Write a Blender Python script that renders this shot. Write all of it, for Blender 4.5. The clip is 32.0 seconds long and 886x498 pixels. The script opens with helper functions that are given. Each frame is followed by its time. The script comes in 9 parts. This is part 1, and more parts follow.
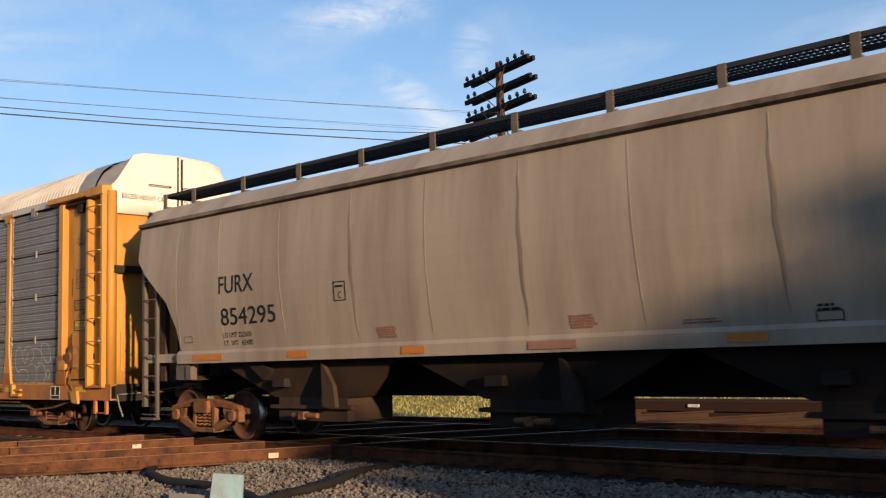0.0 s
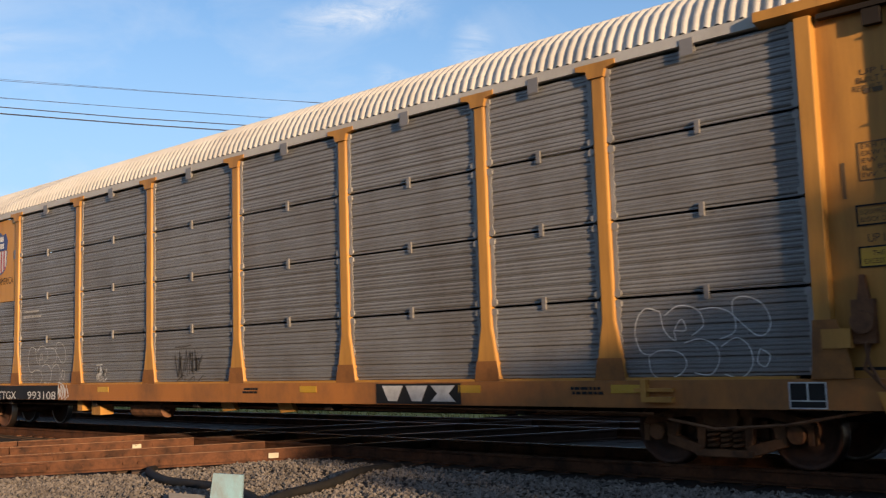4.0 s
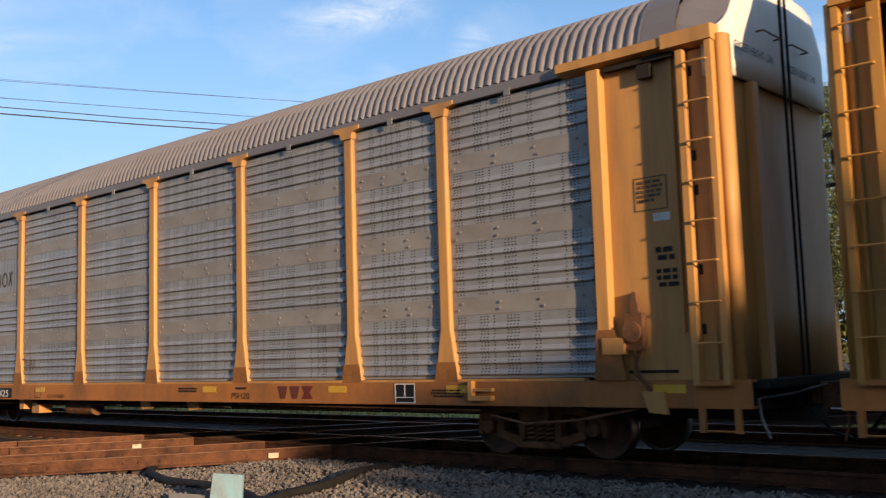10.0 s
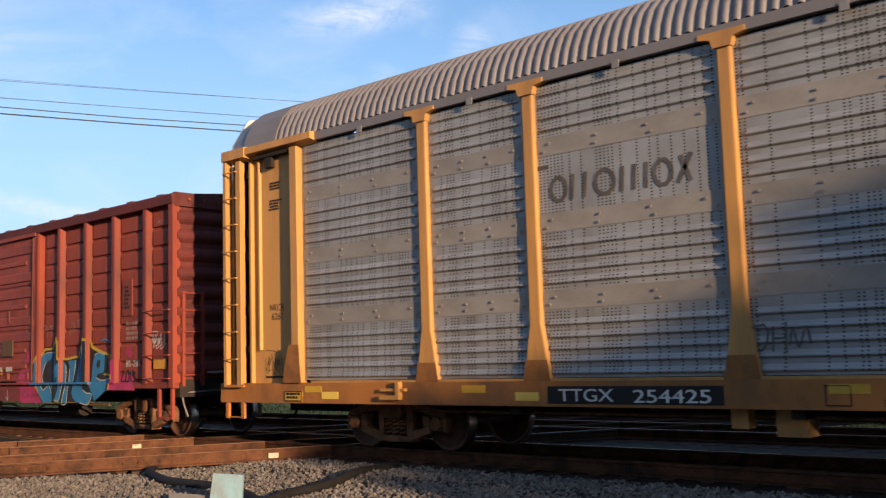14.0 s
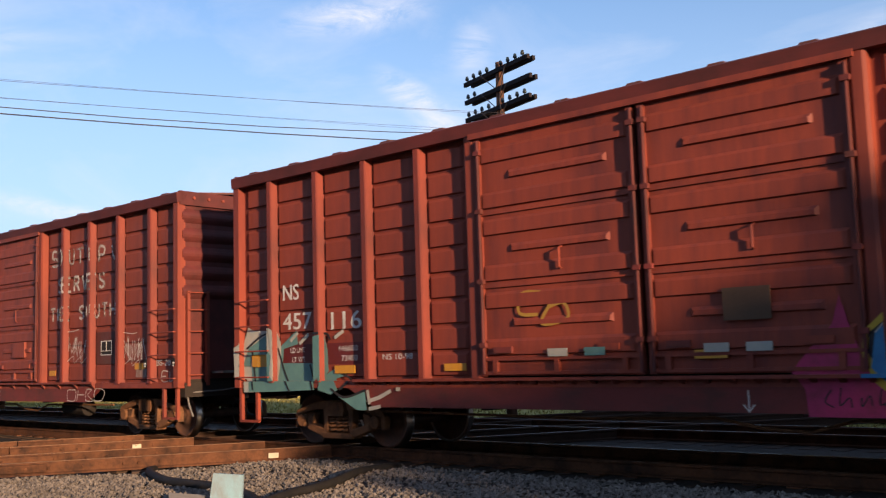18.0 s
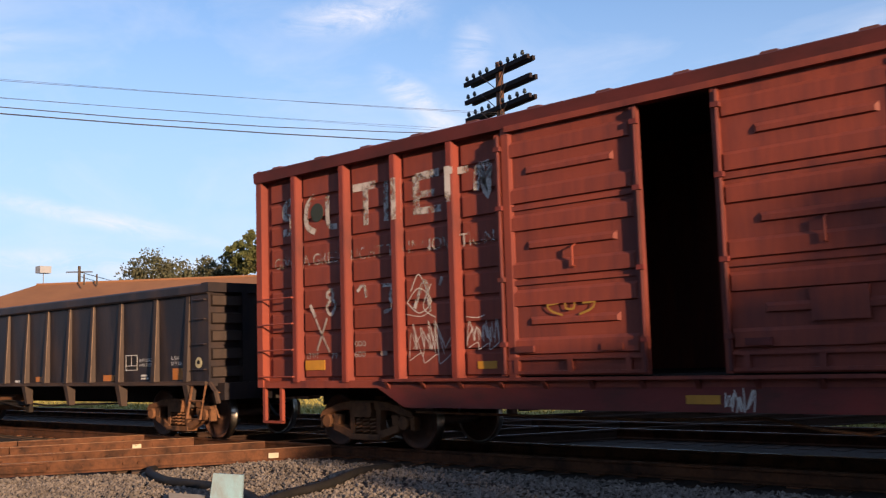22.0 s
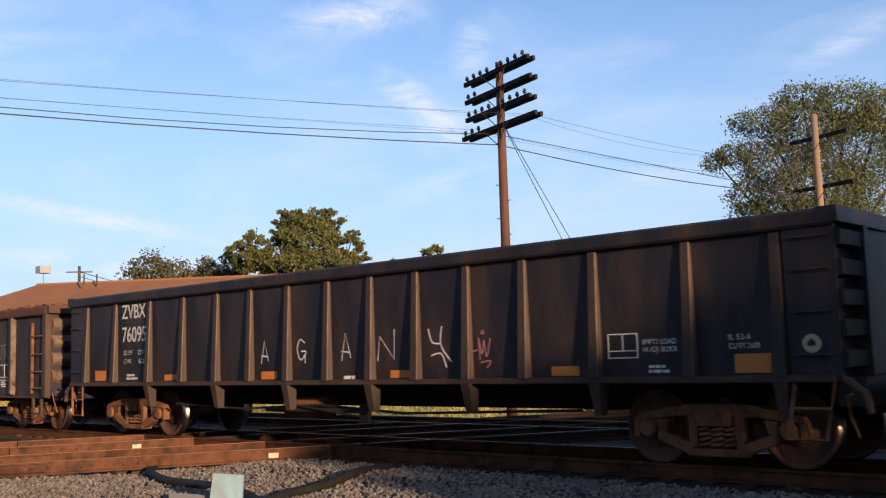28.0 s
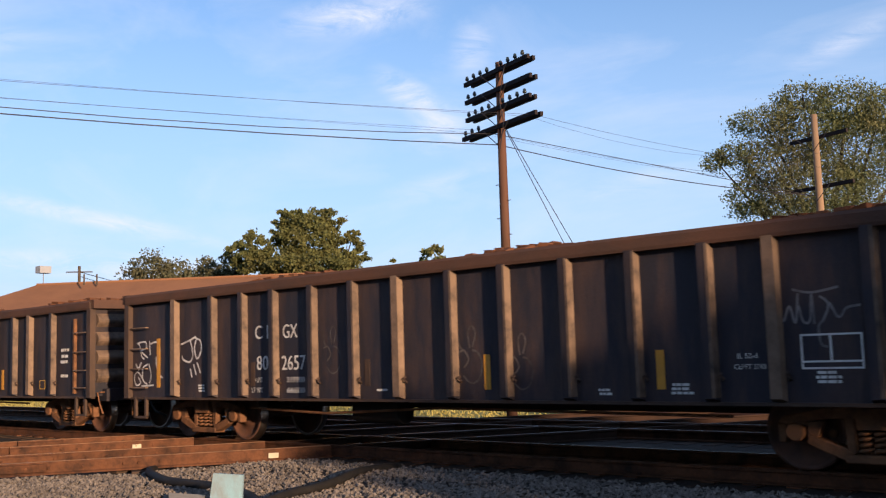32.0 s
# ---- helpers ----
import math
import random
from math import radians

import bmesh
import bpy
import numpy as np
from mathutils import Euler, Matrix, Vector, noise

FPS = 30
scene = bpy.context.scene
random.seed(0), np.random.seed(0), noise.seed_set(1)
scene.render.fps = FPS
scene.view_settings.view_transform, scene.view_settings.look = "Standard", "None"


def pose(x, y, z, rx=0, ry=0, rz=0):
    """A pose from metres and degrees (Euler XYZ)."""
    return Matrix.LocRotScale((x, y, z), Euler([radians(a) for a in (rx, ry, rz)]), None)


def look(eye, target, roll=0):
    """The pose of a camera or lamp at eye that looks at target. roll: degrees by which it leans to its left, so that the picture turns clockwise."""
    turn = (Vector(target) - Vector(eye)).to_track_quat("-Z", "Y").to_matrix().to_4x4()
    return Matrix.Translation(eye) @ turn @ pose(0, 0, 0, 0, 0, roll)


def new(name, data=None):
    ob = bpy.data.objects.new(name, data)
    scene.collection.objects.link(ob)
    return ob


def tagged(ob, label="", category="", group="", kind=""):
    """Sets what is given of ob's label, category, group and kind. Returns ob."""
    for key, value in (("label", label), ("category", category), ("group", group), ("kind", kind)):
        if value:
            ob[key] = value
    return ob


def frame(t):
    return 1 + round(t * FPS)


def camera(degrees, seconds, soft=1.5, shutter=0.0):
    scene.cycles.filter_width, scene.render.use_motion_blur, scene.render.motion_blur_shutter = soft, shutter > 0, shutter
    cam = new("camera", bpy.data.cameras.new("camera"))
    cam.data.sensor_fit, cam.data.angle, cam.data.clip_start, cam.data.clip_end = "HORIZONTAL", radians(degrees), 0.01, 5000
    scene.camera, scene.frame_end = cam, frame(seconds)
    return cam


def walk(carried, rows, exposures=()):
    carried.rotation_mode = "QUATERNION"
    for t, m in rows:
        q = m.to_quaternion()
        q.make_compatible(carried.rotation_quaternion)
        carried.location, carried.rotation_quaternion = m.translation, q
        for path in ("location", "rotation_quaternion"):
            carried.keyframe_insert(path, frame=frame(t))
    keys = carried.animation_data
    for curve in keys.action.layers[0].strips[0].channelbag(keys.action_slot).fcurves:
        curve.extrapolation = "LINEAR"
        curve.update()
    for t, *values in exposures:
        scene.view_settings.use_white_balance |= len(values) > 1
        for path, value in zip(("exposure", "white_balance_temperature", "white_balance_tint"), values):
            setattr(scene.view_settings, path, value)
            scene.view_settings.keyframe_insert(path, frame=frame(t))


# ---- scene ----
cam = camera(48.26, 32.0, soft=1.25, shutter=0.18)
EYE = (0.0, 0.0, 1.405)
YAW, PITCH, ROLL = radians(41.85), radians(6.18), -1.76
AIM = (EYE[0] - 10 * math.sin(YAW) * math.cos(PITCH), 10 * math.cos(YAW) * math.cos(PITCH), EYE[2] + 10 * math.sin(PITCH))
walk(cam, [(0.0, look(EYE, AIM, ROLL)), (32.0, look(EYE, AIM, ROLL))],
     exposures=[(0.0, 0.88, 6550, 11), (4.5, 0.90, 6450, 11), (7.0, 0.94, 6350, 11), (13.0, 1.02, 6400, 12), (17.0, 1.05, 6650, 18), (24.0, 1.0, 6600, 19), (28.0, 1.0, 6450, 18), (32.0, 1.0, 6400, 18)])

# ---- world and sun: a low evening sun almost along the track, behind the camera to its right
SUN_AZ, SUN_EL = radians(17.0), radians(9.0)
SUN_WAY = Vector((-math.cos(SUN_AZ), math.sin(SUN_AZ), -math.tan(SUN_EL))).normalized()
sun = new("sun", bpy.data.lights.new("sun", "SUN"))
sun.data.energy, sun.data.angle, sun.data.color = 5.0, radians(1.3), (1.0, 0.71, 0.42)
sun.matrix_world = look((60, -15, 12), Vector((60, -15, 12)) + SUN_WAY)

world = bpy.data.worlds.new("evening_sky")
scene.world = world
world.use_nodes = True


CIRRUS = ((136.5, 19.6, 6.0, 1.5, 8, 0.75), (133.0, 14.6, 4.2, 1.3, -38, 0.85), (129.8, 17.6, 2.2, 1.6, 70, 0.55), (131.5, 13.0, 3.5, 1.8, 20, 0.6),
          (151.0, 8.0, 9.0, 0.75, -11, 0.75), (150.0, 5.4, 14.0, 1.1, -3, 0.75), (109.0, 16.0, 4.5, 1.0, 20, 0.5), (132.0, 9.8, 5.0, 1.2, 12, 0.4),
          (120.0, 9.5, 7.0, 1.0, 8, 0.35), (158.0, 17.0, 7.0, 1.0, 10, 0.3), (100.0, 20.0, 9.0, 1.6, -14, 0.5), (170.0, 11.0, 10.0, 1.4, 6, 0.6),
          (75.0, 14.0, 12.0, 2.0, 10, 0.6), (200.0, 18.0, 12.0, 2.0, -9, 0.6), (250.0, 24.0, 16.0, 3.0, 12, 0.6), (320.0, 20.0, 16.0, 3.0, -8, 0.6))


def build_sky():
    nt = world.node_tree
    nd, ln = nt.nodes, nt.links
    nd.clear()
    out, bg = nd.new("ShaderNodeOutputWorld"), nd.new("ShaderNodeBackground")
    sky = nd.new("ShaderNodeTexSky")
    sky.sky_type, sky.sun_disc = "NISHITA", False
    sky.sun_elevation, sky.sun_rotation = SUN_EL, math.atan2(-SUN_WAY.x, -SUN_WAY.y)
    sky.air_density, sky.dust_density, sky.ozone_density = 1.0, 0.4, 3.5
    tc, mp = nd.new("ShaderNodeTexCoord"), nd.new("ShaderNodeMapping")
    mp.inputs["Rotation"].default_value = (0.25, 0.1, radians(-25))
    mp.inputs["Scale"].default_value = (1.4, 4.0, 9.0)
    nz, curl = nd.new("ShaderNodeTexNoise"), nd.new("ShaderNodeTexNoise")
    nz.inputs["Scale"].default_value, nz.inputs["Detail"].default_value, nz.inputs["Roughness"].default_value = 1.5, 6, 0.62
    nz.inputs["Distortion"].default_value = 0.5
    curl.inputs["Scale"].default_value, curl.inputs["Detail"].default_value, curl.inputs["Roughness"].default_value = 4.5, 8, 0.68
    curl.inputs["Distortion"].default_value = 1.1
    rp, hg, sx = nd.new("ShaderNodeValToRGB"), nd.new("ShaderNodeMapRange"), nd.new("ShaderNodeSeparateXYZ")
    rp.color_ramp.elements[0].position, rp.color_ramp.elements[1].position = 0.44, 0.84
    hg.inputs["From Min"].default_value, hg.inputs["From Max"].default_value = 0.34, 0.02
    hg.inputs["To Min"].default_value, hg.inputs["To Max"].default_value = 0.18, 0.92
    mix, haze = nd.new("ShaderNodeMix"), nd.new("ShaderNodeMix")
    haze.data_type = mix.data_type = "RGBA"
    haze.inputs[7].default_value = (2.2, 3.05, 4.2, 1)
    mix.inputs[7].default_value = (3.7, 3.95, 4.3, 1)

    def op(kind, a, c=0.0):
        n = nd.new("ShaderNodeMath")
        n.operation, n.use_clamp = kind, kind == "SUBTRACT"
        for i, v in enumerate((a, c)):
            if isinstance(v, float):
                n.inputs[i].default_value = v
            else:
                ln.new(v, n.inputs[i])
        return n.outputs[0]

    def along(v):
        n = nd.new("ShaderNodeVectorMath")
        n.operation = "DOT_PRODUCT"
        n.inputs[1].default_value = v
        ln.new(tc.outputs["Generated"], n.inputs[0])
        return n.outputs["Value"]

    ln.new(tc.outputs["Generated"], mp.inputs["Vector"])
    ln.new(mp.outputs["Vector"], nz.inputs["Vector"])
    ln.new(mp.outputs["Vector"], curl.inputs["Vector"])
    ln.new(nz.outputs["Fac"], rp.inputs["Fac"])
    ln.new(tc.outputs["Generated"], sx.inputs["Vector"])
    ln.new(sx.outputs["Z"], hg.inputs["Value"])
    # thin cirrus: azimuth, elevation, length, width and tilt in degrees, density
    total = op("MULTIPLY", rp.outputs["Color"], 0.38)
    tufts = op("MULTIPLY", op("SUBTRACT", curl.outputs["Fac"], 0.36), 3.2)
    for az, el, length, width, tilt, thick in CIRRUS:
        a, e, q = radians(az), radians(el), radians(tilt)
        c = Vector((math.cos(e) * math.cos(a), math.cos(e) * math.sin(a), math.sin(e)))
        right = Vector((math.sin(a), -math.cos(a), 0))
        up = right.cross(c)
        u = (right * math.cos(q) + up * math.sin(q)) / math.sin(radians(length))
        v = (up * math.cos(q) - right * math.sin(q)) / math.sin(radians(width))
        du, dv = along(u), along(v)
        fade = op("SUBTRACT", 1.0, op("ADD", op("MULTIPLY", du, du), op("MULTIPLY", dv, dv)))
        fade = op("MULTIPLY", op("MULTIPLY", fade, fade), op("GREATER_THAN", along(c), 0.0))
        total = op("ADD", total, op("MULTIPLY", op("MULTIPLY", fade, tufts), thick))
    total = op("MINIMUM", total, 0.85)
    ln.new(hg.outputs["Result"], haze.inputs["Factor"])
    ln.new(sky.outputs["Color"], haze.inputs[6])
    ln.new(total, mix.inputs["Factor"])
    ln.new(haze.outputs[2], mix.inputs[6])
    ln.new(mix.outputs[2], bg.inputs["Color"])
    ln.new(bg.outputs["Background"], out.inputs["Surface"])
    bg.inputs["Strength"].default_value = 0.12


build_sky()

# ---- materials
MATS = {}
DARKEN = 0.585               # darkens every colour alike so that shaded parts render deeper


def mat(name, color, rough=0.6, metal=0.0, dirt=(0.12, 0.09, 0.06), amount=0.35, scale=1.2, fine=40.0, bump=0.15,
        streak=(1.0, 1.0, 1.0), vary=0.12, glow=0.0, alpha=1.0, depth=0.01):
    """A painted, dirty or natural surface: base colour, stains at a large scale, grain at a small one."""
    if name in MATS:
        return MATS[name]
    m = bpy.data.materials.new(name)
    m.use_nodes = True
    nt = m.node_tree
    nd, ln = nt.nodes, nt.links
    b = nd["Principled BSDF"]
    b.inputs["Roughness"].default_value, b.inputs["Metallic"].default_value = rough, metal
    if rough >= 0.5 and metal < 0.2:         # old dull paint and bare earth shine little
        b.inputs["Specular IOR Level"].default_value = 0.1 if rough >= 0.8 else 0.25
    tc, mp = nd.new("ShaderNodeTexCoord"), nd.new("ShaderNodeMapping")
    mp.inputs["Scale"].default_value = streak
    big, small = nd.new("ShaderNodeTexNoise"), nd.new("ShaderNodeTexNoise")
    big.inputs["Scale"].default_value, big.inputs["Detail"].default_value, big.inputs["Roughness"].default_value = scale, 5, 0.65
    small.inputs["Scale"].default_value, small.inputs["Detail"].default_value = fine, 3
    ramp = nd.new("ShaderNodeMapRange")
    ramp.inputs["From Min"].default_value, ramp.inputs["From Max"].default_value = 0.42, 0.72
    ramp.inputs["To Max"].default_value = amount
    ln.new(tc.outputs["Object"], mp.inputs["Vector"])
    ln.new(mp.outputs["Vector"], big.inputs["Vector"])
    ln.new(tc.outputs["Object"], small.inputs["Vector"])
    ln.new(big.outputs["Fac"], ramp.inputs["Value"])
    mix = nd.new("ShaderNodeMix")
    mix.data_type = "RGBA"
    mix.inputs[6].default_value, mix.inputs[7].default_value = (*(DARKEN * c for c in color), 1), (*(DARKEN * c for c in dirt), 1)
    ln.new(ramp.outputs["Result"], mix.inputs["Factor"])
    hsv, mr, ob, add = nd.new("ShaderNodeHueSaturation"), nd.new("ShaderNodeMapRange"), nd.new("ShaderNodeObjectInfo"), nd.new("ShaderNodeMath")
    add.operation = "ADD"
    ln.new(small.outputs["Fac"], add.inputs[0])
    ln.new(ob.outputs["Random"], add.inputs[1])
    mr.inputs["From Min"].default_value, mr.inputs["From Max"].default_value = 0.3, 1.7
    mr.inputs["To Min"].default_value, mr.inputs["To Max"].default_value = 1 - vary, 1 + vary
    ln.new(add.outputs["Value"], mr.inputs["Value"])
    ln.new(mr.outputs["Result"], hsv.inputs["Value"])
    ln.new(mix.outputs[2], hsv.inputs["Color"])
    ln.new(hsv.outputs["Color"], b.inputs["Base Color"])
    if bump:
        bp = nd.new("ShaderNodeBump")
        bp.inputs["Strength"].default_value, bp.inputs["Distance"].default_value = bump, depth
        ln.new(small.outputs["Fac"], bp.inputs["Height"])
        wave = nd.new("ShaderNodeBump")          # sheet metal that is never quite flat
        wave.inputs["Strength"].default_value, wave.inputs["Distance"].default_value = 0.35, 0.02
        ln.new(big.outputs["Fac"], wave.inputs["Height"])
        ln.new(wave.outputs["Normal"], bp.inputs["Normal"])
        ln.new(bp.outputs["Normal"], b.inputs["Normal"])
    if glow:
        ln.new(hsv.outputs["Color"], b.inputs["Emission Color"])
        b.inputs["Emission Strength"].default_value = glow
    MATS[name] = m
    return m


# ---- mesh tools
class Geo:
    """Collects plain solids into one mesh."""

    def __init__(self):
        self.v, self.f = [], []

    def add(self, verts, faces):
        n = len(self.v)
        self.v += [tuple(p) for p in verts]
        self.f += [tuple(i + n for i in q) for q in faces]
        return self

    def box(self, x0, x1, y0, y1, z0, z1):
        return self.add([(x0, y0, z0), (x1, y0, z0), (x1, y1, z0), (x0, y1, z0), (x0, y0, z1), (x1, y0, z1), (x1, y1, z1), (x0, y1, z1)],
                        [(0, 3, 2, 1), (4, 5, 6, 7), (0, 1, 5, 4), (1, 2, 6, 5), (2, 3, 7, 6), (3, 0, 4, 7)])

    def prism(self, outline, a, b, axis="x"):
        """The outline, as (u, v) pairs, pushed from a to b along an axis: x: (y, z), y: (x, z), z: (x, y)."""
        place = {"x": lambda w, u, v: (w, u, v), "y": lambda w, u, v: (u, w, v), "z": lambda w, u, v: (u, v, w)}[axis]
        n = len(outline)
        verts = [place(a, *p) for p in outline] + [place(b, *p) for p in outline]
        faces = [tuple(range(n)), tuple(range(2 * n - 1, n - 1, -1))]
        faces += [(i, i + n, (i + 1) % n + n, (i + 1) % n) for i in range(n)]
        return self.add(verts, faces)

    def loft(self, rings, cap=True, closed=True):
        n = len(rings[0])
        verts = [p for r in rings for p in r]
        faces = []
        for k in range(len(rings) - 1):
            for i in range(n if closed else n - 1):
                j = (i + 1) % n
                faces.append((k * n + i, k * n + j, (k + 1) * n + j, (k + 1) * n + i))
        if cap:
            faces += [tuple(range(n - 1, -1, -1)), tuple(range((len(rings) - 1) * n, len(rings) * n))]
        return self.add(verts, faces)

    def tube(self, points, r, seg=8, r2=None):
        """A round bar along points, tapering from r to r2."""
        pts = [Vector(p) for p in points]
        rings = []
        for i, p in enumerate(pts):
            d = (pts[min(i + 1, len(pts) - 1)] - pts[max(i - 1, 0)]).normalized()
            side = d.cross(Vector((0, 0, 1)) if abs(d.z) < 0.9 else Vector((1, 0, 0))).normalized()
            up = side.cross(d)
            rr = r if r2 is None else r + (r2 - r) * i / (len(pts) - 1)
            rings.append([p + rr * (math.cos(2 * math.pi * k / seg) * side + math.sin(2 * math.pi * k / seg) * up) for k in range(seg)])
        return self.loft(rings)

    def lathe(self, profile, centre, axis="y", seg=28):
        """(along, radius) pairs turned round an axis through centre."""
        rings = []
        for a, r in profile:
            ring = []
            for k in range(seg):
                c, s = r * math.cos(2 * math.pi * k / seg), r * math.sin(2 * math.pi * k / seg)
                q = {"y": (s, a, c), "x": (a, c, s), "z": (c, s, a)}[axis]
                ring.append((centre[0] + q[0], centre[1] + q[1], centre[2] + q[2]))
            rings.append(ring)
        return self.loft(rings)


def mesh_of(name, geo, material, smooth=False):
    me = bpy.data.meshes.new(name)
    me.from_pydata(geo.v, [], geo.f)
    bm = bmesh.new()
    bm.from_mesh(me)
    bmesh.ops.recalc_face_normals(bm, faces=bm.faces)
    bm.to_mesh(me)
    bm.free()
    if smooth:
        me.polygons.foreach_set("use_smooth", [True] * len(me.polygons))
    me.materials.append(material)
    return me


def part(name, geo, material, parent=None, label="", smooth=False):
    ob = new(name, mesh_of(name, geo, material, smooth))
    ob.parent = parent
    if label:
        tagged(ob, label)
    return ob


def again(ob, parent, m=None):
    """The same part once more, on the same mesh."""
    o = new(ob.name.split(".")[0], ob.data)
    o.parent = parent
    if m is not None:
        o.matrix_basis = m
    return o


def bevel(ob, width=0.01, segments=2):
    md = ob.modifiers.new("bevel", "BEVEL")
    md.width, md.segments, md.limit_method = width, segments, "ANGLE"
    return ob


TRACK_Y = 11.88          # middle of the train's track; its near side runs at y = 10.28
SIDE = 1.60              # half width of the cars


def run(t):
    """How far the train has come at t seconds, in metres along x."""
    u = (t - 16) / 16
    return 16 * (4.4715 * u + 0.48946 * u ** 2 / 2 - 0.05225 * u ** 3 / 3 - 0.09592 * u ** 4 / 4)


CARS = []                # (thing, its place along the train)
SPINNERS = []            # (wheelset, its mount, radius)

# ---- paints and metals
YELLOW = mat("armour_yellow_paint", (0.72, 0.348, 0.075), 0.5, 0, (0.24, 0.12, 0.04), 0.6, 1.1, 30, 0.06, (2.2, 1, 0.28), 0.07)
YELLOW_B = mat("sun_bleached_yellow_paint", (0.74, 0.378, 0.115), 0.5, 0, (0.30, 0.16, 0.075), 0.6, 1.1, 30, 0.06, (2.2, 1, 0.28), 0.07)
SILLYELLOW = mat("grimy_yellow_sill_paint", (0.58, 0.222, 0.055), 0.6, 0, (0.20, 0.105, 0.05), 0.9, 1.1, 30, 0.1, (1, 1, 0.6), 0.1)
FOOTBROWN = mat("rust_brown_foot_grime", (0.40, 0.165, 0.045), 0.75, 0, (0.14, 0.065, 0.035), 0.8, 3, 40, 0.15)
WHITE = mat("chalky_white_paint", (0.98, 0.94, 0.86), 0.55, 0, (0.42, 0.36, 0.28), 0.4, 0.8, 30, 0.05, (1, 1, 0.3), 0.06)
GALV = mat("weathered_galvanised_steel", (0.47, 0.44, 0.41), 0.55, 0.2, (0.22, 0.18, 0.15), 0.55, 1.6, 60, 0.1, (0.5, 1, 1.0), 0.1)
CLIP = mat("grey_zinc_clip", (0.33, 0.31, 0.30), 0.5, 0.3, (0.3, 0.26, 0.22), 0.3)
# near-black: some of the shade beneath the cars is in this colour
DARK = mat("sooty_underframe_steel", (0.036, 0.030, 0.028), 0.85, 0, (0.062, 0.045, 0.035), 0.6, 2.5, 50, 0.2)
BLACK = mat("black_stencil_paint", (0.018, 0.016, 0.016), 0.6, 0, (0.05, 0.04, 0.03), 0.3)
STENCIL = mat("white_stencil_paint", (0.95, 0.93, 0.89), 0.6, 0, (0.35, 0.28, 0.24), 0.5, 6, 60, 0.0)
CAST = mat("rusty_cast_steel", (0.28, 0.132, 0.068), 0.85, 0, (0.05, 0.035, 0.028), 0.8, 5, 60, 0.35)
WHEEL = mat("rust_brown_wheel_steel", (0.17, 0.072, 0.042), 0.75, 0.2, (0.04, 0.03, 0.028), 0.7, 4, 50, 0.2)
TREAD = mat("polished_wheel_tread", (0.55, 0.50, 0.46), 0.28, 1.0, (0.3, 0.25, 0.2), 0.3)
ORANGE = mat("faded_orange_reflector", (0.72, 0.24, 0.03), 0.4, 0, (0.4, 0.15, 0.04), 0.4, 8, 40, 0.05)
BRIGHT = mat("fresh_yellow_reflector_strip", (1.0, 0.72, 0.14), 0.3, 0, (0.9, 0.5, 0.08), 0.3, 8, 40, 0.02)
AMBER = mat("yellow_reflector_strip", (0.80, 0.46, 0.04), 0.35, 0, (0.6, 0.3, 0.04), 0.3, 8, 40, 0.05)
RUBBER = mat("black_rubber_hose", (0.02, 0.02, 0.02), 0.6)


def perforated(name, color, pitch_x, pitch_z, hole, metal=0.25, rough=0.5, groups=0.0):
    """Galvanised sheet with rows of small punched holes and long vertical dirt runs."""
    m = mat(name, color, rough, metal, (0.20, 0.16, 0.13), 0.6, 1.3, 70, 0.05, (0.8, 1, 0.5), 0.1)
    nt = m.node_tree
    nd, ln = nt.nodes, nt.links
    b = nd["Principled BSDF"]
    src = b.inputs["Base Color"].links[0].from_socket
    tc, sx = nd.new("ShaderNodeTexCoord"), nd.new("ShaderNodeSeparateXYZ")
    ln.new(tc.outputs["Object"], sx.inputs["Vector"])

    def op(kind, a, c):
        n = nd.new("ShaderNodeMath")
        n.operation = kind
        for i, s in enumerate((a, c)):
            if isinstance(s, float):
                n.inputs[i].default_value = s
            elif s is not None:
                ln.new(s, n.inputs[i])
        return n.outputs[0]
    wx = op("SINE", op("MULTIPLY", sx.outputs["X"], 2 * math.pi / pitch_x), None) if not groups else op("COSINE", op("MULTIPLY", op("SUBTRACT", op("FRACT", op("MULTIPLY", sx.outputs["X"], 1 / pitch_x), None), 0.5), 2 * math.pi), None)
    wz = op("SINE", op("MULTIPLY", sx.outputs["Z"], 2 * math.pi / pitch_z), None)
    dot = op("GREATER_THAN", op("ADD", wx, wz), hole)
    if groups:
        pick = nd.new("ShaderNodeTexWhiteNoise")
        pick.noise_dimensions = "1D"
        ln.new(op("FLOOR", op("MULTIPLY", sx.outputs["X"], 1 / pitch_x), None), pick.inputs["W"])
        dot = op("MULTIPLY", dot, op("GREATER_THAN", pick.outputs["Value"], 1 - groups))
        ribbed = op("LESS_THAN", op("FRACT", op("SUBTRACT", sx.outputs["Z"], 0.20), None), 0.75)
        dot = op("MULTIPLY", dot, op("MAXIMUM", ribbed, op("LESS_THAN", sx.outputs["Z"], 0.5)))
    mix = nd.new("ShaderNodeMix")
    mix.data_type = "RGBA"
    mix.inputs[7].default_value = (0.03, 0.028, 0.027, 1)
    ln.new(dot, mix.inputs["Factor"])
    ln.new(src, mix.inputs[6])
    ln.new(mix.outputs[2], b.inputs["Base Color"])
    return m


PERF_A = perforated("perforated_grey_sheet", (0.375, 0.366, 0.360), 0.030, 0.0465, 1.2)
PERF_B = perforated("slotted_galvanised_sheet", (0.49, 0.49, 0.49), 0.058, 0.039, 0.95, 0.35, 0.45, 0.5)


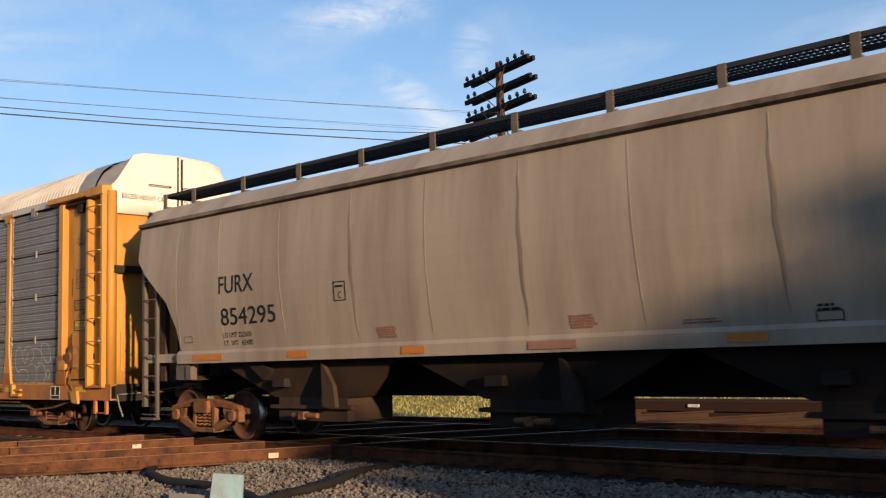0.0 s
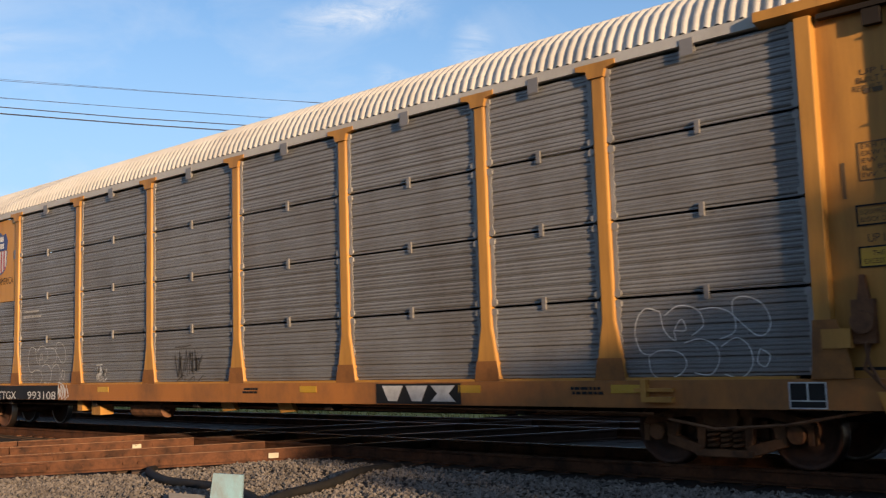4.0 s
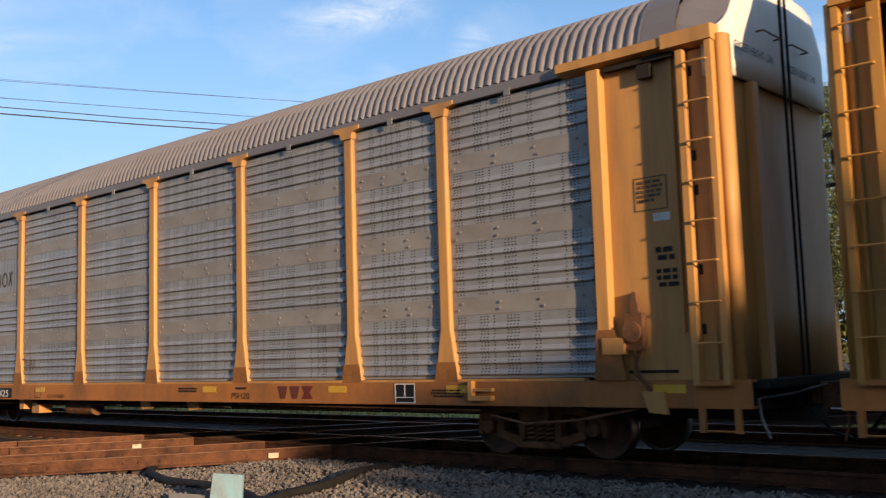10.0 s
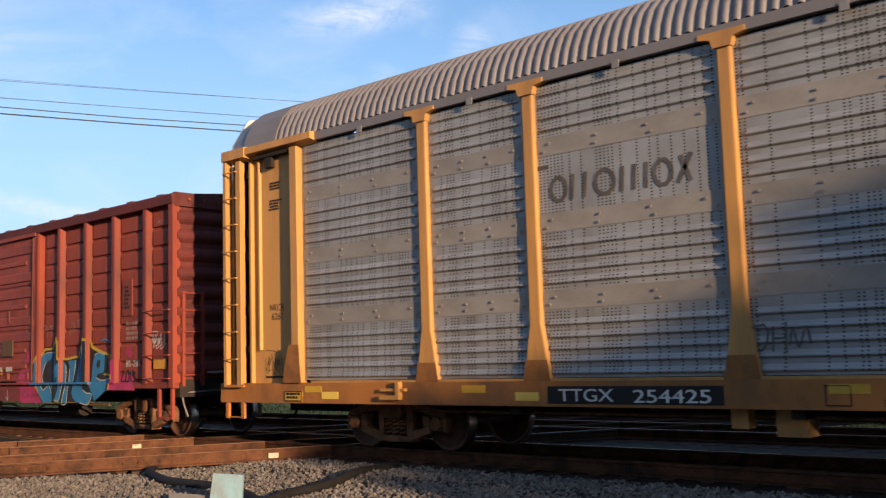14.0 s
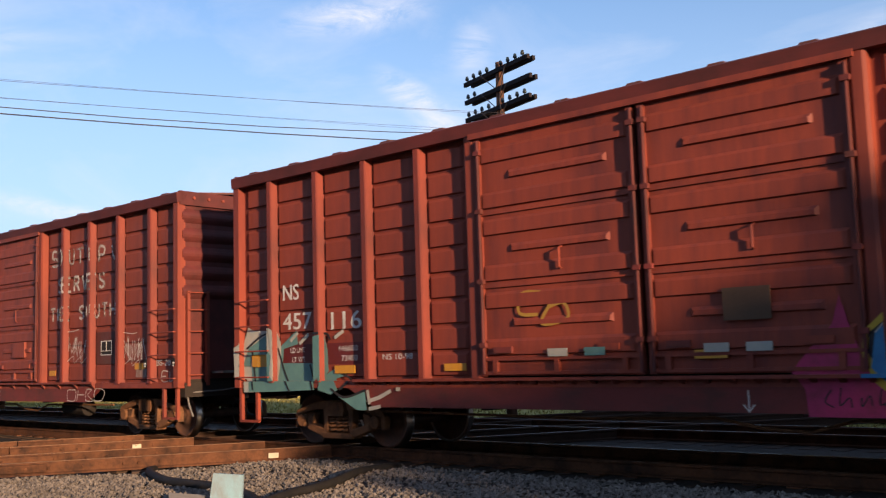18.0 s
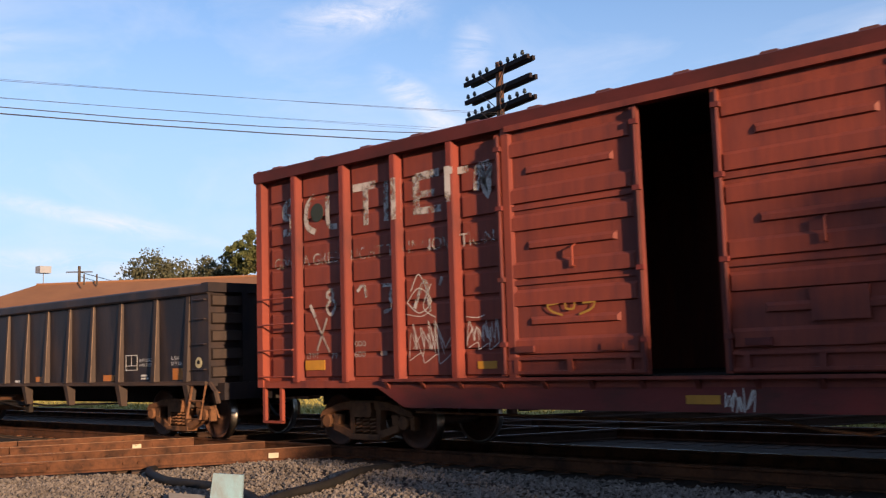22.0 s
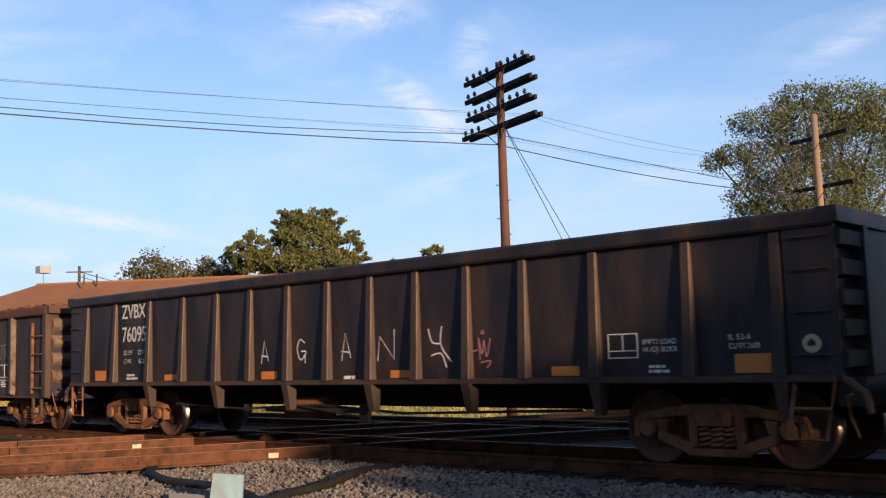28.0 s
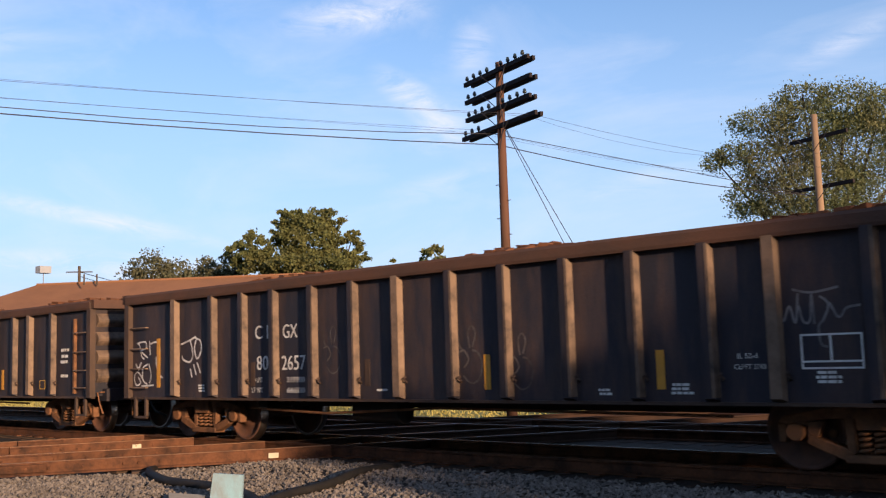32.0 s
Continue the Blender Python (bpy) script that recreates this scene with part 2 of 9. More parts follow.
# ---- lettering and painted marks
def letters(text, x, z, height, material, parent, y=-SIDE - 0.006, width=None, name="lettering", flip=0, bold=0.045):
    """Stencilled characters on a near side, from their lower left corner. flip turns them to the car's forward end."""
    cu = bpy.data.curves.new("stencil", "FONT")
    cu.body, cu.size = text, height / 0.69
    tmp = new("stencil", cu)
    me = bpy.data.meshes.new_from_object(tmp)
    bpy.data.objects.remove(tmp)
    me.name = name
    xs = [v.co.x for v in me.vertices]
    wide = (width / (max(xs) - min(xs))) if width else 0.9
    low = min(xs)
    for v in me.vertices:
        v.co = Vector(((v.co.x - low) * wide, 0, v.co.y)) if not flip else Vector((0, (v.co.x - low) * wide, v.co.y))
    me.materials.clear()
    me.materials.append(material)
    if bold and height > 0.13 and not flip:      # a broad brush: the strokes once more, a little aside
        bm = bmesh.new()
        bm.from_mesh(me)
        more = bmesh.ops.duplicate(bm, geom=bm.verts[:] + bm.edges[:] + bm.faces[:])["geom"]
        bmesh.ops.translate(bm, vec=(bold * height, -0.0008, bold * height * 0.3), verts=[e for e in more if isinstance(e, bmesh.types.BMVert)])
        bm.to_mesh(me)
        bm.free()
    ob = new(name, me)
    ob.parent = parent
    ob.location = (x, y, z) if not flip else (flip, x, z)
    return ob


def plate(name, x0, x1, z0, z1, material, parent, y=-SIDE, thick=0.006, label=""):
    return part(name, Geo().box(x0, x1, y - thick, y, z0, z1), material, parent, label)


def bars(x, z, width, rows, height, material, parent, y=-SIDE - 0.004, name="stencil_lines", flip=0, gap=1.6):
    """Small writing that cannot be read: rows of short bars."""
    g, rnd = Geo(), random.Random(int(x * 100) + int(z * 1000))
    for r in range(rows):
        zz, xx, end = z - r * height * gap, x + rnd.uniform(0, 0.1) * width, x + width * rnd.uniform(0.75, 1.0)
        while xx < end - height:
            w = min(height * rnd.choice((1.2, 2.0, 3.0)), end - xx)
            if flip:
                g.box(flip, flip + 0.004, xx, xx + w, zz, zz + height)
            else:
                g.box(xx, xx + w, y - 0.004, y, zz, zz + height)
            xx += w + height * 0.5
    return part(name, g, material, parent)


def ring_box(name, x0, x1, z0, z1, w, material, parent, y=-SIDE - 0.002):
    g = Geo()
    for a, b, c, d in ((x0, x1, z0, z0 + w), (x0, x1, z1 - w, z1), (x0, x0 + w, z0 + w, z1 - w), (x1 - w, x1, z0 + w, z1 - w)):
        g.box(a, b, y - 0.004, y, c, d)
    return part(name, g, material, parent)


def smooth_line(pts, n=5):
    out = []
    for i in range(len(pts) - 1):
        p = [pts[max(i - 1, 0)], pts[i], pts[i + 1], pts[min(i + 2, len(pts) - 1)]]
        for k in range(n):
            t = k / n
            out.append(tuple(0.5 * (2 * p[1][j] + (p[2][j] - p[0][j]) * t + (2 * p[0][j] - 5 * p[1][j] + 4 * p[2][j] - p[3][j]) * t * t
                             + (3 * p[1][j] - p[0][j] - 3 * p[2][j] + p[3][j]) * t ** 3) for j in (0, 1)))
    out.append(pts[-1])
    return out


def strokes(name, lines, width, material, parent, y, x=0.0, z=0.0, scale=1.0, label="", round_off=True):
    """Hand-drawn paint lines: each a row of (x, z) pairs."""
    g = Geo()
    for pts in lines:
        q = [(x + a * scale, z + b * scale) for a, b in (smooth_line(pts) if round_off else pts)]
        left, right = [], []
        for i, p in enumerate(q):
            a, b = q[max(i - 1, 0)], q[min(i + 1, len(q) - 1)]
            d = math.hypot(b[0] - a[0], b[1] - a[1]) or 1
            nx, nz = -(b[1] - a[1]) / d * width / 2, (b[0] - a[0]) / d * width / 2
            left.append((p[0] + nx, y, p[1] + nz))
            right.append((p[0] - nx, y, p[1] - nz))
        n = len(q)
        g.add(left + right, [(i, i + 1, n + i + 1, n + i) for i in range(n - 1)])
    return part(name, g, material, parent, label)


def scribble(seed, tall=0.6):
    """A quick unreadable hand scribble, one unit wide."""
    rnd = random.Random(seed)
    out, x = [], 0.0
    while x < 0.9:
        w, pts = rnd.uniform(0.10, 0.22), []
        for k in range(rnd.choice((4, 5, 6))):
            pts.append((x + rnd.uniform(-0.06, w + 0.05), tall * ((k % 2) * rnd.uniform(0.6, 1.0) + (1 - k % 2) * rnd.uniform(-0.05, 0.3))))
        out.append(pts)
        x += w
    out.append([(-0.05, tall * rnd.uniform(1.0, 1.2)), (0.3, tall * 1.1), (0.55, tall * rnd.uniform(0.9, 1.3))])
    out.append([(0.0, -0.08), (0.3, 0.05), (0.35, -0.12), (0.65, 0.02), (0.7, -0.14), (1.0, 0.05)])
    return out


def blob(name, outline, material, parent, y, label=""):
    """A flat painted field with the outline given as (x, z) pairs."""
    return part(name, Geo().prism([p for p in outline], y - 0.003, y, "y"), material, parent, label)


# ---- running gear
def wheelset_mesh(r):
    g = Geo()
    for s in (-1, 1):
        g.lathe([(s * 0.665, 0.10), (s * 0.675, r * 0.90), (s * 0.655, r * 0.95), (s * 0.650, r + 0.022), (s * 0.680, r + 0.026), (s * 0.695, r + 0.004),
                 (s * 0.790, r - 0.004), (s * 0.795, r * 0.90), (s * 0.775, r * 0.86), (s * 0.735, r * 0.70), (s * 0.735, 0.20), (s * 0.80, 0.14), (s * 0.80, 0.09)], (0, 0, 0), "y", 32)
        g.lathe([(s * 0.80, 0.085), (s * 1.07, 0.085)], (0, 0, 0), "y", 12)
        for k in range(3):
            a = 2 * math.pi * k / 3
            g.tube([(0.055 * math.cos(a), s * 1.065, 0.055 * math.sin(a)), (0.055 * math.cos(a), s * 1.09, 0.055 * math.sin(a))], 0.018, 6)
    g.lathe([(-0.7, 0.085), (0.7, 0.085)], (0, 0, 0), "y", 14)
    me = mesh_of("wheelset", g, WHEEL, True)
    me.materials.append(TREAD)
    for p in me.polygons:
        c = p.center
        d = math.hypot(c.x, c.z)
        if d > r - 0.03 and abs(c.y) > 0.68 and abs(c.y) < 0.792 or (d > r * 0.975 and abs(c.y) < 0.68 and abs(c.y) > 0.645):
            p.material_index = 1
    return me


WHEELS = {r: wheelset_mesh(r) for r in (0.419, 0.457)}


def coil(g, x, y, z0, z1, r, wire=0.022, turns=4.5):
    n = int(turns * 10)
    g.tube([(x + r * math.cos(2 * math.pi * turns * k / n), y + r * math.sin(2 * math.pi * turns * k / n), z0 + (z1 - z0) * k / n) for k in range(n + 1)], wire, 5)


TRUCK_MESH = {}


def truck(car, x, r=0.457, base=1.78):
    """A three-piece freight truck: bolster, two cast side frames with spring nests, two wheelsets."""
    if r not in TRUCK_MESH:
        h, zc = base / 2, r
        bol = Geo().prism([(-0.19, 0.50), (0.19, 0.50), (0.22, 0.60), (0.20, 0.72), (-0.20, 0.72), (-0.22, 0.60)], -1.13, 1.13, "y")
        bol.lathe([(0.70, 0.25), (0.80, 0.25)], (0, 0, 0), "z", 20)
        for s in (-1, 1):
            bol.box(-0.06, 0.06, s * 0.72 - 0.06, s * 0.72 + 0.06, 0.72, 0.80)
            bol.tube([(s * (h - 0.30), -0.78, 0.42), (s * (h - 0.30), 0.78, 0.42)], 0.05, 6)
            for q in (-1, 1):
                bol.box(s * (h - 0.50) - 0.05, s * (h - 0.50) + 0.05, q * 0.72 - 0.06, q * 0.72 + 0.06, 0.25, 0.55)
        fr = Geo()
        y0, y1 = -1.06, -0.92
        # top chord, jaws, inclined members and the spring seat
        fr.prism([(-h - 0.20, zc + 0.10), (-h - 0.14, zc + 0.17), (-0.55, 0.72), (-0.30, 0.75), (0.30, 0.75), (0.55, 0.72), (h + 0.14, zc + 0.17), (h + 0.20, zc + 0.10),
                  (h + 0.10, zc + 0.08), (0.52, 0.60), (-0.52, 0.60), (-h - 0.10, zc + 0.08)], y0, y1, "y")
        for s in (-1, 1):
            fr.prism([(s * (h + 0.20), zc + 0.10), (s * (h + 0.20), zc - 0.12), (s * (h + 0.12), zc - 0.12), (s * (h + 0.11), zc + 0.08)], y0, y1, "y")
            fr.prism([(s * (h - 0.13), zc + 0.10), (s * (h - 0.12), zc - 0.13), (s * (h - 0.24), zc - 0.06), (s * (h - 0.30), zc + 0.12)], y0, y1, "y")
            fr.prism([(s * (h - 0.13), zc - 0.02), (s * (h - 0.13), zc - 0.14), (s * 0.36, 0.16), (s * 0.24, 0.16), (s * 0.30, 0.28)], y0 - 0.01, y1 + 0.01, "y")
            fr.prism([(s * 0.24, 0.62), (s * 0.36, 0.62), (s * 0.34, 0.24), (s * 0.25, 0.24)], y0, y1, "y")
            fr.lathe([(-1.10, 0.0), (-1.10, 0.105), (-0.86, 0.115), (-0.86, 0.0)], (s * h, 0, zc), "y", 16)
            fr.box(s * h - 0.13, s * h + 0.13, -1.03, -0.90, zc + 0.06, zc + 0.13)
        fr.box(-0.36, 0.36, y0 - 0.03, y1 + 0.06, 0.14, 0.23)
        cap = Geo().box(-0.17, 0.17, y0 - 0.05, y0 + 0.06, 0.50, 0.62)
        nest = Geo()
        for cx in (-0.16, 0.0, 0.16):
            coil(nest, cx, -0.99, 0.23, 0.50, 0.062)
        TRUCK_MESH[r] = [mesh_of("truck", bol, CAST), mesh_of("side_frame", fr, CAST), mesh_of("bolster_end", cap, CAST), mesh_of("spring_nest", nest, CAST, True)]
    tm = TRUCK_MESH[r]
    tk = new("truck", tm[0])
    tk.parent = car
    tk.location = (x, 0, 0)
    for turn in (0, 180):
        for name, me in zip(("side_frame", "bolster_end", "spring_nest"), tm[1:]):
            o = new(name, me)
            o.parent = tk
            o.matrix_basis = pose(0, 0, 0, 0, 0, turn)
            if name == "side_frame" and turn == 0:
                bevel(o, 0.012, 1)
    for s in (-1, 1):
        w = new("wheelset", WHEELS[r])
        w.parent = tk
        SPINNERS.append((w, s * base / 2, r))
    return tk


def coupler(car, end, x, z=0.86, drop=0.0):
    """Drawbar, knuckle and hanging air hose at one end; end is 1 or -1."""
    g = Geo().box(min(x, x + end * 0.55), max(x, x + end * 0.55), -0.09, 0.09, z - 0.10, z + 0.10)
    g.prism([(x + end * 0.50, -0.16), (x + end * 0.78, -0.20), (x + end * 0.86, -0.06), (x + end * 0.74, 0.02), (x + end * 0.80, 0.16), (x + end * 0.55, 0.14)], z - 0.15, z + 0.15, "z")
    c = part("coupler", g, CAST, car, "rusty knuckle coupler")
    h = [(x, -0.35 * end, z - 0.12), (x + end * 0.22, -0.38 * end, z - 0.16), (x + end * 0.42, -0.34 * end, z - 0.42), (x + end * 0.62, -0.2 * end, z - 0.52)]
    q = [(a[0], a[1], a[2]) for a in h]
    part("air_hose", Geo().tube(q, 0.026, 7), RUBBER, car, "black rubber air hose", True)
    lv = Geo().tube([(x + end * 0.05, -1.45, z + 0.02), (x + end * 0.05, -1.40, z - 0.20), (x + end * 0.12, -1.36, z - 0.42)], 0.016, 6)
    lv.tube([(x + end * 0.05, -1.40, z + 0.02), (x + end * 0.12, -0.7, z + 0.04), (x + end * 0.35, -0.12, z + 0.14)], 0.014, 6)
    part("uncoupling_lever", lv, CLIP if drop == 1 else CAST, car)
    return c


def rungs(g, x0, x1, y, zs, r=0.012, out=0.07):
    """Ladder rungs or grab irons along x that stand out from the side."""
    for z in zs:
        g.tube([(x0, y, z), (x0, y - out, z), (x1, y - out, z), (x1, y, z)], r, 6)


def car_thing(name, x, label, category, group=""):
    e = tagged(new(name), label, category, group)
    CARS.append((e, x))
    return e

# ---- autorack cars
POSTS = (-8.88, -6.95, -4.15, -1.38, 1.38, 4.15, 6.95, 8.88)
EDGE = 11.4
ROOF = [(-1.57, 5.05), (-1.51, 5.24), (-1.38, 5.47), (-1.16, 5.66), (-0.88, 5.77), (-0.45, 5.83), (0.0, 5.85)]
ROOF = ROOF + [(-y, z) for y, z in ROOF[-2::-1]]

HOOD = [(-1.57, 5.02), (-1.46, 5.14), (-1.05, 5.77), (-0.8, 5.84), (0.0, 5.88)]
HOOD = HOOD + [(-y, z) for y, z in HOOD[-2::-1]]


def rack_panel(x0, x1, z0, z1, style):
    """One side screen: fine folds (a) or broad ribs between plain bands (b), closed behind."""
    prof = []
    if style == "a":
        n = 5                     # broad folds, each of three shallow ridges and a groove
        for k in range(n):
            a, h = z0 + (z1 - z0) * k / n, (z1 - z0) / n / 4
            prof += [(-1.503, a), (-1.503, a + 0.55 * h), (-1.518, a + 0.85 * h)]
            for r in (1, 2, 3):
                prof += [(-1.521, a + (r + 0.15) * h), (-1.521, a + (r + 0.65) * h)] + ([(-1.515, a + (r + 0.75) * h), (-1.515, a + (r + 1.02) * h)] if r < 3 else [(-1.518, a + (r + 0.8) * h)])
        prof.append((-1.500, z1))
    else:
        return Geo().box(x0, x1, -1.500, -1.47, z0, z1)
    prof += [(-1.47, z1), (-1.47, z0)]
    return Geo().prism(prof, x0, x1)


def screen_ribs(screen, x0, x1):
    """Pressed ribs, undercut below and tapered at their ends, and the plain bands between their groups."""
    w, plain = x1 - x0, -6.8 < (x0 + x1) / 2 < -4.3
    prof = [(-1.501, -0.010), (-1.531, 0.012), (-1.531, 0.026), (-1.514, 0.052), (-1.501, 0.082)]
    rings = [[(x0 + 0.05, -1.4985, z) for _, z in prof], [(x0 + 0.11, y, z) for y, z in prof], [(x1 - 0.11, y, z) for y, z in prof], [(x1 - 0.05, -1.4985, z) for _, z in prof]]
    rib = band = None
    for base in (1.20, 2.20, 3.20, 4.20):
        if base > 2:
            if band is None:
                band = part("plain_band", Geo().box(0.02, w - 0.02, -1.507, -1.499, -0.245, 0.0), BAND_B, screen)
                band.location = (x0, 0, base)
            else:
                again(band, screen, pose(x0, 0, base))
        if plain and base == 3.20:
            continue
        for lift in (-0.07, 0.08, 0.235, 0.39, 0.55) if base == 1.20 else (0.08, 0.235, 0.39, 0.55):
            if rib is None:
                rib = part("pressed_rib", Geo().loft(rings), screen.data.materials[0], screen)
                rib.location = (0, 0, base + lift)
            else:
                again(rib, screen, pose(0, 0, base + lift))


def hood_top(y):
    for (a, b), (c, d) in zip(HOOD, HOOD[1:]):
        if a <= y <= c:
            return b + (d - b) * (y - a) / (c - a)
    return HOOD[0][1]


def end_bow(y, reach, corner=(1.38, 0.22)):
    """How far out a rack's end stands, with its rounded corners."""
    return reach - 0.02 * abs(y / 1.5) ** 4 - corner[1] * (max(0.0, abs(y) - corner[0]) / (1.57 - corner[0])) ** 1.4


def curved_end(end, ztop_limit, lower, zs, reach=13.47, corner=(1.38, 0.22)):
    """The bowed end of a rack between two heights, as a thin shell."""
    g = Geo()
    ys = [-1.57, -1.50, -1.44, -1.38, -1.28, -1.05, -0.8, -0.4, 0.0, 0.4, 0.8, 1.05, 1.28, 1.38, 1.44, 1.50, 1.57]

    n = len(ys)
    front = [[(end * end_bow(y, reach, corner), y, lower + (min(hood_top(y), ztop_limit) - lower) * f) for y in ys] for f in zs]
    back = [[(p[0] - end * 0.05, p[1], p[2]) for p in row] for row in front]
    verts = [p for row in front for p in row] + [p for row in back for p in row]
    m, faces = len(zs), []
    for s in (0, 1):
        for r in range(m - 1):
            for c in range(n - 1):
                a = s * m * n + r * n + c
                faces.append((a, a + 1, a + n + 1, a + n))
    for c in range(n - 1):
        faces.append((c, c + 1, m * n + c + 1, m * n + c))
        a = (m - 1) * n + c
        faces.append((a, a + 1, m * n + a + 1, m * n + a))
    for r in range(m - 1):
        for c in (0, n - 1):
            a = r * n + c
            faces.append((a, a + n, m * n + a + n, m * n + a))
    return g.add(verts, faces)


def autorack(x, style, label, panel_mat, roof_mat, rise, outs=(0.0, 0.0)):
    """outs: how much further out the rear and the forward end stand than on the plain car."""
    paint = YELLOW if style == "a" else YELLOW_B
    car = car_thing("autorack_car", x, label, "freight car", "freight cars of the train")
    # flat car frame
    part("side_sill", Geo().prism([(-1.60, 0.73), (-1.46, 0.73), (-1.46, 0.76), (-1.575, 0.76), (-1.575, 1.02), (-1.46, 1.02), (-1.46, 1.05), (-1.60, 1.05)], -13.55 - outs[0], 13.55 + outs[1]), SILLYELLOW, car)
    o = part("side_sill", Geo().prism([(1.60, 0.73), (1.46, 0.73), (1.46, 1.05), (1.60, 1.05)], -13.55 - outs[0], 13.55 + outs[1]), paint, car)
    part("deck", Geo().box(-13.5, 13.5, -1.46, 1.46, 0.95, 1.04), DARK, car, "dark steel flat car deck")
    part("centre_sill", Geo().box(-13.4, 13.4, -0.35, 0.35, 0.52, 0.95), DARK, car)
    for xx in (-7.4, -3.6, 0.0, 3.6, 7.4):
        part("crossbearer", Geo().box(xx - 0.08, xx + 0.08, -1.46, 1.46, 0.62, 0.94), DARK, car)
    part("floor_rack", Geo().box(-11.5, 11.5, -1.38, 1.38, 2.9, 3.0), DARK, car, "inner loading deck")
    # screens between the posts
    marks, bolt = [-EDGE - outs[0]] + list(POSTS) + [EDGE], None
    rows = [(1.09, 2.02), (2.05, 2.97), (3.00, 3.93), (3.96, 4.90)] if style == "a" else [(1.09, 4.90)]
    for i in range(len(marks) - 1):
        x0, x1 = marks[i] + (0.09 if i else -0.01), marks[i + 1] - (0.09 if i < len(marks) - 2 else -0.01)
        for j, (z0, z1) in enumerate(rows):
            if style == "a" and i == 1 and j >= 2:
                continue
            geo = rack_panel(x0, x1, z0, z1, style)
            p = part("side_screen", geo, panel_mat, car)
            if style == "a":
                xm = (x0 + x1) / 2
                part("latch", Geo().box(xm - 0.03, xm + 0.03, -1.55, -1.52, z1 - 0.06, z1 + 0.10), CLIP, p)
                for xe in (x0 + 0.05, x1 - 0.05):
                    hinge = Geo()
                    hinge.lathe([(-1.545, 0.0), (-1.545, 0.055), (-1.52, 0.055)], (xe, 0, z1 - 0.05), "y", 6)
                    hinge.lathe([(-1.545, 0.0), (-1.545, 0.055), (-1.52, 0.055)], (xe, 0, z0 + 0.05), "y", 6)
                    side = 1 if xe < xm else -1
                    wave = [(xe - side * 0.035, z0), (xe - side * 0.035, z1)] + [(xe + side * (0.035 if k % 2 else 0.012), z1 - (z1 - z0) * (k + 0.5) / 10) for k in range(10)]
                    hinge.prism(wave, -1.533, -1.523, "y")
                    part("hinge_strip", hinge, GALV, p)
            else:
                screen_ribs(p, x0, x1)
                for zz, row in ((2.02, 0), (2.11, 1), (3.01, 0), (3.11, 1), (4.01, 0), (4.11, 1)):
                    for k in range(4):
                        xb = x0 + 0.12 + (x1 - x0 - 0.24) * ((k + 0.12) / 3.3 if row else k / 3)
                        if bolt is None:
                            bolt = part("bolt", Geo().tube([(0, -1.50, 0), (0, -1.528, 0)], 0.018, 6), CLIP, p)
                            bolt.location = (xb, 0, zz)
                        else:
                            again(bolt, p, pose(xb, 0, zz))
    if style == "a":
        x0, x1 = POSTS[0] + 0.09, POSTS[1] - 0.09
        pl = part("sign_panel", Geo().box(x0, x1, -1.53, -1.49, 2.98, 4.90), paint, car, "yellow sign panel with a striped shield")
        for xc in (x0 + 0.03, x1 - 0.03):
            part("clip", Geo().box(xc - 0.07, xc + 0.07, -1.56, -1.53, 3.95, 4.15), CLIP, pl)
        shield(pl, -7.96, 4.07)
        letters("BUILDING AMERICA", -8.79, 3.39, 0.155, BLACK, pl, -1.534, 1.59, bold=0.02)
    for i in range(len(marks) - 1):
        part("screen_ledge", Geo().box(marks[i] + 0.22, marks[i + 1] - 0.22, -1.58, -1.475, 1.051, 1.082), paint, car)
    part("far_screen", Geo().box(-EDGE, EDGE, 1.47, 1.50, 1.09, 4.90), panel_mat, car)
    # posts with flared feet and top brackets, on both sides
    foot = Geo().prism([(-0.215, 1.05), (0.215, 1.05), (0.20, 1.16), (0.13, 1.62), (0.100, 1.78), (0.092, 4.88), (-0.092, 4.88), (-0.100, 1.78), (-0.13, 1.62), (-0.20, 1.16)], -1.572, -1.475, "y")
    br = Geo().prism([(-0.29, 4.99), (-0.29, 4.93), (-0.14, 4.90), (-0.11, 4.80), (0.11, 4.80), (0.14, 4.90), (0.29, 4.93), (0.29, 4.99)], -1.60, -1.475, "y")
    first = None
    for xx in POSTS:
        for turn in (0, 180):
            if first is None:
                o = bevel(part("post", foot, paint, car), 0.028, 2)
                b = part("bracket", br, paint, o)
                shoe = part("post_foot", Geo().prism([(-0.213, 1.052), (0.213, 1.052), (0.198, 1.16), (0.172, 1.32), (-0.172, 1.32), (-0.198, 1.16)], -1.578, -1.573, "y"), FOOTBROWN, o, "brown foot of the post")
                first, first_b, first_s = o, b, shoe
                o.location = (xx, 0, 0)
                continue
            o = new("post", first.data)
            o.parent = car
            o.matrix_basis = pose(xx, 0, 0, 0, 0, turn)
            b = new("bracket", first_b.data)
            b.parent = o
            if turn == 0:
                again(first_s, o)
                bevel(o, 0.028, 2)
    # eave rail with hanging tabs
    part("eave_rail", Geo().box(-13.0, 13.0, -1.585, -1.47, 4.93, 5.06), roof_mat, car)
    part("eave_rail", Geo().box(-13.0, 13.0, 1.47, 1.585, 4.93, 5.06), roof_mat, car)
    marks2 = [(-EDGE + POSTS[0]) / 2] + [(a + b) / 2 for a, b in zip(POSTS, POSTS[1:])] + [(EDGE + POSTS[-1]) / 2]
    for xx in marks2:
        part("eave_tab", Geo().box(xx - 0.085, xx + 0.085, -1.598, -1.586, 4.80, 5.0) if style == "a" else Geo().box(xx - 0.05, xx + 0.05, -1.60, -1.585, 4.86, 4.96), CLIP, car)
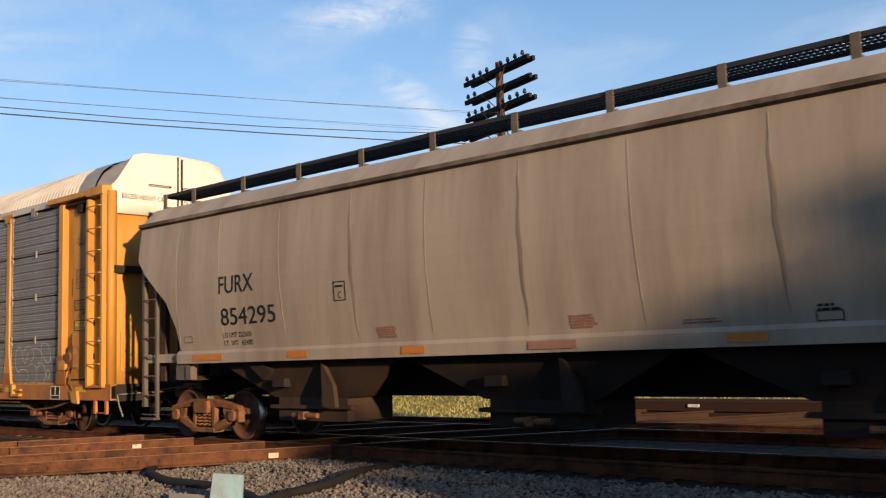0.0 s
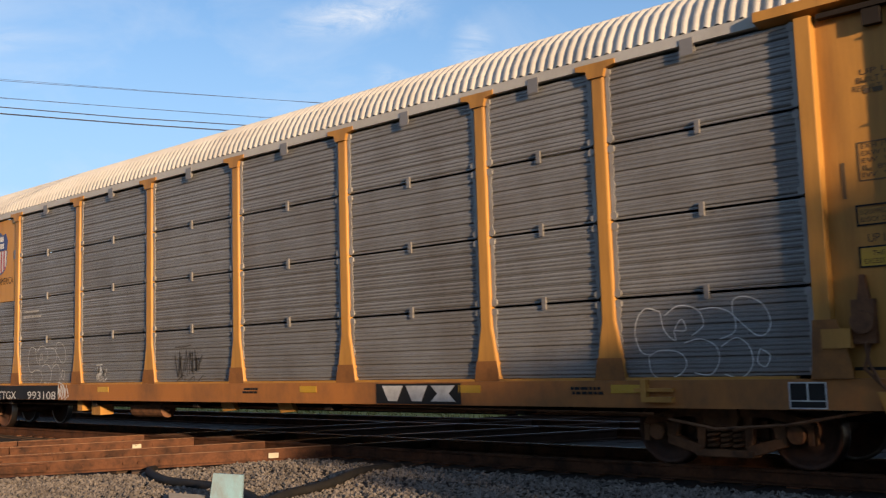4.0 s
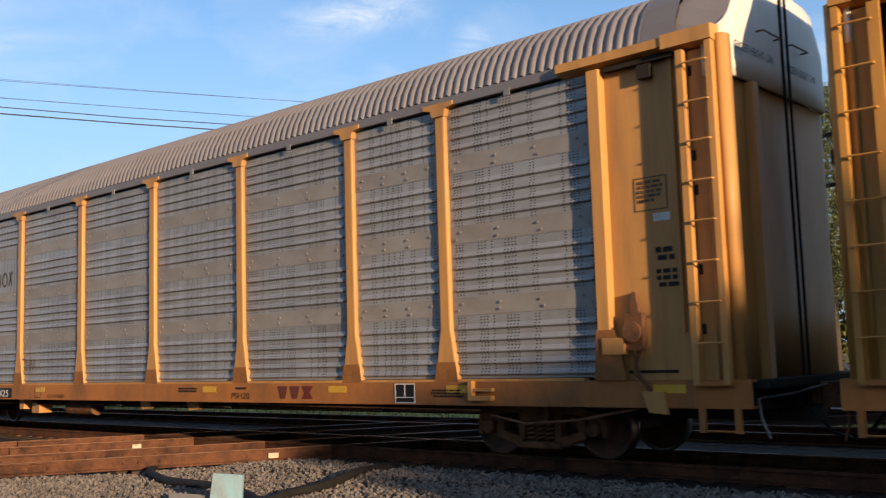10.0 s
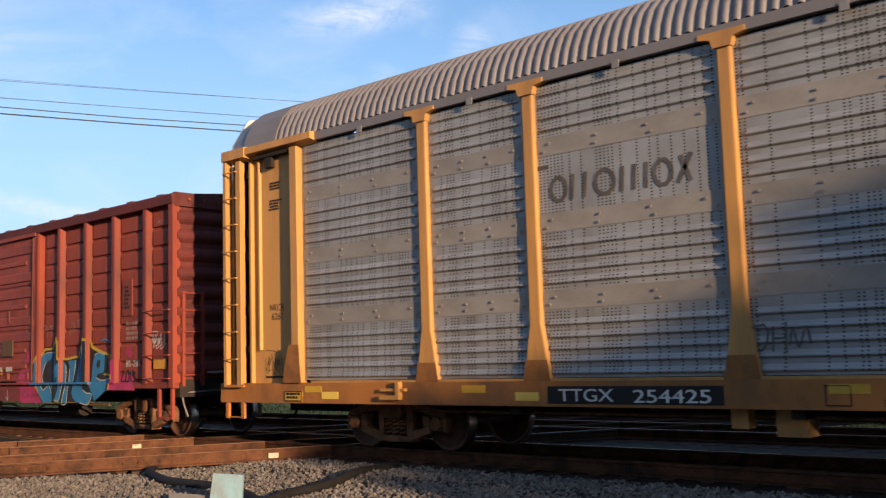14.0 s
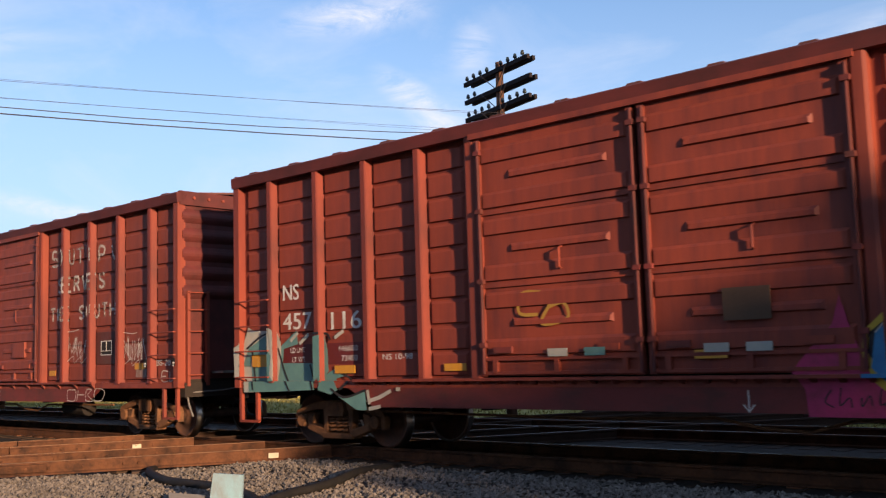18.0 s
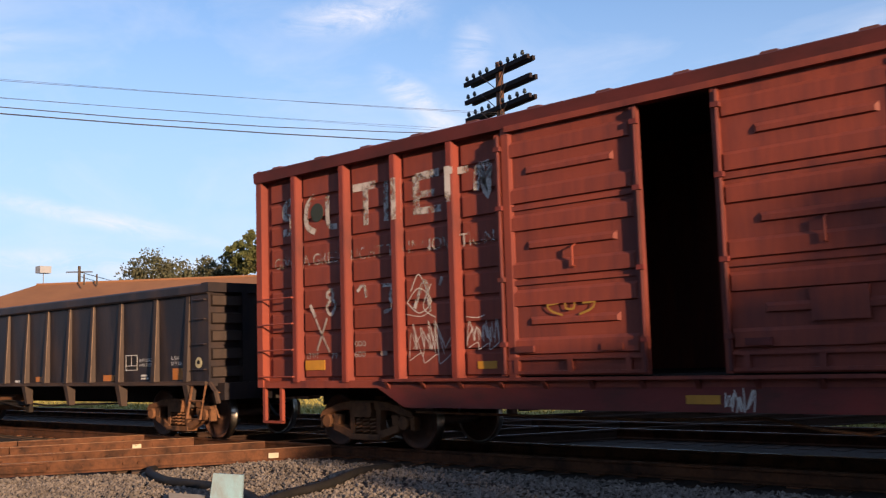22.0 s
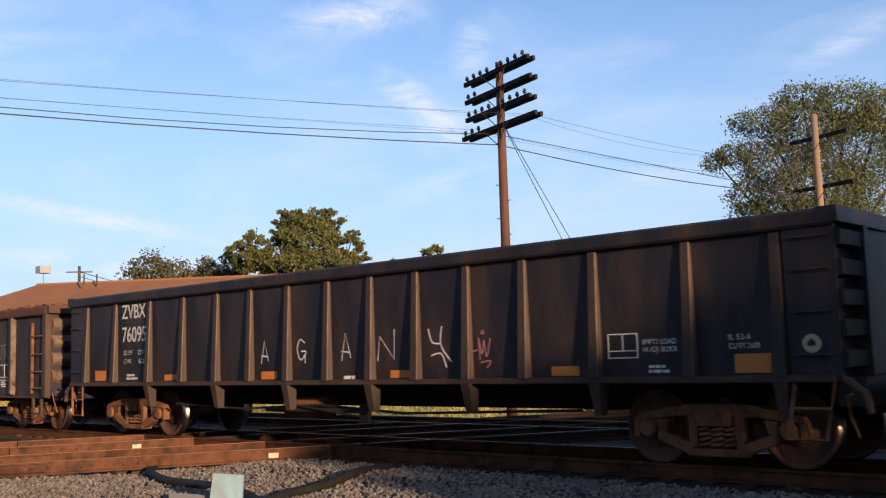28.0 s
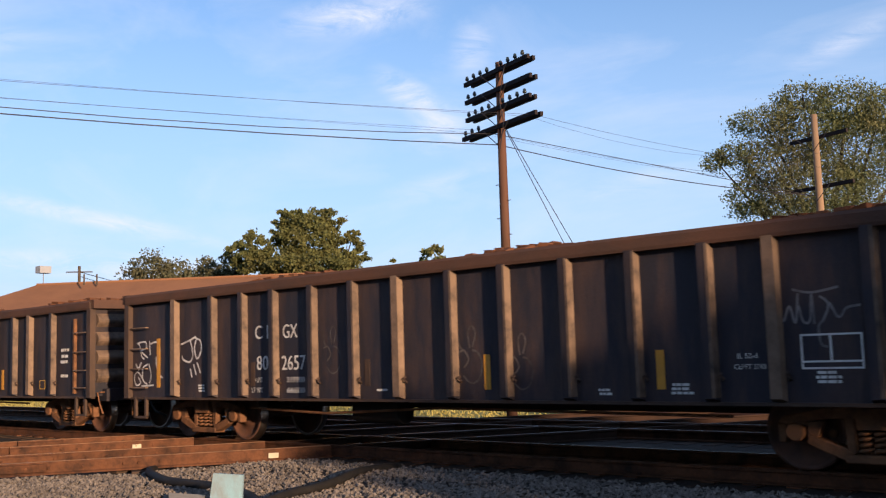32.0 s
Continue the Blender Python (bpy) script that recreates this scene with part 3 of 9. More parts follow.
    # ribbed roof
    g, rings, pitch = Geo(), [], 0.148
    n = int(24.7 / pitch)
    for k in range(n):
        a = -12.35 + k * pitch
        for dx, lift in ((0.0, 0.0), (0.045, 0.0), (0.062, 0.016), (0.085, 0.027), (0.112, 0.027), (0.134, 0.014)):
            rings.append([(a + dx, y * (1 + lift * 0.55), 5.05 + (z - 5.05) * rise + lift) for y, z in ROOF])
    g.loft(rings, cap=False, closed=False)
    part("roof", g, roof_mat, car)
    for s in (-1, 1):
        d = outs[0] if s < 0 else outs[1]
        a, b = (12.20, 12.86 + d) if s > 0 else (-12.86 - d, -12.20)
        part("roof_end_sheet", Geo().loft([[(xx, y * 1.015, 5.05 + (z - 5.05) * rise + 0.03) for y, z in ROOF] for xx in (a, b)], cap=False, closed=False), GALV if s > 0 and style == "a" else roof_mat, car)
        skirt = [[(s * (12.84 + d), y, 5.03 + (z - 5.05) * rise) for y, z in ROOF], [(s * end_bow(y, 13.44 + d), y, hood_top(y)) for y, z in ROOF]]
        part("hood_skirt", Geo().loft(skirt, cap=False, closed=False), GALV if style == "a" else roof_mat, car, "grey sheet lapping over the end hood")
        # bowed end doors: white hood above, yellow below
        part("end_hood", curved_end(s, 9.0, 4.52, [0, 0.25, 0.5, 0.75, 1.0], 13.47 + d), WHITE, car, "white painted upper end", True)
        low = part("end_door", curved_end(s, 4.515, 0.98, [0, 0.25, 0.5, 0.75, 1.0], 13.40 + d, (1.42, 0.16)), paint, car, "", True)
        seam = Geo().box(min(s * (13.47 + d), s * (13.50 + d)), max(s * (13.47 + d), s * (13.50 + d)), -0.012, 0.012, 1.0, 5.85)
        seam.tube([(s * (13.52 + d), 0.08, 1.0), (s * (13.52 + d), 0.08, 5.8)], 0.018, 6)
        part("lock_rod", seam, DARK, low, "dark end door lock rod")
        gi = Geo()
        for y in (-0.70, 0.14):
            gi.tube([(s * (13.46 + d), y, 5.17), (s * (13.56 + d), y, 5.17), (s * (13.56 + d), y + 0.5, 5.17), (s * (13.46 + d), y + 0.5, 5.17)], 0.012, 6)
        part("grab_iron", gi, CAST, low)
        bp = Geo().box(min(s * (13.46 + d), s * (13.52 + d)), max(s * (13.46 + d), s * (13.52 + d)), -1.48, -0.42, 3.29, 3.44)
        bp.box(min(s * (13.46 + d), s * (13.52 + d)), max(s * (13.46 + d), s * (13.52 + d)), 0.28, 0.76, 3.28, 3.42)
        if style == "a":
            part("bumper_bar", bp, BLACK, low, "black end bumper bar")
            part("access_plate", Geo().box(min(s * (13.40 + d), s * (13.412 + d)), max(s * (13.40 + d), s * (13.412 + d)), -1.30, -0.98, 1.30, 2.12), paint, low)
        else:
            part("end_stiffener", Geo().box(min(s * (13.40 + d), s * (13.52 + d)), max(s * (13.40 + d), s * (13.52 + d)), -1.0, -0.86, 1.0, 4.5), paint, low)
        # end side panel, header and ladder
        def xr(a, b):
            a, b = (v + d if v > 12.65 else v for v in (a, b))
            return (min(s * a, s * b), max(s * a, s * b))
        e = d if s < 0 else 0.0        # the rear end of the second car stands out as a whole

        def xp(a, b):
            return (min(s * (a + e), s * (b + e)), max(s * (a + e), s * (b + e)))
        bevel(part("end_post", Geo().box(*xp(11.42, 11.60), -1.625, -1.44, 1.05, 4.90), paint, car), 0.012, 2)
        part("end_post_foot", Geo().prism([(s * (u + e), z) for u, z in ((11.36, 1.055), (11.80, 1.055), (11.78, 1.22), (11.66, 1.66), (11.41, 1.66), (11.38, 1.22))], -1.64, -1.626, "y"), FOOTBROWN, car, "brown flared foot of the end post")
        part("end_side_panel", Geo().box(*xp(11.60, 12.71), -1.49, -1.44, 1.02, 4.98), paint, car)
        part("end_side_panel", Geo().box(*xr(11.42, 13.20), 1.36, 1.45, 1.02, 4.98), paint, car)
        part("panel_slot", Geo().box(*xp(11.76, 12.42), -1.497, -1.491, 1.13, 1.165), DARK, car)
        part("hat_rib", Geo().prism([(s * (u + e), y) for u, y in ((12.50, -1.488), (12.515, -1.535), (12.555, -1.535), (12.57, -1.488))], 1.60, 4.84, "z"), paint, car)
        bevel(part("hinge_post", Geo().box(*xp(12.715, 12.775), -1.555, -1.42, 1.04, 4.86), paint, car), 0.01, 2)
        for zz in (4.62, 3.62, 3.22, 2.30, 1.62):
            part("hinge_lug", Geo().box(*xp(12.778, 12.83), -1.55, -1.47, zz - 0.06, zz + 0.06), DARK, car)
        # added dark sheet in place of the shade inside the hinge gap
        part("dark_gap", Geo().box(*xp(12.76, 13.2), -1.40, -1.37, 1.0, 4.95), DARK, car, "dark sheet giving the shade behind the end door hinge")
        part("header_beam", Geo().prism([(-1.68, 4.95), (-1.50, 4.90), (-1.40, 4.92), (-1.40, 5.10), (-1.68, 5.06)], *xp(11.0, 12.72)), paint, car)
        part("header_cap", Geo().prism([(-1.70, 4.91), (-1.50, 4.88), (-1.40, 4.90), (-1.40, 5.11), (-1.70, 5.08)], *xr(12.722, 13.36)), paint, car)
        hl = Geo().box(*xp(11.66, 12.62), -1.60, -1.50, 4.84, 4.895).box(*xp(12.12, 12.30), -1.58, -1.50, 4.66, 4.84)
        part("door_track", hl, DARK, car)
        a0, a1 = (12.86, 12.98) if s < 0 else (12.70 - d, 12.78 - d)
        ld = part("ladder", Geo().box(*xr(a0, a1), -1.68, -1.64 if s < 0 else -1.50, 1.0, 4.86), paint, car)
        part("ladder_back", Geo().box(*xr(a1 - 0.02, 13.30), -1.545, -1.50, 1.0, 4.86).box(*xr(a1 - 0.03, a1 - 0.005), -1.64, -1.545, 1.0, 4.86), paint, ld)
        part("ladder_stile", Geo().box(*xr(13.27, 13.345), -1.68, -1.46, 1.0, 4.90), paint, ld)
        part("ladder_foot", Geo().box(*xr(a0, 13.345), -1.675, -1.50, 0.985, 1.03), SILLYELLOW, ld)
        part("corner_sheet", Geo().prism([(s * (u + d), y) for u, y in ((13.34, -1.46), (13.345, -1.58), (13.40, -1.585), (13.46, -1.55), (13.47, -1.42))], 1.0, 4.98, "z"), paint, car, "", True)
        for k in range(8):
            rg = Geo()
            rungs(rg, s * (a0 + 0.08 + d), s * (13.29 + d), -1.67, [1.46 + 0.46 * k], 0.012, 0.05)
            part("rung", rg, paint, ld)
        for u in (12.90, 13.33):
            part("stirrup_leg", Geo().box(*xr(u, u + 0.075), -1.60, -1.55, 0.46, 0.99), SILLYELLOW, car)
        part("stirrup_rung", Geo().tube([(s * (12.93 + d), -1.575, 0.48), (s * (13.37 + d), -1.575, 0.48)], 0.013, 6), SILLYELLOW, car)
        part("end_sill", Geo().box(*xr(13.30, 13.50), -1.46, 1.46, 0.70, 0.96), DARK, car)
        coupler(car, s, s * (13.5 + d), 0.82, drop=s)
        truck(car, s * 10.06, 0.419, 1.73)
        jk = Geo().box(*xr(9.25, 9.75), -1.66, -1.60, 0.92, 0.96).box(*xr(9.35, 9.42), -1.68, -1.60, 0.80, 1.06).box(*xr(9.38, 9.75), -1.68, -1.60, 0.80, 0.86)
        part("tie_down_bracket", jk, paint, car)
    # hand brake at the forward end, piping and valves under the floor
    hb = Geo().box(11.80, 12.03, -1.60, -1.50, 1.40, 1.85).lathe([(-1.67, 0.02), (-1.67, 0.12), (-1.63, 0.12), (-1.63, 0.02)], (11.92, 0, 1.62), "y", 18)
    hb.prism([(11.86, 1.85), (11.98, 1.85), (11.94, 2.1), (11.90, 2.1)], -1.58, -1.50, "y").tube([(11.95, -1.55, 1.4), (11.9, -1.60, 1.15), (12.1, -1.62, 0.95), (12.2, -1.6, 0.75)], 0.02, 6)
    part("hand_brake", hb, CAST, car, "rusty hand brake with a chain")
    part("brake_bracket", Geo().box(11.50, 11.80, -1.66, -1.56, 1.36, 1.56), paint, car)
    part("chain_guard", Geo().prism([(12.02, 0.92), (12.30, 0.92), (12.34, 0.66), (12.10, 0.68)], -1.66, -1.601, "y"), paint, car)
    part("chain", Geo().tube([(11.93, -1.64, 1.42), (11.96, -1.64, 1.2), (12.06, -1.64, 1.0), (12.14, -1.64, 0.9)], 0.016, 6), CAST, car, "rusty hand brake chain")
    pp = Geo().tube([(-9.5, -1.2, 0.62), (9.5, -1.2, 0.62)], 0.022, 6).tube([(4.0, -1.5, 0.70), (9.4, -1.5, 0.66)], 0.014, 5)
    pp.tube([(9.6, -1.5, 0.6), (10.2, -1.52, 0.5), (11.0, -1.5, 0.56), (11.9, -1.5, 0.72)], 0.02, 6)
    part("brake_pipe", pp, CAST, car)
    part("air_reservoir", Geo().lathe([(-0.6, 0.02), (-0.55, 0.16), (0.55, 0.16), (0.6, 0.02)], (-2.0, -1.1, 0.55), "x", 16), CAST, car)
    part("brake_valve", Geo().box(-3.9, -3.55, -1.35, -1.05, 0.42, 0.72), paint, car)
    part("valve_bracket", Geo().box(-4.4, -4.2, -1.4, -1.2, 0.5, 0.72), paint, car)
    for xx in (0.6, 2.2):
        part("door_stop", Geo().prism([(xx, 0.72), (xx + 0.35, 0.72), (xx + 0.45, 0.58), (xx + 0.1, 0.55)], -1.35, -1.25, "y"), paint, car)
    return car


CHALKDIM = mat("thin_chalk_white_spray", (0.62, 0.60, 0.57), 0.7, 0, (0.36, 0.33, 0.30), 0.8, 7, 60, 0.0)
SMUDGE = mat("faint_black_spray", (0.11, 0.10, 0.095), 0.7, 0, (0.2, 0.18, 0.16), 0.7, 5)
FADED = mat("faded_black_marker", (0.16, 0.10, 0.05), 0.6)
NAVY = mat("navy_blue_sign_paint", (0.03, 0.05, 0.20), 0.45, 0, (0.08, 0.08, 0.2), 0.2)
SIGNRED = mat("sign_red_paint", (0.55, 0.05, 0.05), 0.45, 0, (0.4, 0.08, 0.07), 0.2)


def shield(parent, x, z):
    """A plain striped shield: blue field over red and white stripes."""
    def side(v):
        return 0.40 + 0.05 * math.sin(v * 3.1) if v > -0.12 else max(0.0, 0.40 * math.sqrt(max(0.0, 1 - ((v + 0.12) / 0.32) ** 2)))
    lower = [(x - side(v), z + v) for v in [0.12 - 0.037 * k for k in range(16)]]
    blob("shield_border", [(a + (0.025 if a > x else -0.025), b - 0.01) for a, b in lower] + [(2 * x - a + 0.025, b - 0.01) for a, b in lower[::-1]], NAVY, parent, -1.534)
    blob("shield_field", [(x - 0.42, z + 0.12), (x - 0.46, z + 0.34), (x - 0.36, z + 0.52), (x - 0.2, z + 0.48), (x, z + 0.60), (x + 0.2, z + 0.48), (x + 0.36, z + 0.52),
                          (x + 0.46, z + 0.34), (x + 0.42, z + 0.12)], NAVY, parent, -1.538)
    for k in range(11):
        a = x - 0.39 + 0.78 * k / 11
        b = a + 0.78 / 11
        m = (a + b) / 2 - x
        low = -0.12 - 0.29 * math.sqrt(max(0.0, 1 - (abs(m) / 0.41) ** 2))
        plate("shield_stripe", a, b, z + low, z + 0.11, SIGNRED if k % 2 else STENCIL, parent, -1.538, 0.003)
    for r, w in ((0.36, 0.52), (0.19, 0.56)):
        g = Geo()
        for k in range(6 if r > 0.3 else 7):
            st = w / (6 if r > 0.3 else 7)
            g.box(x - w / 2 + k * st, x - w / 2 + (k + 0.72) * st, -1.5445, -1.541, z + r - 0.02, z + r + 0.10)
        part("shield_marks", g, STENCIL, parent)


BAND_B = mat("dusty_plain_band_sheet", (0.42, 0.385, 0.35), 0.55, 0.2, (0.24, 0.20, 0.17), 0.7, 1.3, 60, 0.08, (0.6, 1, 1), 0.1)
RACK_ROOF_A = mat("dusty_white_roof_sheet", (0.70, 0.66, 0.60), 0.5, 0.1, (0.4, 0.34, 0.28), 0.4, 1.0, 40, 0.05)
RACK_ROOF_B = mat("dull_grey_roof_sheet", (0.29, 0.265, 0.265), 0.5, 0.25, (0.25, 0.2, 0.18), 0.5, 1.0, 40, 0.05)
rack_a = autorack(36.0, "a", "yellow autorack car with grey perforated side screens and white ends", PERF_A, RACK_ROOF_A, 0.95)
rack_b = autorack(8.15, "b", "yellow autorack car with ribbed galvanised side panels and grey roof", PERF_B, RACK_ROOF_B, 1.10, (0.20, -0.20))


def rack_marks():
    """Painted marks of the two autoracks."""
    for car in (rack_a, rack_b):
        letters("EXCESS HEIGHT CAR", -1.32, 4.84, 0.10, BLACK, car, width=1.04, flip=13.482 if car is rack_a else 13.282)
        letters("EXCESS HEIGHT CAR", 0.10, 4.84, 0.10, BLACK, car, width=0.95, flip=13.482 if car is rack_a else 13.282)
        for xx, w in ((12.35, 0.42), (9.1, 0.40), (6.65, 0.40), (3.3, 0.40), (-3.0, 0.42), (-8.0, 0.42), (-11.3, 0.40)):
            plate("reflector", xx - w / 2, xx + w / 2, 0.90, 1.0, AMBER, car)
        ring_box("stencil_box", 11.95, 12.40, 3.06, 3.47, 0.014, FADED, car, -1.492)
        if car is rack_b:
            bars(11.98, 3.39, 0.38, 5, 0.035, FADED, car, -1.494)
    # first car
    c = rack_a
    for k, (line, w) in enumerate((("UP L", 0.28), ("BUILT 4-", 0.34), ("REBUILT 10-", 0.42))):
        letters(line, 12.03 - 0.04 * k, 4.17 - 0.085 * k, 0.06, FADED, c, -1.494, w, bold=0.02)
    bars(12.06, 3.97, 0.3, 1, 0.05, FADED, c, -1.494)
    for k, (line, w) in enumerate((("EXH 19-", 0.3), ("EXW 10-", 0.32), ("EW  9-", 0.3), ("IL  89-", 0.3), ("IW  9-", 0.3))):
        letters(line, 11.99, 3.40 - 0.075 * k, 0.05, FADED, c, -1.494, w, bold=0.02)
    part("side_plate", Geo().box(11.77, 11.81, -1.496, -1.49, 2.9, 3.28), FADED, c)
    for z0 in (2.60, 2.17):
        ring_box("notice_frame", 11.89, 12.42, z0, z0 + 0.22, 0.018, BLACK, c, -1.496)
    plate("notice_plate", 11.905, 12.405, 2.187, 2.373, AMBER, c, -1.49)
    letters("EQUIPPED WITH", 11.93, 2.72, 0.05, FADED, c, -1.494, 0.45, bold=0.02)
    letters("BLOCK CHOCKS", 11.93, 2.64, 0.05, FADED, c, -1.494, 0.45, bold=0.02)
    letters("THIS CAR", 12.03, 2.29, 0.05, BLACK, c, -1.498, 0.26, bold=0.02)
    letters("EXCESS HEIGHT", 11.94, 2.21, 0.05, BLACK, c, -1.498, 0.44, bold=0.02)
    letters("UP L", 11.99, 2.43, 0.085, FADED, c, -1.494, 0.2)
    bars(12.23, 2.50, 0.22, 1, 0.08, FADED, c, -1.494)
    plate("notice_plate", -12.45, -12.0, 2.32, 2.55, AMBER, c, -1.49)
    ring_box("notice_frame", -12.45, -12.0, 2.32, 2.55, 0.015, BLACK, c, -1.496)
    bars(-12.4, 2.46, 0.36, 2, 0.035, BLACK, c, -1.496)
    bars(-12.4, 2.62, 0.32, 1, 0.07, BLACK, c, -1.494)
    plate("logo_plate", 4.85, 6.5, 0.74, 1.03, BLACK, c)
    g = Geo()
    for a in (4.98, 5.46):
        g.prism([(a, 1.0), (a + 0.42, 1.0), (a + 0.30, 0.78), (a + 0.12, 0.78)], -1.614, -1.608, "y")
    g.prism([(5.95, 1.0), (6.40, 1.0), (6.28, 0.89), (6.40, 0.78), (5.95, 0.78), (6.07, 0.89)], -1.614, -1.608, "y")
    part("logo_mark", g, STENCIL, c)
    plate("number_panel", -7.85, -4.87, 0.735, 1.035, BLACK, c, label="black panel with white reporting marks")
    letters("TTGX", -7.73, 0.74, 0.165, STENCIL, c, -1.609, 0.92)
    letters("993108", -6.25, 0.74, 0.165, STENCIL, c, -1.609, 1.29)
    strokes("white_scrawl", scribble(8), 0.02, STENCIL, c, -1.606, -4.84, 0.80, 0.42)
    cots(c, 11.1, 0.74)
    for xx in (1.6, 8.3, -9.5):
        bars(xx, 0.94, 0.5, 2, 0.035, BLACK, c)
    # no-walking roundel beside the ladder
    g = Geo().lathe([(-1.549, 0.0), (-1.549, 0.13), (-1.546, 0.13)], (13.05, 0, 1.95), "y", 24)
    part("warning_roundel", g, STENCIL, c)
    g = Geo()
    for k in range(24):
        a, b = 2 * math.pi * k / 24, 2 * math.pi * (k + 1) / 24
        g.prism([(13.05 + 0.13 * math.cos(a), 1.95 + 0.13 * math.sin(a)), (13.05 + 0.13 * math.cos(b), 1.95 + 0.13 * math.sin(b)),
                 (13.05 + 0.10 * math.cos(b), 1.95 + 0.10 * math.sin(b)), (13.05 + 0.10 * math.cos(a), 1.95 + 0.10 * math.sin(a))], -1.554, -1.550, "y")
    g.prism([(12.96, 2.05), (12.98, 2.06), (13.14, 1.86), (13.12, 1.85)], -1.554, -1.550, "y")
    part("roundel_ring", g, SIGNRED, c)
    # chalk-white loops on the lowest screens, dark scrawl further back
    loops = [[(0.35, 0.80), (0.16, 0.85), (0.03, 0.72), (0.0, 0.52), (0.08, 0.32), (0.24, 0.30)], [(0.35, 0.80), (0.40, 0.57), (0.54, 0.45), (0.53, 0.57), (0.63, 0.70), (0.68, 0.57), (0.53, 0.57)],
             [(0.41, 0.75), (0.60, 0.86), (0.84, 0.80), (0.91, 0.62), (0.75, 0.50)], [(0.86, 0.80), (1.08, 0.81), (1.28, 0.72), (1.29, 0.53), (1.10, 0.45)],
             [(1.28, 0.72), (1.29, 0.88), (1.43, 0.92), (1.63, 0.83), (1.72, 0.64), (1.67, 0.50), (1.55, 0.48), (1.39, 0.61), (1.28, 0.72)], [(0.17, 0.27), (0.33, 0.34), (0.58, 0.31), (0.67, 0.18), (0.57, 0.05), (0.35, 0.0), (0.20, 0.08), (0.17, 0.27)],
             [(0.65, 0.42), (0.86, 0.46), (1.05, 0.37), (1.08, 0.20), (0.97, 0.05), (0.76, 0.07)], [(1.11, 0.36), (1.30, 0.46), (1.45, 0.36), (1.48, 0.15), (1.34, 0.01), (1.14, 0.05)], [(1.58, 0.33), (1.69, 0.25), (1.63, 0.13), (1.54, 0.19), (1.58, 0.33)]]
    strokes("chalk_drawing", loops, 0.013, STENCIL, c, -1.527, 9.23, 1.06, 0.98)
    strokes("chalk_drawing", loops, 0.013, STENCIL, c, -1.527, -6.40, 1.03, 1.0)
    scrawl = scribble(12)
    strokes("chalk_scrawl", scrawl, 0.018, STENCIL, c, -1.527, -3.4, 1.16, 0.42)
    strokes("dark_scrawl", scrawl, 0.02, SMUDGE, c, -1.527, -0.5, 1.16, 0.85)
    strokes("dark_scrawl", [[(0, 0.3), (0.04, 0.05), (0.2, 0.04), (0.22, 0.32)], [(0.22, 0.02), (0.34, 0.34), (0.42, 0.0), (0.28, 0.14)], [(0.46, 0.0), (0.5, 0.3), (0.62, 0.06), (0.66, 0.34)], [(0.92, 0.3), (0.76, 0.26), (0.74, 0.08), (0.94, 0.06)]], 0.024, SMUDGE, c, -1.527, -8.36, 1.31, 0.62)
    bars(-6.73, 2.66, 0.89, 2, 0.045, CHALKDIM, c, -1.524, gap=2.6)
    # second car
    c = rack_b
    plate("number_panel", -6.77, -4.37, 0.765, 0.985, BLACK, c, label="black panel with white reporting marks")
    letters("TTGX", -6.6, 0.8, 0.15, STENCIL, c, -1.609, 0.8)
    letters("254425", -5.52, 0.79, 0.15, STENCIL, c, -1.609, 0.99)
    for xx in (-7.29, -11.1):
        plate("reflector", xx, xx + 0.38, 0.80, 0.91, BRIGHT, c)
    ring_box("stencil_box", -3.25, -2.98, 0.77, 0.99, 0.014, BLACK, c)
    letters("LD LMT 80000", -2.66, 0.77, 0.075, BLACK, c, width=0.73)
    bars(2.3, 0.95, 0.8, 2, 0.03, BLACK, c)
    bars(4.05, 0.95, 0.4, 1, 0.035, BLACK, c)
    letters("PSH20", 3.95, 0.79, 0.10, BLACK, c, width=0.5)
    g = Geo()
    for a in (5.2, 5.5):
        g.prism([(a, 1.0), (a + 0.26, 1.0), (a + 0.19, 0.80), (a + 0.07, 0.80)], -1.606, -1.601, "y")
    g.prism([(5.8, 1.0), (6.08, 1.0), (6.0, 0.90), (6.08, 0.80), (5.8, 0.80), (5.88, 0.90)], -1.606, -1.601, "y")
    part("logo_mark", g, mat("maroon_stencil_paint", (0.16, 0.03, 0.02)), c)
    cots(c, 7.9, 0.75)
    bars(8.6, 0.92, 0.7, 3, 0.025, BLACK, c)
    bars(12.2, 2.55, 0.3, 2, 0.06, BLACK, c, -1.494)
    plate("notice_plate", 12.2, 12.42, 2.92, 3.02, STENCIL, c, -1.49)
    bars(12.2, 2.30, 0.36, 3, 0.05, BLACK, c, -1.494)
    bars(-12.5, 4.38, 0.35, 3, 0.03, BLACK, c, -1.494)
    bars(-12.5, 4.08, 0.36, 4, 0.03, BLACK, c, -1.494)
    letters("NKCR", -12.50, 2.24, 0.11, BLACK, c, -1.494, 0.37)
    letters("6261", -12.45, 2.09, 0.11, BLACK, c, -1.494, 0.28)
    strokes("dark_scrawl", scribble(31), 0.012, FADED, c, -1.494, -12.6, 1.25, 0.5)
    plate("notice_plate", -12.01, -11.57, 0.76, 0.92, AMBER, c)
    ring_box("notice_frame", -12.01, -11.57, 0.76, 0.92, 0.015, BLACK, c, -1.607)
    bars(-11.97, 0.86, 0.36, 2, 0.035, BLACK, c, -1.607)
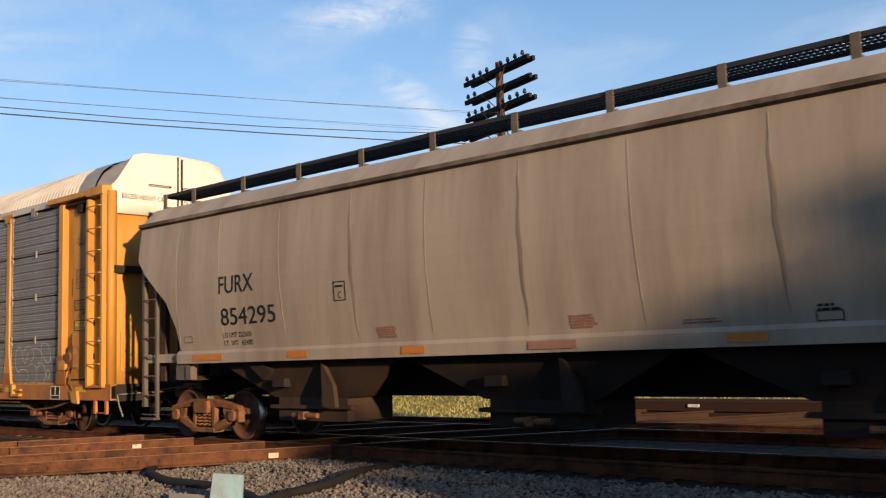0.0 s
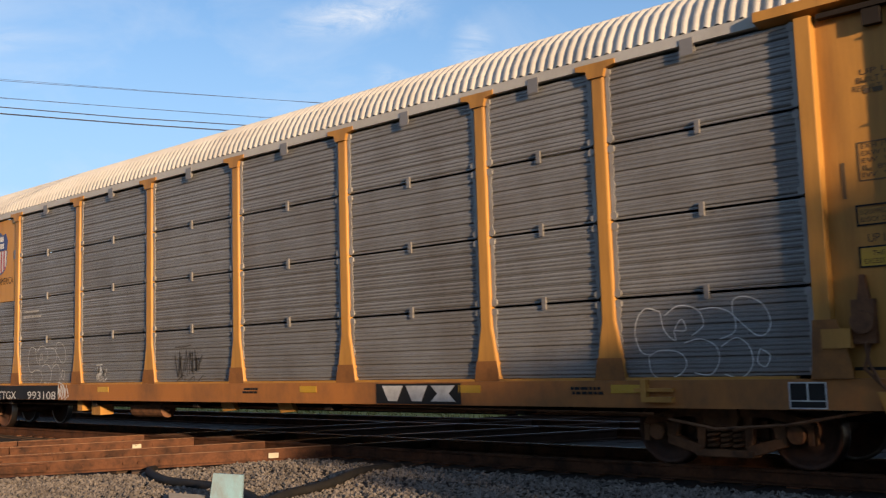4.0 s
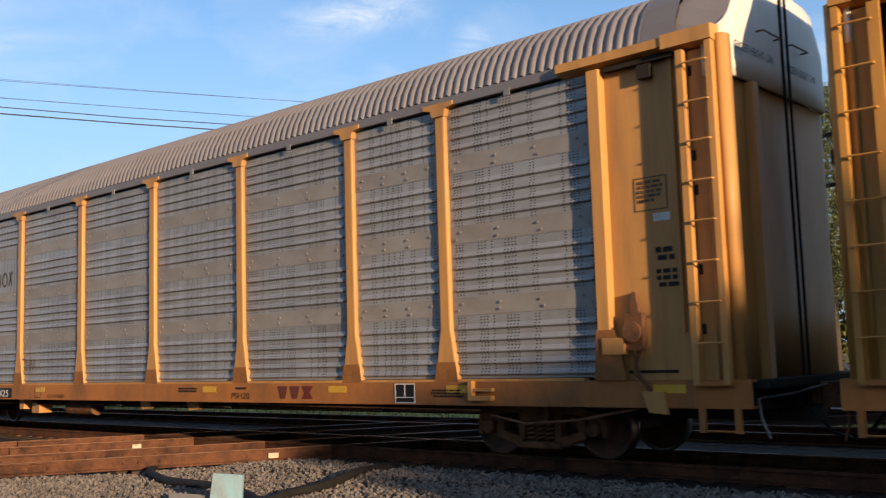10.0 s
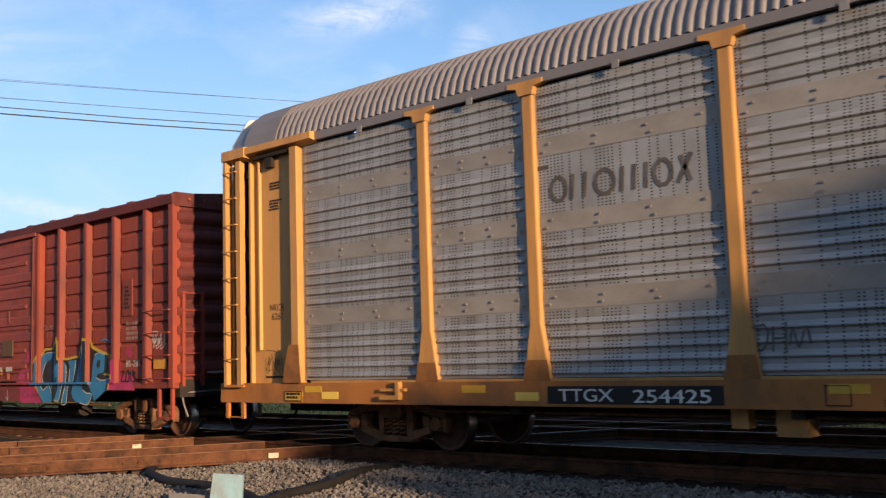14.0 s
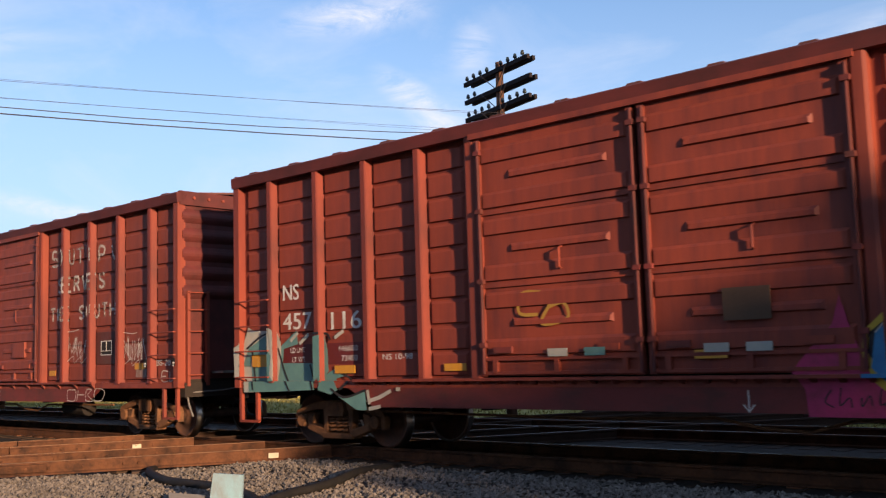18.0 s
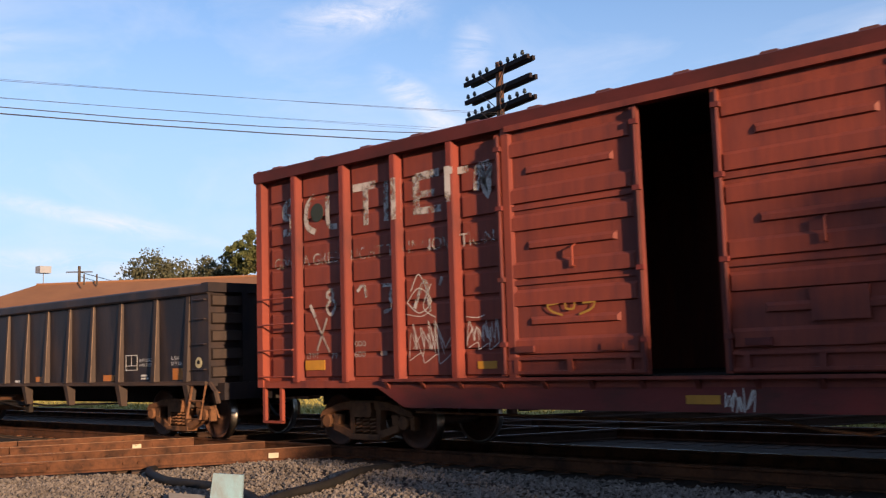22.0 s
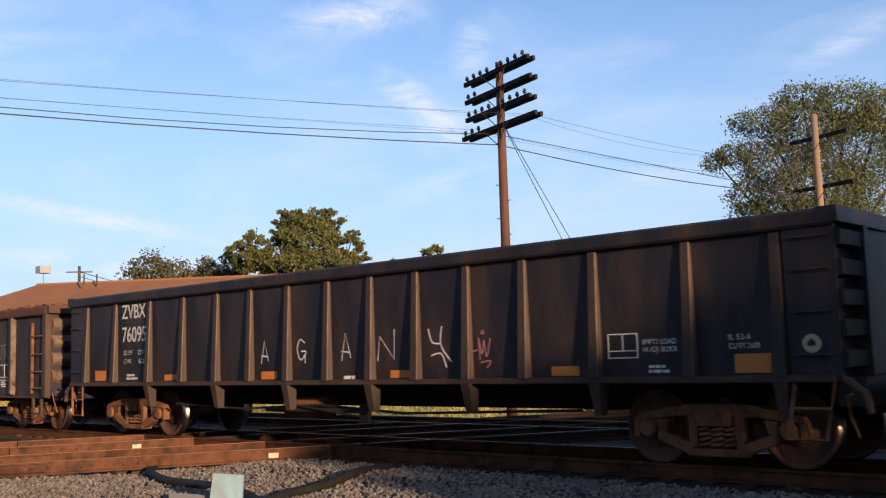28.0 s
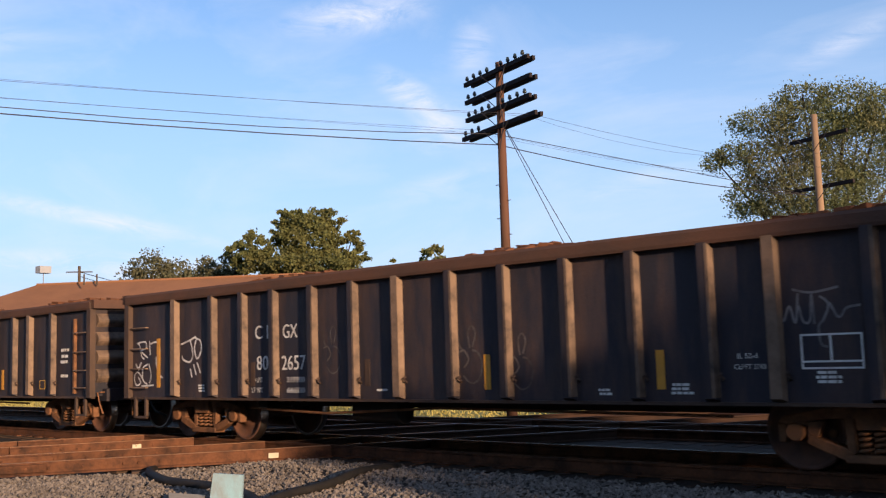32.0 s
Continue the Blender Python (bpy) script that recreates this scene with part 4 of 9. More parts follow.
    # the railway's name as plain slanted bars and rings of letter size
    def ring(u, w):
        return [(u + w / 2 + w / 2 * math.cos(math.pi * k / 5), 0.13 + 0.13 * math.sin(math.pi * k / 5)) for k in range(11)]
    marks = [[(0.0, 0.0), (0.05, 0.40)], [(0.06, 0.39), (0.22, 0.39)], ring(0.24, 0.20), [(0.50, 0.0), (0.53, 0.27)], [(0.66, 0.0), (0.69, 0.27)], ring(0.80, 0.24), [(1.12, 0.0), (1.14, 0.26)],
             [(1.26, 0.0), (1.28, 0.26)], [(1.40, 0.0), (1.42, 0.26)], ring(1.50, 0.20), [(1.76, 0.0), (1.92, 0.28)], [(1.80, 0.27), (1.90, 0.0)]]
    for line in marks:
        strokes("word_shape", [line], 0.055, SMUDGE, c, -1.5075, -6.94, 3.34, 1.197, "", False)
    strokes("dark_scrawl", [[(0.22, 0.42), (0.05, 0.38), (0.02, 0.1), (0.2, 0.05), (0.3, 0.3), (0.22, 0.45)], [(0.38, 0.4), (0.36, 0.02)], [(0.36, 0.22), (0.56, 0.24), (0.58, 0.46), (0.56, 0.0)], [(0.62, 0.1), (0.68, 0.36), (0.76, 0.08), (0.88, 0.38), (0.94, 0.12)]], 0.022, SMUDGE, c, -1.5365, -4.06, 1.33, 0.72)


def cots(car, x, z, w=0.40, h=0.28, y=-SIDE):
    """A black stencil panel divided by white lines."""
    plate("test_panel", x, x + w, z, z + h, BLACK, car, y)
    ring_box("panel_lines", x, x + w, z, z + h, 0.014, STENCIL, car, y - 0.007)
    g = Geo().box(x + w * 0.48, x + w * 0.52, y - 0.011, y - 0.007, z + h * 0.3, z + h).box(x, x + w, y - 0.011, y - 0.0072, z + h * 0.28, z + h * 0.32)
    part("panel_lines", g, STENCIL, car)


rack_marks()

# ---- boxcars
RED = mat("oxide_red_paint", (0.36, 0.070, 0.040), 0.6, 0, (0.13, 0.036, 0.038), 0.85, 1.0, 30, 0.08, (2.0, 1, 0.3), 0.1)
RED_B = mat("brown_red_paint", (0.35, 0.076, 0.046), 0.62, 0, (0.13, 0.040, 0.042), 0.85, 1.0, 30, 0.08, (2.0, 1, 0.3), 0.1)
DARKRED = mat("sooty_dark_red_paint", (0.17, 0.036, 0.033), 0.65, 0, (0.06, 0.022, 0.022), 0.9, 1.4, 40, 0.12, (0.5, 1, 1), 0.12)
POSTRED = mat("dull_dark_red_post_paint", (0.29, 0.056, 0.037), 0.6, 0, (0.12, 0.035, 0.033), 0.85, 1.3, 30, 0.08, (1.5, 1, 0.4), 0.1)
SILLRED = mat("grimy_sill_red_paint", (0.24, 0.045, 0.04), 0.65, 0, (0.10, 0.04, 0.032), 0.95, 1.6, 40, 0.1, (0.7, 1, 1.5), 0.1)
ROOFRED = mat("faded_red_roof", (0.19, 0.07, 0.06), 0.65, 0, (0.10, 0.06, 0.06), 0.5)
BLUE = mat("bright_blue_spray_paint", (0.05, 0.27, 0.52), 0.5, 0, (0.03, 0.16, 0.38), 0.7, 3, 40, 0.04)
BOX_POSTS = (-7.03, -5.87, -4.75, -3.63, 3.63, 4.75, 5.87, 7.03)
HALF = 7.97


def pillow(w, h, d, slope=0.03):
    """A pressed panel with sloping edges, standing out by d from its backing."""
    g = Geo()
    return g.loft([[(-w / 2, 0, -h / 2), (w / 2, 0, -h / 2), (w / 2, 0, h / 2), (-w / 2, 0, h / 2)],
                   [(-w / 2 + slope, -d, -h / 2 + slope * 0.3), (w / 2 - slope, -d, -h / 2 + slope * 0.3), (w / 2 - slope, -d, h / 2 - slope), (-w / 2 + slope, -d, h / 2 - slope)]])


def box_level(x, z):
    """How far out the painted surface stands on a boxcar's near side."""
    if z < 1.08:
        return -1.612
    if any(abs(x - p) < 0.075 for p in BOX_POSTS + (-2.62, 2.62)) or abs(x) > 7.86:
        return -1.645
    return -1.538 if abs(x) > 2.5 else -1.632


def clip(poly, axis, limit, keep_more):
    out = []
    for i, p in enumerate(poly):
        q = poly[(i + 1) % len(poly)]
        a, b = (p[axis] >= limit) == keep_more, (q[axis] >= limit) == keep_more
        if a:
            out.append(p)
        if a != b:
            t = (limit - p[axis]) / (q[axis] - p[axis])
            out.append(tuple(p[k] + t * (q[k] - p[k]) for k in (0, 1)))
    return out


def sprayed(name, outline, material, car, layer, label=""):
    """Sprayed paint that follows the steps of posts, panels and sill."""
    cuts = sorted({-8.1, 8.1, -7.86, 7.86} | {p + s * 0.075 for p in BOX_POSTS + (-2.62, 2.62) for s in (-1, 1)})
    g = Geo()
    for z0, z1 in ((0.5, 1.08), (1.08, 5.0)):
        band = clip(clip(outline, 1, z0, True), 1, z1, False)
        for a, b in zip(cuts, cuts[1:]):
            poly = clip(clip(band, 0, a, True), 0, b, False) if len(band) > 2 else []
            if len(poly) > 2:
                y = box_level((a + b) / 2, (z0 + z1) / 2) - 0.004 * layer
                g.prism(poly, y - 0.002, y, "y")
    return part(name, g, material, car, label)


def sprayed_line(name, pts, width, material, car, layer):
    g = smooth_line(pts, 4)
    left, right = [], []
    for i, p in enumerate(g):
        a, b = g[max(i - 1, 0)], g[min(i + 1, len(g) - 1)]
        d = math.hypot(b[0] - a[0], b[1] - a[1]) or 1
        nx, nz = -(b[1] - a[1]) / d * width / 2, (b[0] - a[0]) / d * width / 2
        left.append((p[0] + nx, p[1] + nz))
        right.append((p[0] - nx, p[1] - nz))
    return sprayed(name, left + right[::-1], material, car, layer)


def box_door(car, x0, x1, paint):
    """A three-panel sliding door with pressed ribs, rods and bottom rollers."""
    w, xm = x1 - x0, (x0 + x1) / 2
    door = part("door", Geo().box(x0, x1, -1.605, -1.55, 1.12, 4.34), paint, car)
    for k in range(3):
        z0 = 1.38 + k * 0.985
        for zz, ww, xo in ((z0 + 0.12, w - 0.16, 0), (z0 + 0.44, w * 0.62, 0.1 * w), (z0 + 0.74, w - 0.16, 0)):
            p = part("pressed_rib", pillow(ww, 0.22 if ww > w * 0.7 else 0.11, 0.034, 0.040), paint, door)
            p.location = (xm + xo * 0.3, -1.605, zz)
        if k:
            part("door_joint", Geo().box(x0 + 0.02, x1 - 0.02, -1.632, -1.600, z0 - 0.075, z0 - 0.015), paint, door)
    for xr in (x0 + 0.04, x1 - 0.04):
        part("door_edge", Geo().box(xr - 0.045, xr + 0.045, -1.64, -1.56, 1.12, 4.34), paint, door)
        bar = part("lock_bar", Geo().tube([(xr + 0.03, -1.668, 1.15), (xr + 0.03, -1.668, 4.3)], 0.022, 8), DARKRED, door)
        for zb in (1.5, 2.35, 3.3, 4.1):
            part("bar_guide", Geo().box(xr - 0.02, xr + 0.08, -1.70, -1.64, zb, zb + 0.06), SILLRED, bar)
    for xr in (x0 + 0.25, xm, x1 - 0.25):
        part("door_bracket", Geo().box(xr - 0.035, xr + 0.035, -1.66, -1.60, 1.16, 1.33), paint, door)
    part("bottom_rail", Geo().box(x0, x1, -1.65, -1.60, 1.14, 1.18), paint, door)
    part("bottom_rail", Geo().box(x0, x1, -1.65, -1.60, 1.32, 1.36), paint, door)
    hd = Geo().tube([(xm + 0.12, -1.61, 2.75), (xm + 0.12, -1.68, 2.72), (xm + 0.12, -1.68, 2.48), (xm + 0.12, -1.61, 2.45)], 0.016, 6)
    part("door_handle", hd, paint, door)
    part("latch_box", Geo().box(x0 + 0.25, x0 + 0.55, -1.68, -1.60, 1.42, 1.50), SILLRED, door)
    part("latch_box", Geo().box(x1 - 0.62, x1 - 0.32, -1.66, -1.60, 1.42, 1.50), paint, door)
    return door


def boxcar(x, paint, doors, end_ribs, label):
    car = car_thing("boxcar", x, label, "freight car", "freight cars of the train")
    part("floor", Geo().box(-HALF, HALF, -1.45, 1.45, 1.02, 1.12), DARK, car)
    part("far_wall", Geo().box(-HALF, HALF, 1.50, 1.56, 1.1, 4.45), paint, car)
    for s in (-1, 1):
        part("side_sheet", Geo().box(min(s * 2.62, s * HALF), max(s * 2.62, s * HALF), -1.500, -1.455, 1.08, 4.42), paint, car)
        part("corner_post", Geo().box(min(s * 7.86, s * 8.0), max(s * 7.86, s * 8.0), -1.64, -1.50, 0.98, 4.50), paint, car)
        part("door_post", Geo().prism([(s * 2.53, -1.50), (s * 2.53, -1.62), (s * 2.57, -1.645), (s * 2.68, -1.645), (s * 2.72, -1.62), (s * 2.72, -1.50)], 1.08, 4.42, "z"), paint, car)
    # near chord coloured darker for the shade under the roof overhang
    part("top_chord", Geo().prism([(-1.66, 4.40), (-1.52, 4.40), (-1.45, 4.56), (-1.62, 4.60), (-1.68, 4.57)], -8.02, 8.02), DARKRED, car)
    part("door_header", Geo().box(-2.6, 2.6, -1.68, -1.54, 4.34, 4.42), paint, car)
    part("top_chord", Geo().prism([(1.60, 4.42), (1.46, 4.42), (1.45, 4.56), (1.60, 4.60)], -8.02, 8.02), paint, car)
    first = None
    for p in BOX_POSTS:
        if first is None:
            first = part("post", Geo().prism([(-0.085, -1.50), (-0.065, -1.63), (-0.045, -1.645), (0.045, -1.645), (0.065, -1.63), (0.085, -1.50)], 1.06, 4.40, "z"), POSTRED, car)
            first.location = (p, 0, 0)
        else:
            again(first, car, pose(p, 0, 0))
    # pressed wall panels
    mesh = {}
    edges = [(-7.86, -7.03), (-7.03, -5.87), (-5.87, -4.75), (-4.75, -3.63), (-3.63, -2.72), (2.72, 3.63), (3.63, 4.75), (4.75, 5.87), (5.87, 7.03), (7.03, 7.86)]
    for a, b in edges:
        w = round(b - a - 0.20, 2)
        for k in range(9):
            m = pose((a + b) / 2, -1.499, 1.30 + k * 0.362)
            if w in mesh:
                again(mesh[w], car, m)
            else:
                mesh[w] = part("panel", pillow(w, 0.335, 0.038, 0.05), paint, car)
                mesh[w].matrix_basis = m
    # roof with ridged sheets
    part("roof", Geo().prism([(-1.60, 4.585), (0, 4.74), (1.60, 4.585), (1.60, 4.55), (0, 4.70), (-1.60, 4.55)], -8.0, 8.0), ROOFRED, car)
    rib = None
    for k in range(15):
        xx = -7.5 + k * 1.07
        if rib is None:
            rib = part("roof_rib", Geo().loft([[(-0.14, y, 4.575 + (1.6 - abs(y)) * 0.097), (-0.09, y, 4.63 + (1.6 - abs(y)) * 0.097), (0.09, y, 4.63 + (1.6 - abs(y)) * 0.097), (0.14, y, 4.575 + (1.6 - abs(y)) * 0.097)]
                                               for y in (-1.60, 0.0, 1.60)]), ROOFRED, car)
            rib.location = (xx, 0, 0)
        else:
            again(rib, car, pose(xx, 0, 0))
    # ends
    for s in (-1, 1):
        # end sheets carry the next car's shade in their darker red
        part("end_wall", Geo().box(min(s * 7.90, s * 7.96), max(s * 7.90, s * 7.96), -1.56, 1.60, 1.0, 4.56), DARKRED, car)
        part("end_top_band", Geo().box(min(s * 7.95, s * 8.02), max(s * 7.95, s * 8.02), -1.60, 1.60, 4.36, 4.62), DARKRED, car)
        for k in range(9):
            if end_ribs < 9 and k < 9 - end_ribs:
                continue
            zc = 1.32 + k * 0.355
            prof = [(s * (7.955 + 0.075 * math.sin(math.pi * j / 6)), zc - 0.14 + 0.28 * j / 6) for j in range(7)]
            g = Geo().prism(prof, -1.54, 1.60, "y")
            part("end_rib", g, DARKRED, car)
        for k in range(9):
            if k == 4:
                continue
            g = Geo().lathe([(s * 8.01, 0.03), (s * 8.05, 0.03)], (0, -1.3 + k * 0.325, 4.50), "x", 8)
            part("end_bolt", g, paint, car)
        lad = Geo().box(min(s * 7.97, s * 8.05), max(s * 7.97, s * 8.05), -1.46, -1.40, 1.0, 2.75)
        lad.box(min(s * 7.97, s * 8.05), max(s * 7.97, s * 8.05), -1.04, -0.98, 1.0, 2.75)
        for zz in (1.2, 1.6, 2.0, 2.4, 2.72):
            lad.tube([(s * 8.06, -1.44, zz), (s * 8.06, -1.0, zz)], 0.014, 6)
        part("end_ladder", lad, paint, car)
        for zz in (1.15, 1.58, 2.0, 2.42):
            g = Geo()
            rungs(g, s * 7.05, s * 7.92, -1.62, [zz], 0.014, 0.06)
            part("grab_iron", g, paint, car)
        part("brake_platform", Geo().box(min(s * 8.0, s * 8.35), max(s * 8.0, s * 8.35), -0.9, 0.9, 1.22, 1.26), CLIP, car, "grated end platform")
        st = Geo().box(min(s * 7.42, s * 7.48), max(s * 7.42, s * 7.48), -1.60, -1.54, 0.42, 1.0).box(min(s * 7.86, s * 7.92), max(s * 7.86, s * 7.92), -1.60, -1.54, 0.42, 1.0)
        st.box(min(s * 7.42, s * 7.92), max(s * 7.42, s * 7.92), -1.60, -1.55, 0.40, 0.44)
        part("stirrup_step", st, paint, car)
        part("end_sill", Geo().box(min(s * 7.8, s * 8.02), max(s * 7.8, s * 8.02), -1.5, 1.5, 0.80, 1.06), DARK, car)
        coupler(car, s, s * 7.95, 0.86, drop=s > 0)
        truck(car, s * 6.05, 0.419, 1.75)
    # sills
    part("side_sill", Geo().box(-8.0, 8.0, -1.61, -1.50, 0.97, 1.08), paint, car)
    part("deep_sill", Geo().prism([(-5.35, 1.05), (-4.65, 0.69), (4.6, 0.69), (5.3, 1.05)], -1.605, -1.53, "y"), SILLRED, car)
    part("deep_sill", Geo().prism([(-5.35, 1.05), (-4.65, 0.69), (4.6, 0.69), (5.3, 1.05)], 1.53, 1.605, "y"), paint, car)
    part("door_track", Geo().box(-5.0, 2.45, -1.70, -1.60, 1.06, 1.10), paint, car)
    part("door_track", Geo().box(2.452, 5.0, -1.70, -1.60, 1.06, 1.10), BLUE if end_ribs == 9 else paint, car)
    gus = None
    n = 34 if end_ribs == 9 else 15
    for k in range(n):
        xx = -4.95 + 9.9 * k / (n - 1)
        if gus is None:
            gus = part("track_gusset", Geo().prism([(-1.69, 1.06), (-1.60, 1.06), (-1.60, 0.94 if n < 20 else 1.0)], -0.03, 0.03), paint, car)
            gus.location = (xx, 0, 0)
        else:
            again(gus, car, pose(xx, 0, 0))
    part("centre_sill", Geo().box(-7.9, 7.9, -0.3, 0.3, 0.62, 1.02), DARK, car)
    for xx in (-2.6, 0.0, 2.6):
        part("crossbearer", Geo().box(xx - 0.07, xx + 0.07, -1.5, 1.5, 0.66, 1.02), DARK, car)
    pipe = Geo().tube([(-4.8, -1.2, 0.60), (-1.0, -1.2, 0.56), (0.6, -1.2, 0.60), (1.2, -1.25, 0.50), (1.7, -1.2, 0.46), (2.2, -1.2, 0.60), (5.0, -1.2, 0.62)], 0.02, 6)
    part("brake_pipe", pipe, CAST, car)
    part("air_reservoir", Geo().lathe([(-0.5, 0.02), (-0.45, 0.17), (0.45, 0.17), (0.5, 0.02)], (3.0, -0.9, 0.52), "x", 16), DARK, car)
    for a, b in doors:
        box_door(car, a, b, paint)
    return car


box_n = boxcar(-15.03, RED, [(-2.52, -0.04), (0.04, 2.52)], 9, "oxide red double-door boxcar with blue and teal graffiti")
box_s = boxcar(-32.75, RED_B, [(-2.80, -0.62), (0.36, 2.52)], 5, "faded brown-red boxcar with a half-open door and worn white letters")

LEMON = mat("yellow_spray_paint", (0.62, 0.42, 0.05), 0.5, 0, (0.4, 0.25, 0.04), 0.4, 3)
PINK = mat("magenta_spray_paint", (0.62, 0.05, 0.17), 0.55, 0, (0.25, 0.05, 0.07), 0.8, 3)
TEAL = mat("teal_spray_paint", (0.16, 0.34, 0.32), 0.5, 0, (0.10, 0.22, 0.25), 0.6, 3)
CREAM = mat("cream_spray_paint", (0.62, 0.58, 0.50), 0.55, 0, (0.35, 0.45, 0.42), 0.6, 3)
INK = mat("black_spray_paint", (0.02, 0.022, 0.03), 0.5)
GHOST = mat("worn_white_paint", (0.62, 0.58, 0.54), 0.7, 0, (0.26, 0.09, 0.06), 1.0, 5, 60, 0.0, (1, 1, 0.6))
FAINT = mat("faint_worn_paint", (0.42, 0.30, 0.26), 0.7, 0, (0.23, 0.07, 0.045), 1.0, 5, 60, 0.0, (1, 1, 0.6))


def flaked(m, scale, low, high):
    """Paint that has come off in flakes: the bare wall shows through."""
    nt = m.node_tree
    nz, mr, tc = nt.nodes.new("ShaderNodeTexNoise"), nt.nodes.new("ShaderNodeMapRange"), nt.nodes.new("ShaderNodeTexCoord")
    nz.inputs["Scale"].default_value, nz.inputs["Detail"].default_value, nz.inputs["Roughness"].default_value = scale, 6, 0.75
    mr.inputs["From Min"].default_value, mr.inputs["From Max"].default_value = low, high
    nt.links.new(tc.outputs["Object"], nz.inputs["Vector"])
    nt.links.new(nz.outputs["Fac"], mr.inputs["Value"])
    nt.links.new(mr.outputs["Result"], nt.nodes["Principled BSDF"].inputs["Alpha"])
    return m


WORN = flaked(mat("flaking_white_paint", (0.76, 0.70, 0.65), 0.7, 0, (0.5, 0.40, 0.36), 0.6, 5, 60, 0.0), 2.9, 0.39, 0.54)
WISP = flaked(mat("nearly_lost_white_paint", (0.72, 0.62, 0.56), 0.7, 0, (0.4, 0.28, 0.25), 0.6, 5, 60, 0.0), 3.2, 0.44, 0.64)
CHALK = mat("white_paint_marker", (0.86, 0.80, 0.74), 0.65, 0, (0.5, 0.36, 0.32), 0.5, 6, 60, 0.0)
PATCH = mat("maroon_touch_up_paint", (0.17, 0.025, 0.025), 0.55, 0, (0.12, 0.03, 0.03), 0.4)
DULLAMBER = mat("dull_yellow_reflector", (0.78, 0.36, 0.03), 0.45, 0, (0.4, 0.2, 0.04), 0.4, 6)


def box_marks():
    c = box_n
    yp = -1.540
    letters("NS", -6.8, 2.39, 0.25, STENCIL, c, yp, 0.39)
    letters("457", -6.81, 1.91, 0.26, STENCIL, c, yp, 0.71)
    letters("116", -5.63, 1.87, 0.27, STENCIL, c, yp, 0.68)
    for x0, x1 in ((-6.92, -5.97), (-5.77, -4.85)):
        plate("paint_patch", x0, x1, 1.33, 1.66, PATCH, c, -1.537, 0.003)
    letters("LD LMT", -6.62, 1.53, 0.085, STENCIL, c, yp - 0.003, 0.36)
    letters("LT WT", -6.58, 1.38, 0.085, STENCIL, c, yp - 0.003, 0.32)
    letters("146600", -5.45, 1.53, 0.085, STENCIL, c, yp - 0.003, 0.42)
    letters("73400", -5.40, 1.38, 0.085, STENCIL, c, yp - 0.003, 0.36)
    letters("NS 10-98", -4.50, 1.38, 0.085, STENCIL, c, yp, 0.62)
    letters("BS-201", 6.23, 1.39, 0.12, STENCIL, c, yp - 0.008, 0.50)
    for x0, x1, z0, z1 in ((7.24, 7.68, 1.33, 1.52), (0.62, 1.02, 1.29, 1.39), (-3.25, -2.85, 1.20, 1.30), (-7.61, -7.19, 1.32, 1.52), (-5.53, -5.07, 1.19, 1.31)):
        plate("reflector", x0, x1, z0, z1, DULLAMBER, c, -1.640 if abs(x0) < 2.5 else yp - 0.022, 0.008)
    plate("placard_board", 1.0, 1.55, 1.70, 2.06, mat("weathered_plywood", (0.16, 0.10, 0.07), 0.8), c, -1.64, 0.02, "weathered grey placard board")
    plate("sign_frame", 6.12, 6.46, 2.38, 3.10, RED, c, -1.535, 0.03)
    bars(6.18, 2.92, 0.22, 6, 0.05, BLACK, c, -1.567)
    bars(6.20, 2.20, 0.5, 4, 0.06, FAINT, c, yp)
    for xx in (-1.4, -0.85, 0.75, 1.25):
        plate("paint_patch", xx, xx + 0.30, 1.36, 1.46, CREAM if xx != -0.85 else TEAL, c, -1.667, 0.003)
    strokes("faded_symbol", [[(0.35, 0.5), (0.05, 0.5), (0.0, 0.25), (0.3, 0.22)], [(0.5, 0.35), (0.35, 0.1), (0.75, 0.15), (0.7, 0.35), (0.45, 0.3)]], 0.045, mat("faded_mustard_paint", (0.55, 0.31, 0.06)), c, -1.637, -1.85, 1.68, 1.0)
    strokes("chalk_scrawl", [[(0, 0), (0.02, 0.28), (0.15, 0.25), (0.03, 0.14)], [(0.2, 0), (0.22, 0.26)], [(0.3, 0.26), (0.5, 0.28)], [(0.4, 0.27), (0.4, 0)], [(0.52, 0.28), (0.62, 0.14), (0.75, 0.3), (0.6, -0.02)]], 0.02, FAINT, c, -1.540, 2.78, 2.06, 0.95)
    strokes("chalk_scrawl", [[(0, 0), (0.08, 0.28), (0.2, 0.15), (0.02, 0.0)], [(0.3, 0.28), (0.5, 0.3)], [(0.4, 0.28), (0.42, 0)], [(0.55, 0.3), (0.55, 0)], ], 0.02, FAINT, c, -1.540, 3.95, 2.10, 1.0)
    strokes("white_tag", scribble(4), 0.016, CHALK, c, yp, 7.16, 1.76, 0.42)
    letters("ACS", 7.33, 4.08, 0.08, FAINT, c, yp, 0.26)
    # blue word with black shade, yellow edge and magenta cloud
    sprayed("graffiti_cloud", [(1.87, 0.66), (1.85, 0.94), (1.72, 1.13), (1.95, 1.39), (2.18, 1.61), (2.27, 1.91), (2.35, 1.61), (2.47, 1.24), (2.69, 0.87), (2.9, 0.66)], PINK, c, 1, "magenta sprayed cloud")
    sprayed("graffiti_cloud", [(5.57, 0.94), (5.64, 1.43), (5.87, 1.55), (6.01, 1.54), (6.02, 1.24), (6.41, 1.23), (6.54, 1.09), (6.67, 0.93)], PINK, c, 1)
    sprayed("graffiti_cloud", [(6.19, 1.66), (6.29, 1.78), (6.42, 1.79), (6.38, 1.69), (6.5, 1.64), (6.34, 1.56)], PINK, c, 1)
